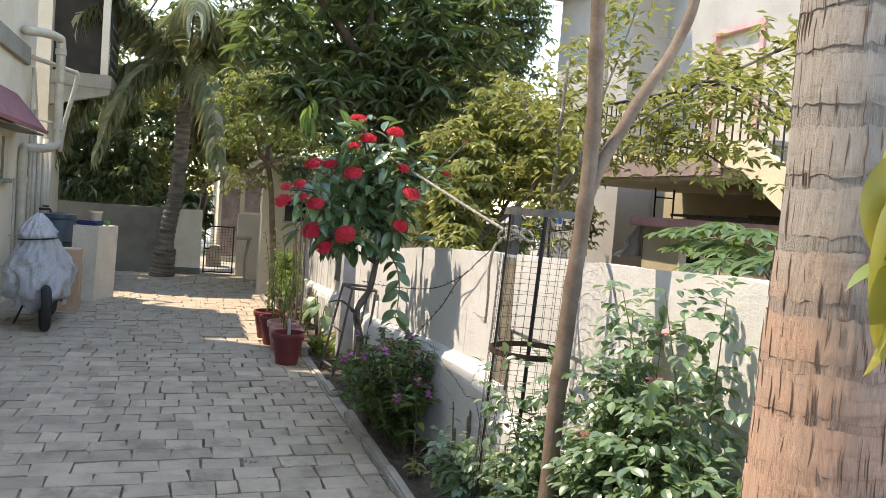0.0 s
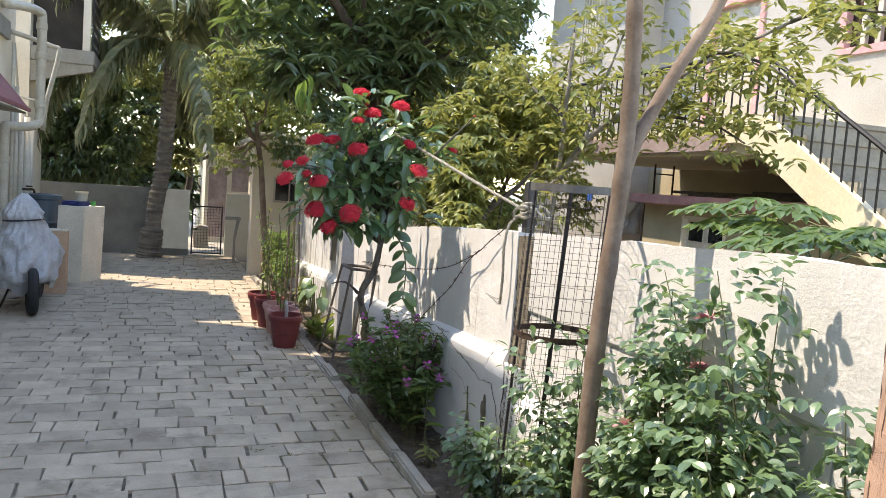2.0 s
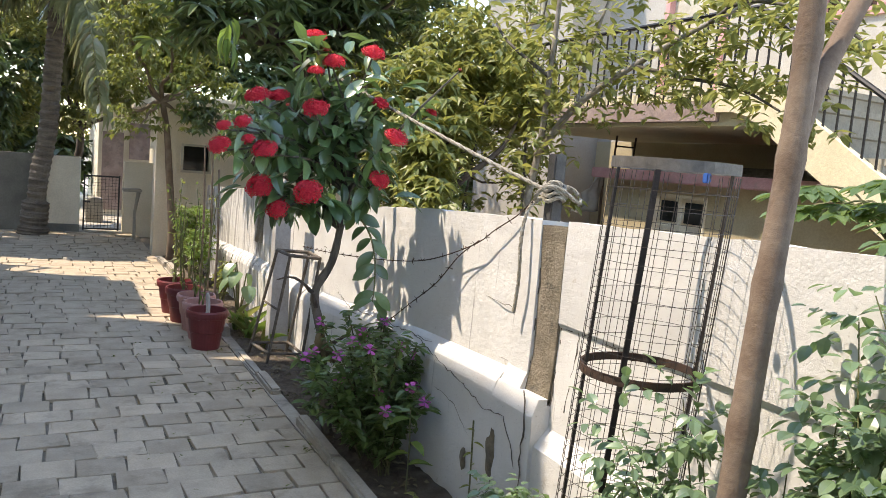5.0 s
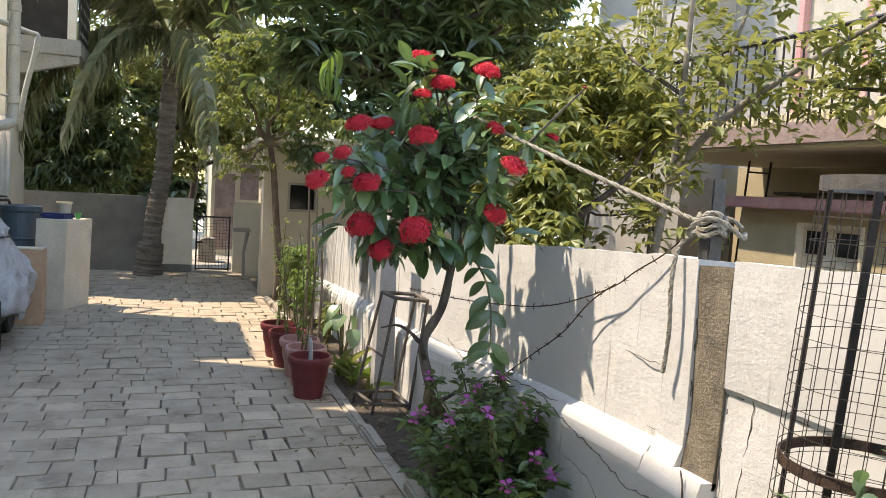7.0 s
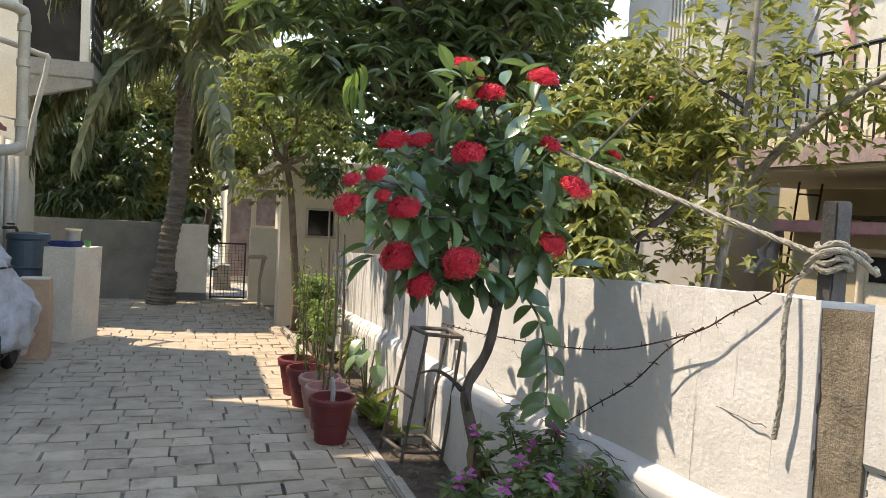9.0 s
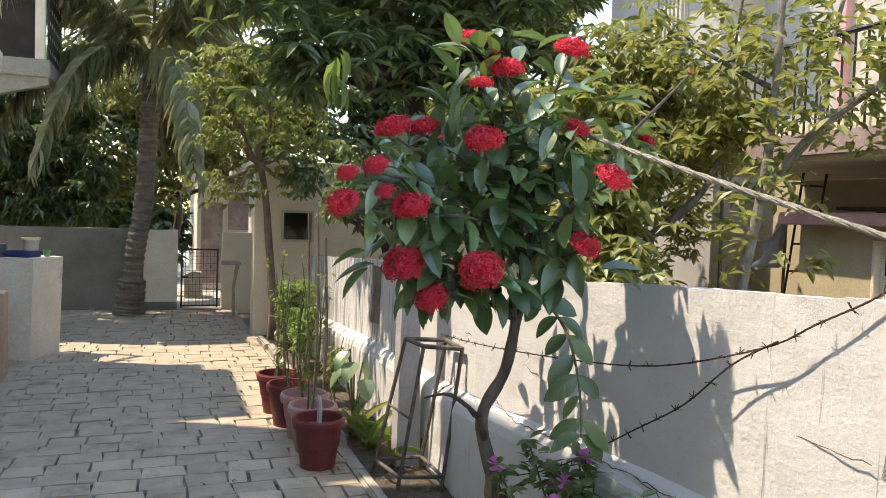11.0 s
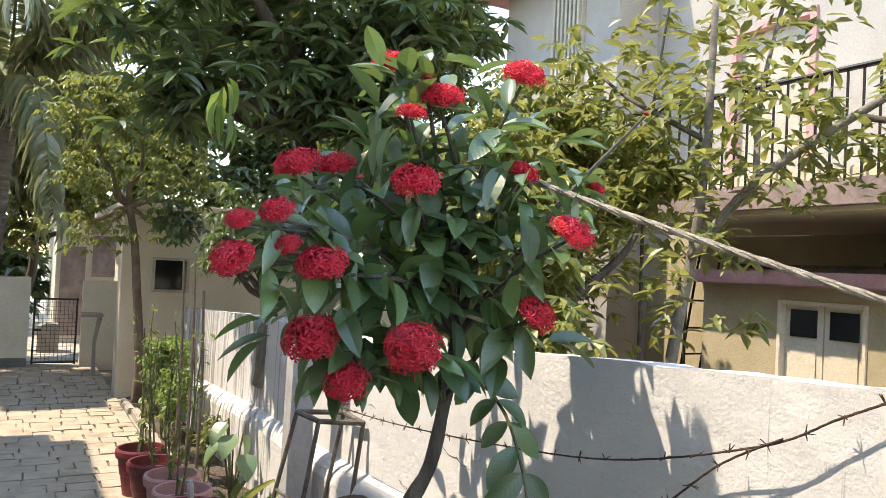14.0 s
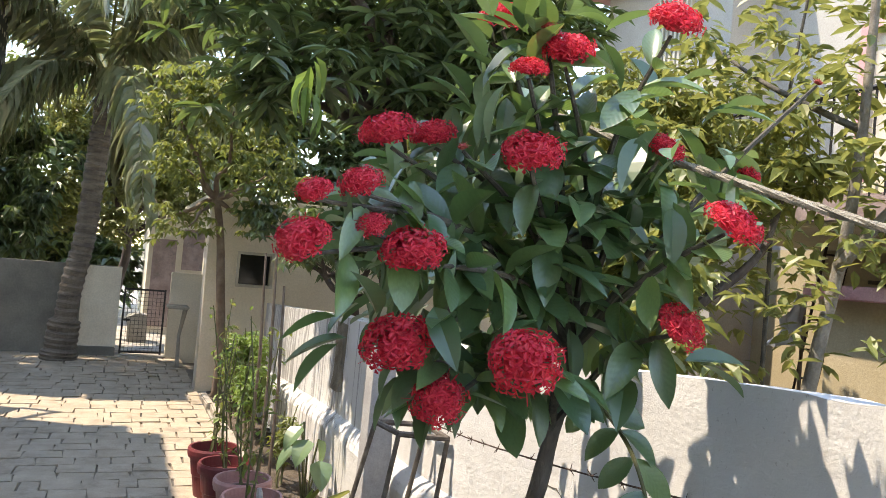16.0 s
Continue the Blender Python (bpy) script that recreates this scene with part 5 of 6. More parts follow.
part("branch", tube(ln, [0.026 - 0.01 * i / (len(ln) - 1) for i in range(len(ln))], 10), M_GREYBARK, fk, smooth=True)
lv = Leaves()
fill_crown(lv, random.Random(3), [((1.4, 3.0, 4.3), (0.6, 0.6, 0.45)), ((2.0, 2.9, 4.2), (0.6, 0.6, 0.45))], 420, 0.16, 0.06, LEAF_CHEAP, 0.4, 5)
tagged(lv.done("crown", M_OLIVE, fk), kind="stuff")

# ---- branching sapling behind the wall, leaves hanging over it ----
sp = thing("leafy_sapling", "grey-stemmed sapling with drooping yellow-green leaves behind the wall", "tree", (0, 0, 0))
r_s = random.Random(17)
M_PALEBRANCH = surface("pale grey bark", (0.16, 0.14, 0.115), (0.29, 0.26, 0.22), 14.0, 0.9, 0.6, 80.0)
BR = [[(2.05, 5.55, -0.1), (2.10, 5.5, 0.8), (2.15, 5.46, 1.3), (2.17, 5.40, 1.68), (2.16, 5.36, 2.0), (2.18, 5.36, 2.5)],
      [(2.16, 5.41, 1.6), (2.22, 5.2, 1.85), (2.35, 4.95, 2.05), (2.55, 4.7, 2.25), (2.9, 4.4, 2.5)],
      [(2.22, 5.2, 1.85), (2.35, 5.3, 2.15), (2.5, 5.35, 2.5), (2.6, 5.3, 2.9)],
      [(2.35, 4.95, 2.05), (2.45, 4.75, 2.0), (2.55, 4.5, 1.95), (2.6, 4.3, 1.85)],
      [(2.16, 5.36, 2.0), (2.1, 5.7, 2.2), (2.15, 6.0, 2.4)],
      [(2.55, 4.7, 2.25), (2.5, 4.45, 2.3), (2.5, 4.1, 2.2), (2.5, 3.85, 2.05)],
      [(2.9, 4.4, 2.5), (2.85, 4.1, 2.5), (2.8, 3.7, 2.4)],
      [(2.05, 5.9, -0.1), (2.0, 5.9, 1.0), (2.02, 5.85, 1.5), (2.05, 5.8, 1.9)],
      [(2.4, 5.9, -0.1), (2.45, 5.95, 1.2), (2.4, 5.9, 2.0), (2.45, 5.85, 2.7)]]
lv = Leaves()
for i, b in enumerate(BR):
    ln = curve_pts([(0.18 + 1.3 * (x - 0.1), 3.0 + 1.3 * (y - 3.0), max(-0.1, 1.5 + 1.3 * (z - 1.5))) for x, y, z in b], 6)
    r0 = 0.036 if i == 0 else 0.026 if i in (1,) else 0.015
    part("trunk" if i == 0 else "branch", tube(ln, [r0 * (1 - 0.6 * k / (len(ln) - 1)) for k in range(len(ln))], 8), M_PALEBRANCH if i < 3 else M_DARKBRANCH, sp, smooth=True)
    for k, p in enumerate(ln):
        if p.z < 1.3 or k < len(ln) * 0.25:
            continue
        for _ in range(8 if i else 5):
            end = p + Vector((r_s.uniform(-0.26, 0.26), r_s.uniform(-0.26, 0.26), r_s.uniform(-0.16, 0.18)))
            for _ in range(r_s.choice((4, 5, 6))):
                a = r_s.random() * math.tau
                ll = r_s.uniform(0.06, 0.115)
                lv.add(LEAF_FLAT, end + rand_dir(r_s) * 0.03, (math.cos(a), math.sin(a), r_s.uniform(-0.9, 0.35)), ll, ll * 0.38, r_s.uniform(-0.6, 0.6))
tagged(lv.done("foliage", M_LIME, sp), kind="stuff")

# ---- lobed-leaf plants behind the wall ----
M_PAPAYA = foliage("papaya leaf", [(0.05, 0.10, 0.035), (0.085, 0.15, 0.05), (0.13, 0.20, 0.07)], 0.42, 0.32, (0.28, 0.42, 0.07))
for cx, cy, cz, sd in ((2.45, 3.35, 1.5, 1), (2.35, 2.95, 1.42, 2)):
    pl = thing("papaya_plant", "young papaya plant with large lobed leaves behind the wall", "plant", (0, 0, 0), "papaya plants behind the wall")
    r_l = random.Random(sd + 90)
    part("stem", tube([(cx, cy, -0.1), (cx + 0.02, cy, 0.7), (cx, cy, cz - 0.1)], [0.03, 0.025, 0.015], 8), M_GREENSTEM, pl)
    for k in range(9):
        a = k * 0.7 + r_l.uniform(-0.2, 0.2)
        end = Vector((cx + math.cos(a) * r_l.uniform(0.12, 0.34), cy + math.sin(a) * r_l.uniform(0.15, 0.42), cz + r_l.uniform(-0.08, 0.1)))
        part("petiole", tube(curve_pts([(cx, cy, cz - 0.12), Vector((cx, cy, cz - 0.1)).lerp(end, 0.5) + Vector((0, 0, 0.06)), end], 4), 0.004, 5), M_GREENSTEM, pl)
        lv = Leaves()
        for j in range(7):
            b = (j - 3) * 0.72
            way = Vector((math.cos(a + b), math.sin(a + b), -0.28))
            s = 0.2 * (1 - 0.09 * abs(j - 3))
            lv.add(LEAF_FLAT, end, way, s, 0.062)
            for q in (0.45, 0.7):
                for sg in (0.6, -0.6):
                    lv.add(LEAF_FLAT, end + way.normalized() * s * q, (math.cos(a + b + sg), math.sin(a + b + sg), -0.3), s * 0.42, 0.036)
        lv.done("leaf", M_PAPAYA, pl)

# ---- rose bushes ----
def rose_bush(cx, cy, height, spread, canes, seed, blooms):
    r = random.Random(seed)
    b = thing("rose_bush", "thorny rose bush with small toothed green leaves", "rose bush", (0, 0, 0), "rose bushes in the bed")
    lv = Leaves()
    for k in range(canes):
        a = r.random() * math.tau
        rad = spread * r.random() ** 0.6
        foot = (cx + r.uniform(-0.06, 0.06), cy + r.uniform(-0.12, 0.12), -0.03)
        tipp = Vector((min(1.66, cx + math.cos(a) * rad * 0.5), cy + math.sin(a) * rad, height * r.uniform(0.55, 1.0)))
        mid = Vector(foot).lerp(tipp, 0.5) + Vector((r.uniform(-0.05, 0.02), r.uniform(-0.1, 0.1), 0.08))
        ln = curve_pts([foot, mid, tipp], 8)
        part("cane", tube(ln, [0.0045 - 0.003 * i / (len(ln) - 1) for i in range(len(ln))], 5), M_GREENSTEM, b)
        for i, p in enumerate(ln):
            if i < 3:
                continue
            for _ in range(3):
                d = rand_dir(r)
                d.z = d.z * 0.4 + 0.1
                way = d.normalized()
                ls = r.uniform(0.09, 0.15)
                for q in range(5):
                    at = p + way * ls * (0.4 + 0.15 * q)
                    at.x = min(at.x, 1.66)
                    out_way = way if q == 4 else Matrix.Rotation((1.1 if q % 2 else -1.1), 3, "Z") @ way
                    s = r.uniform(0.034, 0.052)
                    lv.add(LEAF_ROSE, at, out_way + Vector((0, 0, -0.35)) + rand_dir(r) * 0.25, s, s * 0.62, r.uniform(-0.4, 0.4))
        if k < blooms:
            fl = Leaves()
            for q in range(11):
                w = rand_dir(r)
                w.z = abs(w.z)
                fl.add(LEAF_ROSE, tipp, w, 0.045, 0.042)
            fl.done("bloom", M_ROSEPETAL, b, "faded pale pink rose")
    tagged(lv.done("foliage", M_ROSELEAF, b), kind="stuff")


rose_bush(1.48, 2.85, 1.05, 0.55, 16, 101, 2)
rose_bush(1.50, 2.35, 1.42, 0.6, 17, 102, 1)
rose_bush(1.50, 1.95, 1.15, 0.62, 14, 103, 0)
rose_bush(1.45, 3.2, 0.7, 0.35, 7, 104, 1)
rose_bush(1.40, 3.75, 0.48, 0.25, 6, 105, 0)

# ---- periwinkle ----
M_PERILEAF = foliage("dark periwinkle leaf", [(0.066, 0.114, 0.045), (0.099, 0.168, 0.06), (0.154, 0.228, 0.08), (0.077, 0.132, 0.055)], 0.35, 0.35, (0.3, 0.46, 0.07), spec=0.7)
pw = thing("periwinkle_bush", "leafy periwinkle bush with magenta five-petalled flowers", "flower bush", (0, 0, 0))
r_w = random.Random(55)
lv, fl = Leaves(), 0
for k in range(46):
    a, rad = r_w.random() * math.tau, 0.5 * r_w.random() ** 0.6
    foot = Vector((1.43 + r_w.uniform(-0.05, 0.05), 5.2 + r_w.uniform(-0.16, 0.16), -0.02))
    tipp = Vector((min(1.57, 1.33 + math.cos(a) * rad * 0.7), 5.25 + math.sin(a) * rad, r_w.uniform(0.3, 0.70)))
    ln = curve_pts([foot, foot.lerp(tipp, 0.5) + Vector((0, 0, 0.06)), tipp], 6)
    part("stem", tube(ln, 0.004, 5), M_GREENSTEM, pw)
    for i, p in enumerate(ln):
        if i < 3:
            continue
        for _ in range(8):
            w = rand_dir(r_w)
            w.z = w.z * 0.35 + 0.05
            s = r_w.uniform(0.045, 0.075)
            lv.add(LEAF_FLAT, p + rand_dir(r_w) * 0.025, w, s, s * 0.48, r_w.uniform(-0.4, 0.4))
    if k % 2 == 0 and tipp.z > 0.34:
        face = Vector((r_w.uniform(-0.4, 0.2), -0.6, 0.7))
        q = face.to_track_quat("Z", "Y").to_matrix()
        fv = Leaves()
        for j in range(5):
            b = j * math.tau / 5
            fv.add((np.array([(0, 0, 0), (-0.42, 0.75, 0), (0, 1, 0), (0.42, 0.75, 0)]), [(0, 3, 2, 1)]), tipp + Vector((0, 0, 0.015)), q @ Vector((math.cos(b), math.sin(b), 0)), 0.034, 0.038)
        fv.done("flower", M_PINKPETAL, pw, "magenta flower")
tagged(lv.done("foliage", M_PERILEAF, pw), kind="stuff")
for cx, cy, h, n, mt, ll in ((1.42, 4.78, 0.42, 5, M_FRESH, 0.13), (1.50, 4.35, 0.5, 7, M_OLIVE, 0.05), (1.36, 4.55, 0.12, 8, M_LIME, 0.08), (1.40, 3.75, 0.22, 8, M_FRESH, 0.06), (1.42, 3.45, 0.55, 10, M_FRESH, 0.09)):
    s = thing("seedling", "small green seedling in the soil bed", "weed", (cx, cy, 0), "seedlings in the bed")
    part("stem", tube(curve_pts([(0, 0, -0.02), (0.01, 0.02, h * 0.5), (-0.01, 0, h)], 4), 0.004, 5), M_GREENSTEM, s)
    for k in range(n):
        lv = Leaves()
        a = k * 2.4
        lv.add(LEAF, (0, 0, h * (0.35 + 0.65 * k / n)), (math.cos(a), math.sin(a), 0.1 - 0.3 * (k % 2)), ll, ll * 0.36)
        lv.done("leaf", mt, s)

# ---- flower pots ----
M_POTRED = surface("oxblood plastic", (0.14, 0.02, 0.023), (0.18, 0.03, 0.032), 5.0, 0.5, 0.12, 60.0, dirt=(0.26, 0.12, 0.10), dirt_amount=0.66)
M_POTPINK = surface("sun-faded pink plastic", (0.40, 0.20, 0.185), (0.50, 0.29, 0.265), 5.0, 0.6, 0.12, 60.0, dirt=(0.36, 0.24, 0.2), dirt_amount=0.64)


def flower_pot(x, y, mat_p, colour):
    p = thing("flower_pot", "round %s plastic flower pot on the pavers" % colour, "flower pot", (x, y, 0), "flower pots by the kerb")
    part("body", lathe([(0.095, 0.0), (0.10, 0.004), (0.118, 0.13), (0.124, 0.135), (0.138, 0.245), (0.128, 0.245), (0.112, 0.12)], 32), mat_p, p, smooth=False)
    part("rim", lathe([(0.137, 0.236), (0.150, 0.240), (0.155, 0.262), (0.155, 0.285), (0.148, 0.298), (0.136, 0.296), (0.130, 0.245)], 32), mat_p, p)
    part("soil", lathe([(0.128, 0.23), (0.08, 0.242), (0.001, 0.245)], 20), M_SOIL, p)
    return p


POTS = [(1.01, 7.56, M_POTRED, "dark red"), (1.03, 7.86, M_POTPINK, "faded pink"), (1.03, 8.17, M_POTPINK, "faded pink"), (0.98, 8.49, M_POTRED, "dark red"), (0.955, 8.85, M_POTRED, "dark red")]
r_q = random.Random(77)
for i, (x, y, mt, cl) in enumerate(POTS):
    flower_pot(x, y, mt, cl)
    st = thing("potted_stem", "thin leggy plant growing in a flower pot", "plant", (x, y, 0.22), "potted plants by the kerb")
    if i == 0:
        part("stem", tube(curve_pts([(0, 0, 0), (0.005, 0.0, 0.1), (-0.005, 0, 0.2)], 3), [0.016] * 6 + [0.01], 7), M_POST, st, "cut pale stump")
        continue
    for k in range(3 if i < 4 else 5):
        h = r_q.uniform(0.55, 1.0)
        ln = curve_pts([(r_q.uniform(-0.05, 0.05), r_q.uniform(-0.05, 0.05), 0), (r_q.uniform(-0.05, 0.05), r_q.uniform(-0.04, 0.04), h * 0.5), (r_q.uniform(-0.09, 0.12), r_q.uniform(-0.05, 0.05), h)], 5)
        part("stem", tube(ln, [0.006 - 0.003 * q / (len(ln) - 1) for q in range(len(ln))], 5), M_GREENSTEM, st)
        lv = Leaves()
        for p in ln[2:]:
            for _ in range(2):
                w = rand_dir(r_q)
                s = r_q.uniform(0.03, 0.07)
                lv.add(LEAF_FLAT, p + rand_dir(r_q) * 0.03, w + Vector((0, 0, -0.3)), s, s * 0.45, r_q.uniform(-0.5, 0.5))
        lv.done("leaves", M_FRESH if k % 2 else M_OLIVE, st)

# ---- taller bed plants past the pots ----
for cx, cy, h, spread, n, sd, mt in ((1.33, 10.4, 1.0, 0.34, 1700, 1, M_FRESH), (1.30, 9.7, 0.75, 0.24, 800, 2, M_FRESH), (1.42, 9.0, 0.5, 0.18, 300, 3, M_OLIVE), (1.38, 11.2, 0.8, 0.25, 500, 4, M_OLIVE)):
    s = thing("tomato_plant", "bushy light green vegetable plant in the bed", "plant", (0, 0, 0), "vegetable plants in the bed")
    r = random.Random(sd + 200)
    for k in range(5):
        part("stem", limb((cx + r.uniform(-0.05, 0.05), cy + r.uniform(-0.1, 0.1), -0.03), (cx + r.uniform(-spread, spread) * 0.6, cy + r.uniform(-spread, spread), h * r.uniform(0.7, 1.0)), 0.008, 0.004, r, 0.1, 5), M_GREENSTEM, s)
    lv = Leaves()
    fill_crown(lv, r, [((cx, cy, h * 0.62), (spread * 0.7, spread * 1.3, h * 0.42))], n, 0.055, 0.026, LEAF_CHEAP, 0.3, 5, 0.15)
    tagged(lv.done("foliage", mt, s), kind="stuff")
for cx, cy, h in ((1.30, 9.2, 1.55), (1.28, 9.5, 1.5), (1.36, 9.9, 1.2), (1.31, 8.9, 1.3)):
    st = thing("garden_stake", "thin dry bamboo stake in the bed", "stake", (cx, cy, 0), "stakes in the bed")
    part("cane", tube([(0, 0, -0.03), (0.01, 0, h * 0.5), (-0.01, 0.01, h)], [0.012, 0.011, 0.008], 7), M_GREYBARK, st)
taro = thing("taro_plant", "taro plant with broad pale green heart-shaped leaves", "plant", (1.44, 8.45, 0))
for k, (a, h) in enumerate(((0.3, 0.42), (1.6, 0.5), (2.9, 0.38), (4.1, 0.46), (5.3, 0.34), (3.5, 0.52))):
    end = Vector((math.cos(a) * 0.07, math.sin(a) * 0.16, h))
    part("petiole", tube(curve_pts([(0, 0, -0.02), end * 0.6 + Vector((0, 0, 0.03)), end], 4), 0.006, 6), M_GREENSTEM, taro)
    lv = Leaves()
    lv.add(leaf_shape(0.18, 0.25, 6, 0.33), end, (math.cos(a) * 0.6 - 0.35, math.sin(a) * 0.5 - 0.3, -0.75), 0.17, 0.13)
    lv.done("leaf", M_ROSELEAF, taro)
for cx, cy, n, sd in ((1.38, 7.78, 16, 1), (1.44, 7.5, 10, 2), (1.34, 8.1, 10, 3)):
    lily = thing("strap_leaf_plant", "clump of arching strap-shaped green leaves", "plant", (cx, cy, 0), "strap-leaved plants in the bed")
    r = random.Random(sd + 300)
    for k in range(n):
        a = r.random() * math.tau
        lv = Leaves()
        lv.add(leaf_shape(0.3, 0.55, 7, 0.4), (r.uniform(-0.02, 0.02), r.uniform(-0.02, 0.02), -0.01), (math.cos(a) * 0.5, math.sin(a) * 0.7, 1.0), r.uniform(0.2, 0.36), r.uniform(0.025, 0.04))
        lv.done("leaf", M_FRESH if k % 3 else M_LIME, lily)

# ---- iron frame by the shrub ----
M_OLDWOOD = surface("weathered grey-brown rod", (0.075, 0.06, 0.05), (0.16, 0.135, 0.11), 18.0, 0.85, 0.5, 90.0)
st = thing("stool_frame", "rusty tapering four-legged iron frame standing in the bed", "frame", (0, 0, 0))
TOPS = [(1.42, 7.22, 0.80), (1.47, 7.05, 0.785), (1.675, 7.0, 0.775), (1.655, 7.2, 0.79)]
FEET = [(1.29, 7.38, 0.0), (1.34, 7.04, 0.0), (1.575, 6.99, 0.0), (1.57, 7.36, 0.0)]
for a, b in zip(FEET, TOPS):
    part("leg", tube([Vector(a) + Vector((0, 0, -0.02)), b], 0.011, 7), M_OLDWOOD, st)
for i in range(4):
    part("top_bar", tube([TOPS[i], TOPS[(i + 1) % 4]], 0.013, 7), M_OLDWOOD, st)
    f = 0.1
    p, q = Vector(FEET[i]).lerp(Vector(TOPS[i]), f), Vector(FEET[(i + 1) % 4]).lerp(Vector(TOPS[(i + 1) % 4]), f)
    part("stretcher", tube([p, q], 0.011, 7), M_OLDWOOD, st)
p, q = Vector(FEET[0]).lerp(Vector(TOPS[0]), 0.52), Vector(FEET[1]).lerp(Vector(TOPS[1]), 0.50)
part("stretcher", tube([p, q], 0.008, 7), M_OLDWOOD, st)

# ---- wire tree guard ----
M_WIRE = plain("dark galvanised wire", (0.07, 0.06, 0.055), 0.55, 0.5)
gd = thing("tree_guard", "round wire-mesh tree guard of dark flat iron, leaning by the wall", "tree guard", (1.475, 3.42, 0))
GR = 0.165


def guard_axis(z):
    return Vector((-0.02 + 0.012 * z, 0.06 - 0.075 * z, z))


def hoop(z, rad, h, name):
    bm = bmesh.new()
    rings = []
    for k in range(36):
        a = k * math.tau / 36
        c = guard_axis(z)
        rings.append([bm.verts.new((c.x + (rad + dr) * math.cos(a), c.y + (rad + dr) * math.sin(a), z + dz)) for dr, dz in ((0, 0), (0.006, 0), (0.006, h), (0, h))])
    for k in range(36):
        p, q = rings[k], rings[(k + 1) % 36]
        for j in range(4):
            bm.faces.new((p[j], p[(j + 1) % 4], q[(j + 1) % 4], q[j]))
    bmesh.ops.recalc_face_normals(bm, faces=bm.faces)
    return part(name, bm, M_RUST if z < 1.5 else M_BAND, gd)


M_BAND = surface("grey iron band", (0.10, 0.095, 0.09), (0.17, 0.16, 0.15), 12.0, 0.6, 0.3, 80.0, metal=0.3)
M_UPRIGHT = surface("blackened iron", (0.02, 0.016, 0.015), (0.045, 0.032, 0.028), 16.0, 0.6, 0.4, 90.0, metal=0.3)
hoop(1.555, GR + 0.003, 0.03, "hoop")
hoop(0.965, GR, 0.024, "hoop")
hoop(0.07, GR, 0.024, "hoop")
for k in range(3):
    a = radians((65, 145, 305)[k])
    d = Vector((math.cos(a), math.sin(a), 0)) * (GR - 0.012)
    lo, hi = guard_axis(-0.04) + d, guard_axis(1.56) + d
    bm = bmesh.new()
    s1, s2 = Vector((-math.sin(a), math.cos(a), 0)) * 0.009, Vector((math.cos(a), math.sin(a), 0)) * 0.004
    vs = [bm.verts.new(p + u * s1 + w * s2) for p in (lo, hi) for u, w in ((-1, -1), (1, -1), (1, 1), (-1, 1))]
    for q in ((0, 1, 5, 4), (1, 2, 6, 5), (2, 3, 7, 6), (3, 0, 4, 7), (0, 3, 2, 1), (4, 5, 6, 7)):
        bm.faces.new([vs[j] for j in q])
    part("upright", bm, M_UPRIGHT, gd)
for k in range(28):
    a = k * math.tau / 28
    d = Vector((math.cos(a), math.sin(a), 0)) * (GR + 0.009)
    part("wire", tube([guard_axis(0.04) + d, guard_axis(0.8) + d * 1.01, guard_axis(1.55) + d], 0.001, 4), M_WIRE, gd)
for k in range(29):
    z = 0.1 + k * 0.05
    c = guard_axis(z)
    part("wire", tube([c + Vector((math.cos(j * math.tau / 28), math.sin(j * math.tau / 28), 0.0)) * (GR + 0.011) for j in range(29)], 0.001, 4, cap=False), M_WIRE, gd)
part("peg", box(-0.008, 0.008, -0.185, -0.165, 1.53, 1.556, 0.003), plain("blue plastic", (0.03, 0.12, 0.42), 0.4), gd, "small blue plastic peg")

# ---- post stub, rope, barbed wire ----
stub = tagged(part("post_stub", box(1.735, 1.79, 4.305, 4.36, 1.32, 1.60, 0.005), surface("dark steel", (0.05, 0.05, 0.05), (0.10, 0.095, 0.09), 10, 0.6, 0.3, 80, 0.4)), "short dark steel post set in the wall top", "post")
M_ROPE = surface("frayed jute rope", (0.30, 0.27, 0.21), (0.46, 0.43, 0.36), 40.0, 0.95, 1.0, 150.0, depth=0.01)
rope = thing("rope", "frayed pale jute rope tied round the steel post", "rope", (0, 0, 0))


def twisted(pts, rad, n=5):
    """Three strands laid round a line."""
    ln = curve_pts(pts, n)
    bm = bmesh.new()
    for s in range(3):
        line = []
        for i, p in enumerate(ln):
            way = (ln[min(i + 1, len(ln) - 1)] - ln[max(i - 1, 0)]).normalized()
            u = way.orthogonal().normalized()
            w = way.cross(u)
            a = i * 0.9 + s * math.tau / 3
            line.append(p + (u * math.cos(a) + w * math.sin(a)) * rad * 0.42)
        tube(line, [rad * 0.70 * (1 + 0.18 * noise.noise(p * 60)) for p in line], 6, bm)
    return bm


part("span", twisted([(1.30, 5.75, 1.93), (1.44, 5.45, 1.80), (1.56, 5.08, 1.67), (1.66, 4.68, 1.545), (1.735, 4.37, 1.455)], 0.009, 14), M_ROPE, rope)
coil = []
for k in range(44):
    a = k * 0.55
    coil.append((1.762 + 0.042 * math.cos(a), 4.332 + 0.042 * math.sin(a), 1.405 + 0.0018 * k + 0.008 * math.sin(k * 1.7)))
part("knot", twisted(coil, 0.009, 2), M_ROPE, rope)
part("tail", twisted([(1.72, 4.35, 1.42), (1.67, 4.37, 1.37), (1.645, 4.365, 1.25), (1.648, 4.36, 1.1), (1.652, 4.375, 0.98), (1.65, 4.38, 0.94)], 0.0075, 10), M_ROPE, rope)
loop = [(1.76 + 0.1 * math.cos(a), 4.30 + 0.07 * math.sin(a), 1.44 + 0.03 * math.sin(a * 2)) for a in [k * 0.5 for k in range(13)]]
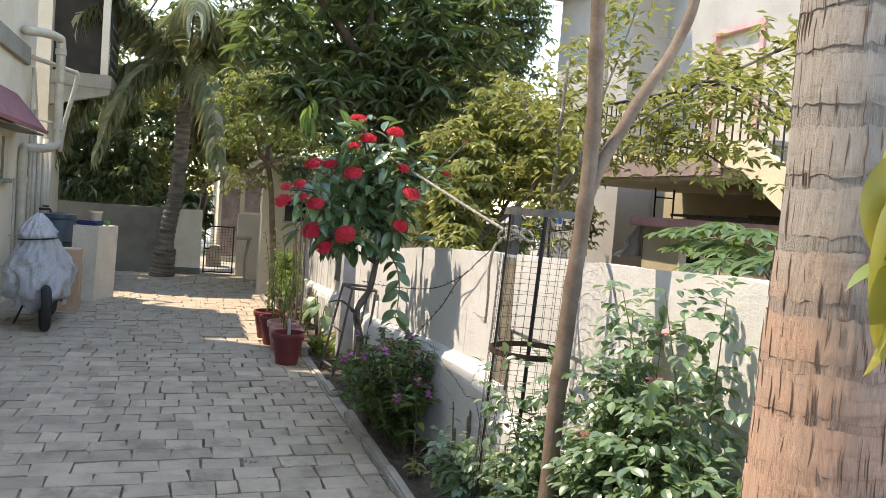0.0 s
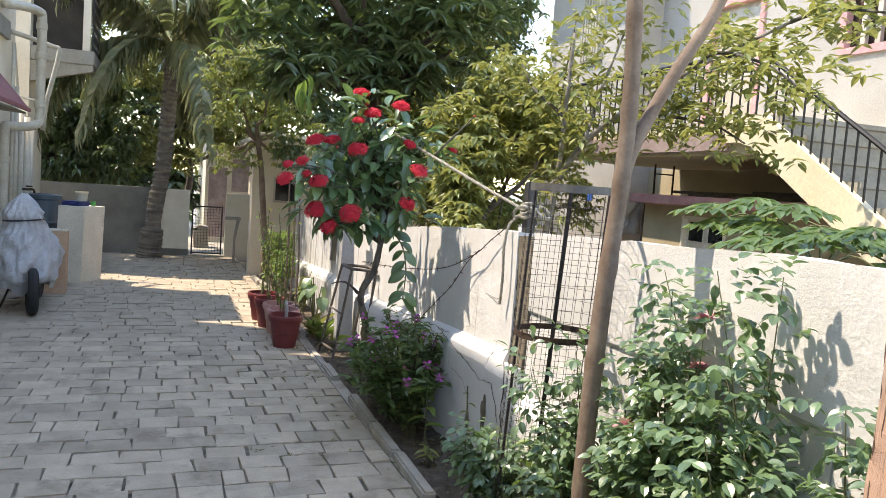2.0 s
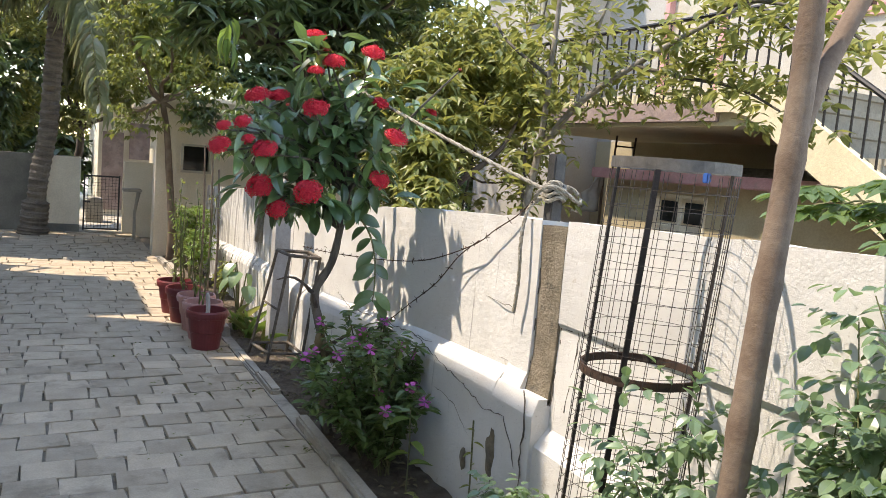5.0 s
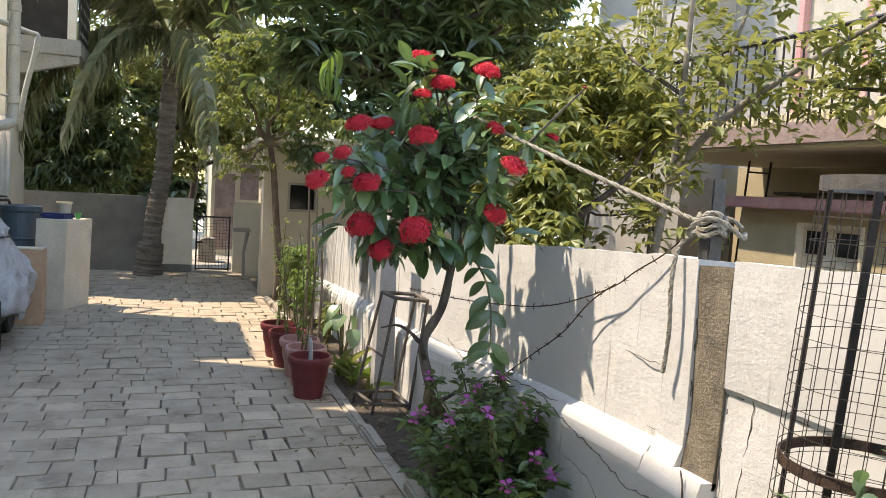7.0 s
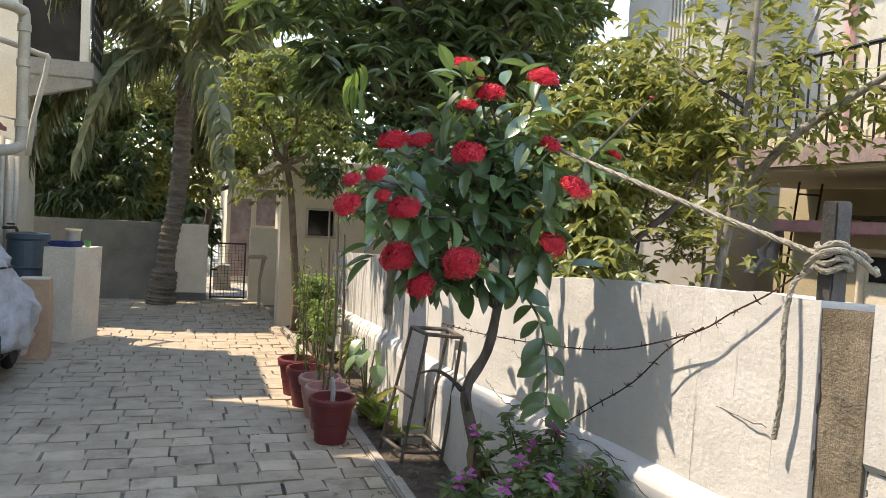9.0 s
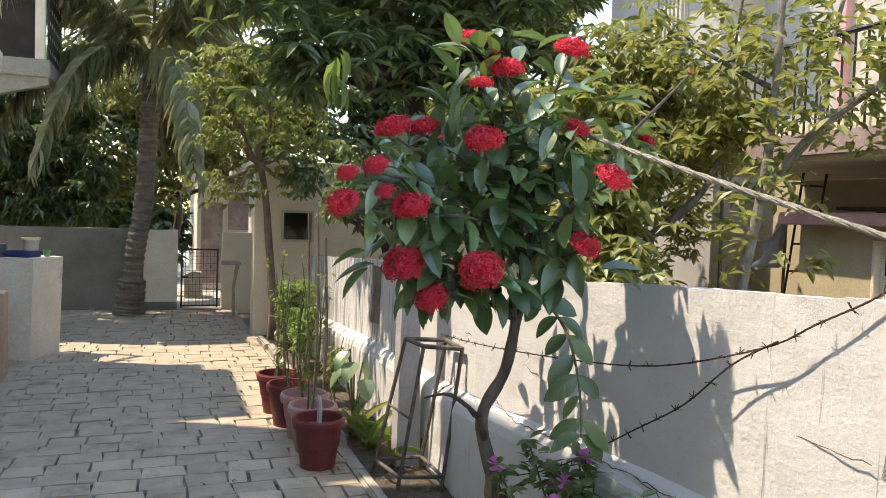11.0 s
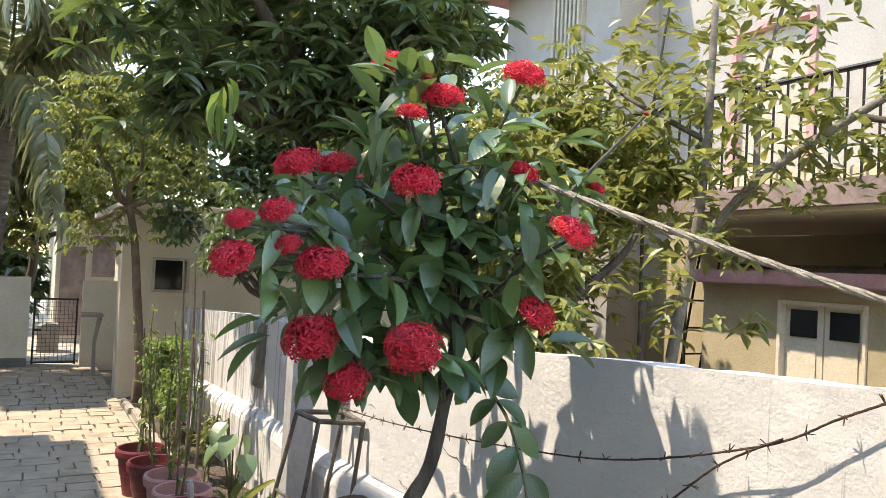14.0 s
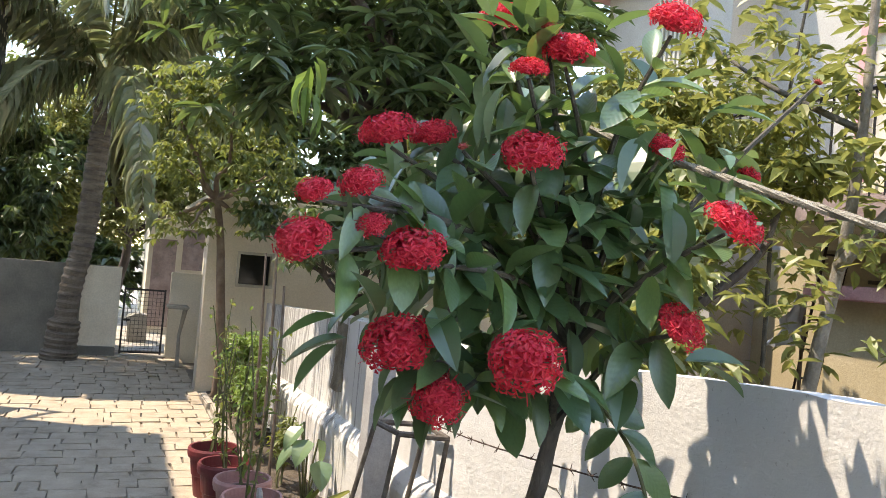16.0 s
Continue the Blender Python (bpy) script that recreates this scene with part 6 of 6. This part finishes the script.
part("loop", twisted(loop, 0.008, 3), M_ROPE, rope)


def barbed(pts, name="barbed_wire"):
    w = thing(name, "rusty barbed wire hanging slack along the wall", "barbed wire", (0, 0, 0), "barbed wire strands")
    pts = [(min(x + 0.045, 1.678), y, z) for x, y, z in pts]
    ln = curve_pts(pts, 14)
    part("strand", twisted(pts, 0.0027, 14), M_RUST, w)
    bm, r = bmesh.new(), random.Random(int(pts[1][1] * 50))
    run = 0.0
    for a, b in zip(ln, ln[1:]):
        run += (b - a).length
        if run > 0.085:
            run = 0
            for _ in range(4):
                d = rand_dir(r) * 0.02
                tube([b - d * 0.2, b + d], [0.0022, 0.001], 4, bm)
    tagged(part("barb", bm, M_RUST, w), kind="stuff")


barbed([(1.72, 4.36, 1.40), (1.64, 4.47, 1.33), (1.62, 4.60, 1.26), (1.61, 4.78, 1.165), (1.60, 5.23, 1.03), (1.57, 5.75, 0.955), (1.5, 6.4, 0.90), (1.50, 7.0, 0.86)])
barbed([(1.61, 4.72, 1.195), (1.60, 4.88, 1.10), (1.59, 5.07, 0.94), (1.58, 5.32, 0.79), (1.565, 5.6, 0.62), (1.55, 5.82, 0.50), (1.5, 6.0, 0.42)])

# ---- covered scooter ----
M_TYRE = plain("black rubber", (0.018, 0.018, 0.018), 0.8)
M_CLOTH = surface("silver-grey waterproof cloth", (0.42, 0.42, 0.43), (0.54, 0.54, 0.55), 5.0, 0.5, 0.6, 26.0, depth=0.03)
sc = thing("scooter", "parked scooter under a tied silver-grey cloth cover", "scooter", (0, 0, 0))
levels = [(0.26, 0.27, 0.42, 0.0), (0.34, 0.31, 0.52, 0.0), (0.48, 0.325, 0.54, 0.0), (0.62, 0.31, 0.5, 0.0), (0.74, 0.26, 0.44, -0.04), (0.84, 0.215, 0.30, -0.12), (0.90, 0.18, 0.2, -0.2), (0.95, 0.175, 0.17, -0.24), (1.00, 0.17, 0.15, -0.25), (1.07, 0.13, 0.11, -0.26), (1.13, 0.08, 0.07, -0.26), (1.18, 0.025, 0.025, -0.26)]
verts, faces, NS = [], [], 96
fine = []
for (a, b) in zip(levels, levels[1:]):
    for k in range(4):
        fine.append(tuple(u + (v - u) * k / 4 for u, v in zip(a, b)))
fine.append(levels[-1])
for z, rx, ry, oy in fine:
    for k in range(NS):
        a = k * math.tau / NS
        fold = 1 + 0.16 * noise.noise((math.cos(a) * 2.5, math.sin(a) * 2.5, z * 4)) + 0.10 * (0.5 - abs(math.sin(a * 4.5 + z * 5 + 4 * noise.noise((math.cos(a) * 2, z * 5, 5))))) + 0.2 * (0.25 - abs(noise.noise((math.cos(a) * 4 + z, math.sin(a) * 4, z * 6)))) + 0.05 * noise.noise((math.cos(a) * 9, math.sin(a) * 9, z * 16))
        verts.append((-1.37 + rx * fold * math.cos(a) + 0.03 * (z - 0.6), 9.45 + oy + ry * fold * math.sin(a), z + 0.012 * noise.noise((a * 3, z * 5, 8)) - (0.06 * math.sin(a * 3) + 0.03 * math.sin(a * 8) if z < 0.3 else 0)))
for i in range(len(fine) - 1):
    for k in range(NS):
        faces.append((i * NS + k, i * NS + (k + 1) % NS, (i + 1) * NS + (k + 1) % NS, (i + 1) * NS + k))
faces.append(tuple((len(fine) - 1) * NS + k for k in range(NS)))
mesh_part("cover", verts, faces, M_CLOTH, sc, smooth=True)
part("strap", tube([(-1.36 + 0.185 * math.cos(k * math.tau / 30), 9.23 + 0.215 * math.sin(k * math.tau / 30), 0.92 + 0.015 * math.cos(k * math.tau / 30)) for k in range(31)], 0.008, 6), M_BLACKIRON, sc, "dark tie cord")
for (x, y, turn) in ((-1.235, 8.98, 12), (-1.33, 9.98, 0)):
    wh = part("wheel", lathe([(0.06, -0.03), (0.07, -0.035), (0.075, 0.0), (0.07, 0.035), (0.06, 0.03)], 20), M_POST, sc)
    wh.matrix_basis = pose(x, y, 0.235, 0, 90, turn)
    tyre = part("tyre", lathe([(0.155, -0.035), (0.2, -0.048), (0.228, -0.03), (0.237, 0.0), (0.228, 0.03), (0.2, 0.048), (0.155, 0.035), (0.075, 0.012), (0.075, -0.012), (0.155, -0.035)], 30), M_TYRE, wh)
part("fork", tube([(-1.26, 9.03, 0.2), (-1.3, 9.13, 0.5)], 0.025, 8), M_BLACKIRON, sc)
part("floorboard", box(-1.5, -1.22, 9.2, 9.95, 0.2, 0.3, 0.03), M_BLACKIRON, sc)
part("stand", tube([(-1.5, 9.5, 0.25), (-1.56, 9.4, 0.06), (-1.58, 9.32, 0.0)], 0.012, 6), M_BLACKIRON, sc)
part("exhaust", lathe([(0.02, 0), (0.05, 0.01), (0.05, 0.3), (0.02, 0.32)], 14), M_POST, sc).matrix_basis = pose(-1.17, 9.62, 0.25, -80, 0, 0)

# ---- small things by the house wall ----
cond = thing("wall_conduit", "thin painted conduit running down the house wall", "pipe", (HX + 0.012, 9.75, 0))
part("pipe", tube([(0, 0, 0.14), (0, -0.01, 0.7), (0, 0, 1.30)], 0.011, 7), M_CREAM, cond, smooth=True)
part("clip", box(-0.012, 0.014, -0.02, 0.02, 0.72, 0.735), M_CREAM, cond)
rag = Vector((-1.64, 8.12, 0.0))
verts, faces = [], []
for i in range(9):
    for k in range(6):
        u, t = i / 8 - 0.5, k / 5 - 0.5
        edge = 1 if 0 < i < 8 and 0 < k < 5 else 0
        verts.append((rag.x + 0.34 * u + 0.02 * noise.noise((u * 4, t * 4, 1)), rag.y + 0.14 * t + 0.03 * noise.noise((u * 3, t * 3, 6)), 0.006 + edge * (0.03 + 0.03 * noise.noise((u * 9, t * 9, 2)))))
for i in range(8):
    for k in range(5):
        a = i * 6 + k
        faces.append((a, a + 6, a + 7, a + 1))
tagged(mesh_part("rag", verts, faces, surface("indigo cotton", (0.04, 0.035, 0.12), (0.07, 0.06, 0.19), 12.0, 0.9, 0.5, 90.0), smooth=True), "crumpled indigo rag lying on the pavers", "rag")
stick = tagged(part("stick", tube([(-1.78, 8.35, 0.012), (-1.77, 8.8, 0.014), (-1.74, 9.25, 0.012)], 0.012, 7), M_PVC), "pale stick lying along the house plinth", "stick")

# ---- plinth block, drum and the things on them ----
bl = tagged(part("cement_block", prism([(-1.31, 11.28), (-1.0, 11.15), (-0.80, 11.60), (-1.1, 11.73)], "y", 0, 1), surface("flaking cream block", (0.66, 0.58, 0.46), (0.76, 0.68, 0.56), 3.0, 0.85, 0.4, 40.0, dirt=(0.20, 0.17, 0.14), dirt_amount=0.63)), "cream painted cement block with paint flaking at the foot", "cement block")
for v in bl.data.vertices:
    x, t, yy = v.co
    v.co = (x + (0.015 if t > 0.5 else -0.01), yy, -0.02 + 0.985 * t)
drum = thing("plastic_drum", "tall blue-grey plastic water drum beside the block", "drum", (-1.52, 11.75, 0))
M_DRUM = plain("blue-grey plastic", (0.045, 0.075, 0.10), 0.45)
part("body", lathe([(0.19, -0.01), (0.205, 0.03), (0.21, 0.3), (0.218, 0.32), (0.21, 0.34), (0.21, 0.7), (0.218, 0.72), (0.21, 0.74), (0.2, 1.0), (0.215, 1.02), (0.215, 1.05), (0.19, 1.05)], 32), M_DRUM, drum)
part("lid", lathe([(0.21, 1.045), (0.21, 1.07), (0.1, 1.085), (0.001, 1.085)], 32), M_DRUM, drum)
bx = thing("cardboard_box", "pale orange box standing behind the scooter", "box", (-1.22, 10.45, 0))
part("body", box(-0.13, 0.13, -0.11, 0.11, 0.0, 0.72, 0.006), surface("pale orange card", (0.50, 0.30, 0.18), (0.58, 0.38, 0.25), 4, 0.8, 0.2, 50), bx)
part("flap", box(-0.125, 0.125, -0.10, 0.10, 0.722, 0.735, 0.003), M_CREAM, bx)
tray = tagged(part("blue_tray", box(-0.15, 0.12, -0.12, 0.12, 0.0, 0.06, 0.018), plain("deep blue plastic", (0.02, 0.035, 0.14), 0.4)), "deep blue plastic tray on the cement block", "tray")
tray.matrix_basis = pose(-1.1, 11.42, 0.966, 0, 0, -25)
bk = thing("paint_tub", "small yellowed plastic tub with a white rim", "tub", (-1.05, 11.45, 1.027))
part("body", lathe([(0.065, 0), (0.075, 0.11), (0.07, 0.11), (0.06, 0.01)], 20), M_PVC, bk)
part("rim", lathe([(0.076, 0.1), (0.083, 0.105), (0.083, 0.122), (0.07, 0.122)], 20), M_YELLOW, bk)
cup = tagged(part("green_cup", lathe([(0.025, 0), (0.035, 0.06), (0.03, 0.06), (0.02, 0.01)], 14), plain("green plastic", (0.06, 0.35, 0.08), 0.4)), "small green plastic cup on the cement block", "cup")
cup.location = (-0.92, 11.52, 0.966)
tap = thing("tap", "brass garden tap on a wall pipe", "tap", (-1.72, 11.85, 1.12))
part("spout", tube(curve_pts([(-0.1, 0, 0), (0, 0, 0), (0.06, -0.01, 0), (0.08, -0.01, -0.06)], 4), 0.016, 8), M_RUST, tap)
part("handle", box(-0.03, 0.05, -0.012, 0.012, 0.03, 0.05, 0.004), M_RUST, tap)

# ---- yard behind the wall ----
bag = thing("plastic_sheet", "crumpled white plastic sheet hung on a stick behind the wall", "plastic sheet", (0, 0, 0))
part("stick", tube([(5.36, 8.52, -0.1), (5.35, 8.52, 1.0), (5.33, 8.5, 1.62)], 0.016, 6), M_GREYBARK, bag)
verts, faces = [], []
for i in range(13):
    for k in range(11):
        u, t = k / 10, i / 12
        wdt = 0.035 + 0.14 * t
        verts.append((5.30 - 2.3 * u * wdt * (1 + 0.25 * noise.noise((1, t * 5, 7))), 8.46 + 0.035 * noise.noise((u * 5, t * 2, 2)) + 0.025 * math.sin(u * 11 + t * 2), 1.57 - 0.42 * t - 0.03 * u + 0.02 * noise.noise((u * 6, t * 3, 4))))
for i in range(12):
    for k in range(10):
        a = i * 11 + k
        faces.append((a, a + 1, a + 12, a + 11))
M_SHEET = foliage("thin cloudy plastic", [(0.60, 0.60, 0.60), (0.68, 0.68, 0.68)], 0.25, 0.4, (0.5, 0.5, 0.5))
sh = mesh_part("sheet", verts, faces, M_SHEET, bag, smooth=True)
md = sh.modifiers.new("thickness", "SOLIDIFY")
md.thickness = 0.003
lad = thing("ladder", "dark iron ladder leaning under the landing", "ladder", (0, 0, 0))
for dx in (0.0, 0.26):
    part("rail", tube([(6.1 + dx, 9.4, -0.1), (5.3 + dx, 8.3, 1.97)], 0.012, 6), M_RUST, lad)
for k in range(8):
    f = (k + 0.6) / 8
    part("rung", tube([(6.1 - 0.8 * f, 9.4 - 1.1 * f, -0.1 + 2.07 * f), (6.36 - 0.8 * f, 9.4 - 1.1 * f, -0.1 + 2.07 * f)], 0.009, 6), M_RUST, lad)
for i, (y0, y1, zz) in enumerate(((5.2, 7.4, 0.0), (5.5, 7.9, 0.03), (5.0, 6.8, 0.06))):
    pk = tagged(part("plank", box(5.1 + i * 0.15, 5.3 + i * 0.15, y0, y1, 1.622 + zz, 1.65 + zz, 0.004), M_OLDWOOD), "old plank lying on the pink slab", "plank", "planks on the slab")

# ---- weeds and litter on the lane ----
wd = Leaves()
r_v = random.Random(6)
for k in range(420):
    x, y = r_v.uniform(0.35, 1.2), r_v.uniform(2.2, 8.0)
    if r_v.random() > 0.25 + 0.75 * (x - 0.35) / 0.85 or noise.noise((x * 3, y * 3, 0)) < 0.05:
        continue
    for _ in range(r_v.randint(3, 8)):
        a = r_v.random() * math.tau
        wd.add(LEAF_CHEAP, (x + r_v.uniform(-0.03, 0.03), y + r_v.uniform(-0.015, 0.015), -0.005), (math.cos(a), math.sin(a), r_v.uniform(0.15, 0.9)), r_v.uniform(0.015, 0.045), 0.007)
M_WEED = foliage("joint weed", [(0.09, 0.10, 0.035), (0.15, 0.15, 0.05), (0.20, 0.17, 0.08)], 0.7, 0.3)
tagged(wd.done("joint_weeds", M_WEED), "sparse weeds growing in the paver joints", "weeds", kind="stuff")
lit = Leaves()
for k in range(260):
    x, y = r_v.uniform(1.29, 1.56), r_v.uniform(2.0, 8.0)
    lit.add(LEAF_CHEAP, (x, y, 0.022 + 0.03 * noise.noise((x * 6, y * 6, 0))), (r_v.uniform(-1, 1), r_v.uniform(-1, 1), 0.1), r_v.uniform(0.02, 0.06), r_v.uniform(0.01, 0.025), r_v.uniform(-1, 1))
M_LITTER = foliage("dry leaf", [(0.16, 0.12, 0.08), (0.24, 0.19, 0.13), (0.12, 0.09, 0.06)], 0.8, 0.1)
tagged(lit.done("leaf_litter", M_LITTER), "dry leaves and crumbs on the soil", "litter", kind="stuff")

# ---- pavers, last ----
r_b = random.Random(2)
PAVERS = []
for s in range(6):
    b = box(-0.5, 0.5, -0.5, 0.5, -0.5, 0.5)
    bmesh.ops.bevel(b, geom=[e for e in b.edges if e.verts[0].co.z > 0 and e.verts[1].co.z > 0], offset=0.035, segments=1, affect="EDGES")
    for v in b.verts:
        if v.co.z > 0:
            v.co += Vector((r_b.uniform(-0.045, 0.045), r_b.uniform(-0.045, 0.045), r_b.uniform(-0.04, 0.04)))
    me = bpy.data.meshes.new("paver")
    b.to_mesh(me)
    b.free()
    me.materials.append(M_PAVER)
    PAVERS.append(me)
near_pavers, rest_v, rest_f = 0, [], []
row, y, skirt = 0, 2.0, False
while y < 14.85:
    depth = 0.185 + r_b.uniform(-0.012, 0.012)
    if skirt and y + depth > 1.88:
        depth = 2.0 - y
    x = 1.185
    first = True
    while x > -1.9:
        wdt = 0.225 + r_b.uniform(-0.02, 0.02)
        if first:
            wdt *= 0.5 if row % 2 else 1.0
            first = False
        if r_b.random() < 0.08:
            wdt *= 0.5
        x0 = max(x - wdt, -1.9)
        gap = max(0.003, 0.008 + 0.009 * noise.noise((x * 1.3, y * 1.3, 5)) + 0.005 * x + r_b.uniform(-0.003, 0.006))
        m = pose((x + x0) / 2, y + depth / 2 + r_b.uniform(-0.004, 0.004), -0.025 + r_b.uniform(-0.004, 0.004), r_b.uniform(-0.9, 0.9), r_b.uniform(-0.9, 0.9), r_b.uniform(-1.6, 1.6)) @ Matrix.Diagonal((max(0.02, x - x0 - gap * r_b.uniform(0.5, 1.15)), depth - gap * r_b.uniform(0.45, 1.0), 0.06, 1))
        me = r_b.choice(PAVERS)
        if math.hypot((x + x0) / 2 - 1.05, y + depth / 2 - 1.38) < 0.3:
            x = x0
            continue
        if 3.4 < y < 9.6 and near_pavers < 300 and x > -1.4:
            o = new("paver", me)
            o.parent = lane
            o.matrix_basis = m
            near_pavers += 1
        else:
            k = len(rest_v)
            rest_v += [tuple(m @ v.co) for v in me.vertices]
            rest_f += [tuple(k + q for q in p.vertices) for p in me.polygons]
        x = x0
    y += depth
    row += 1
    if y >= 14.85 and not skirt:
        y, skirt = -3.05, True
    if skirt and y > 1.99:
        break
tagged(mesh_part("paver_field", rest_v, rest_f, M_PAVER, lane), kind="stuff")
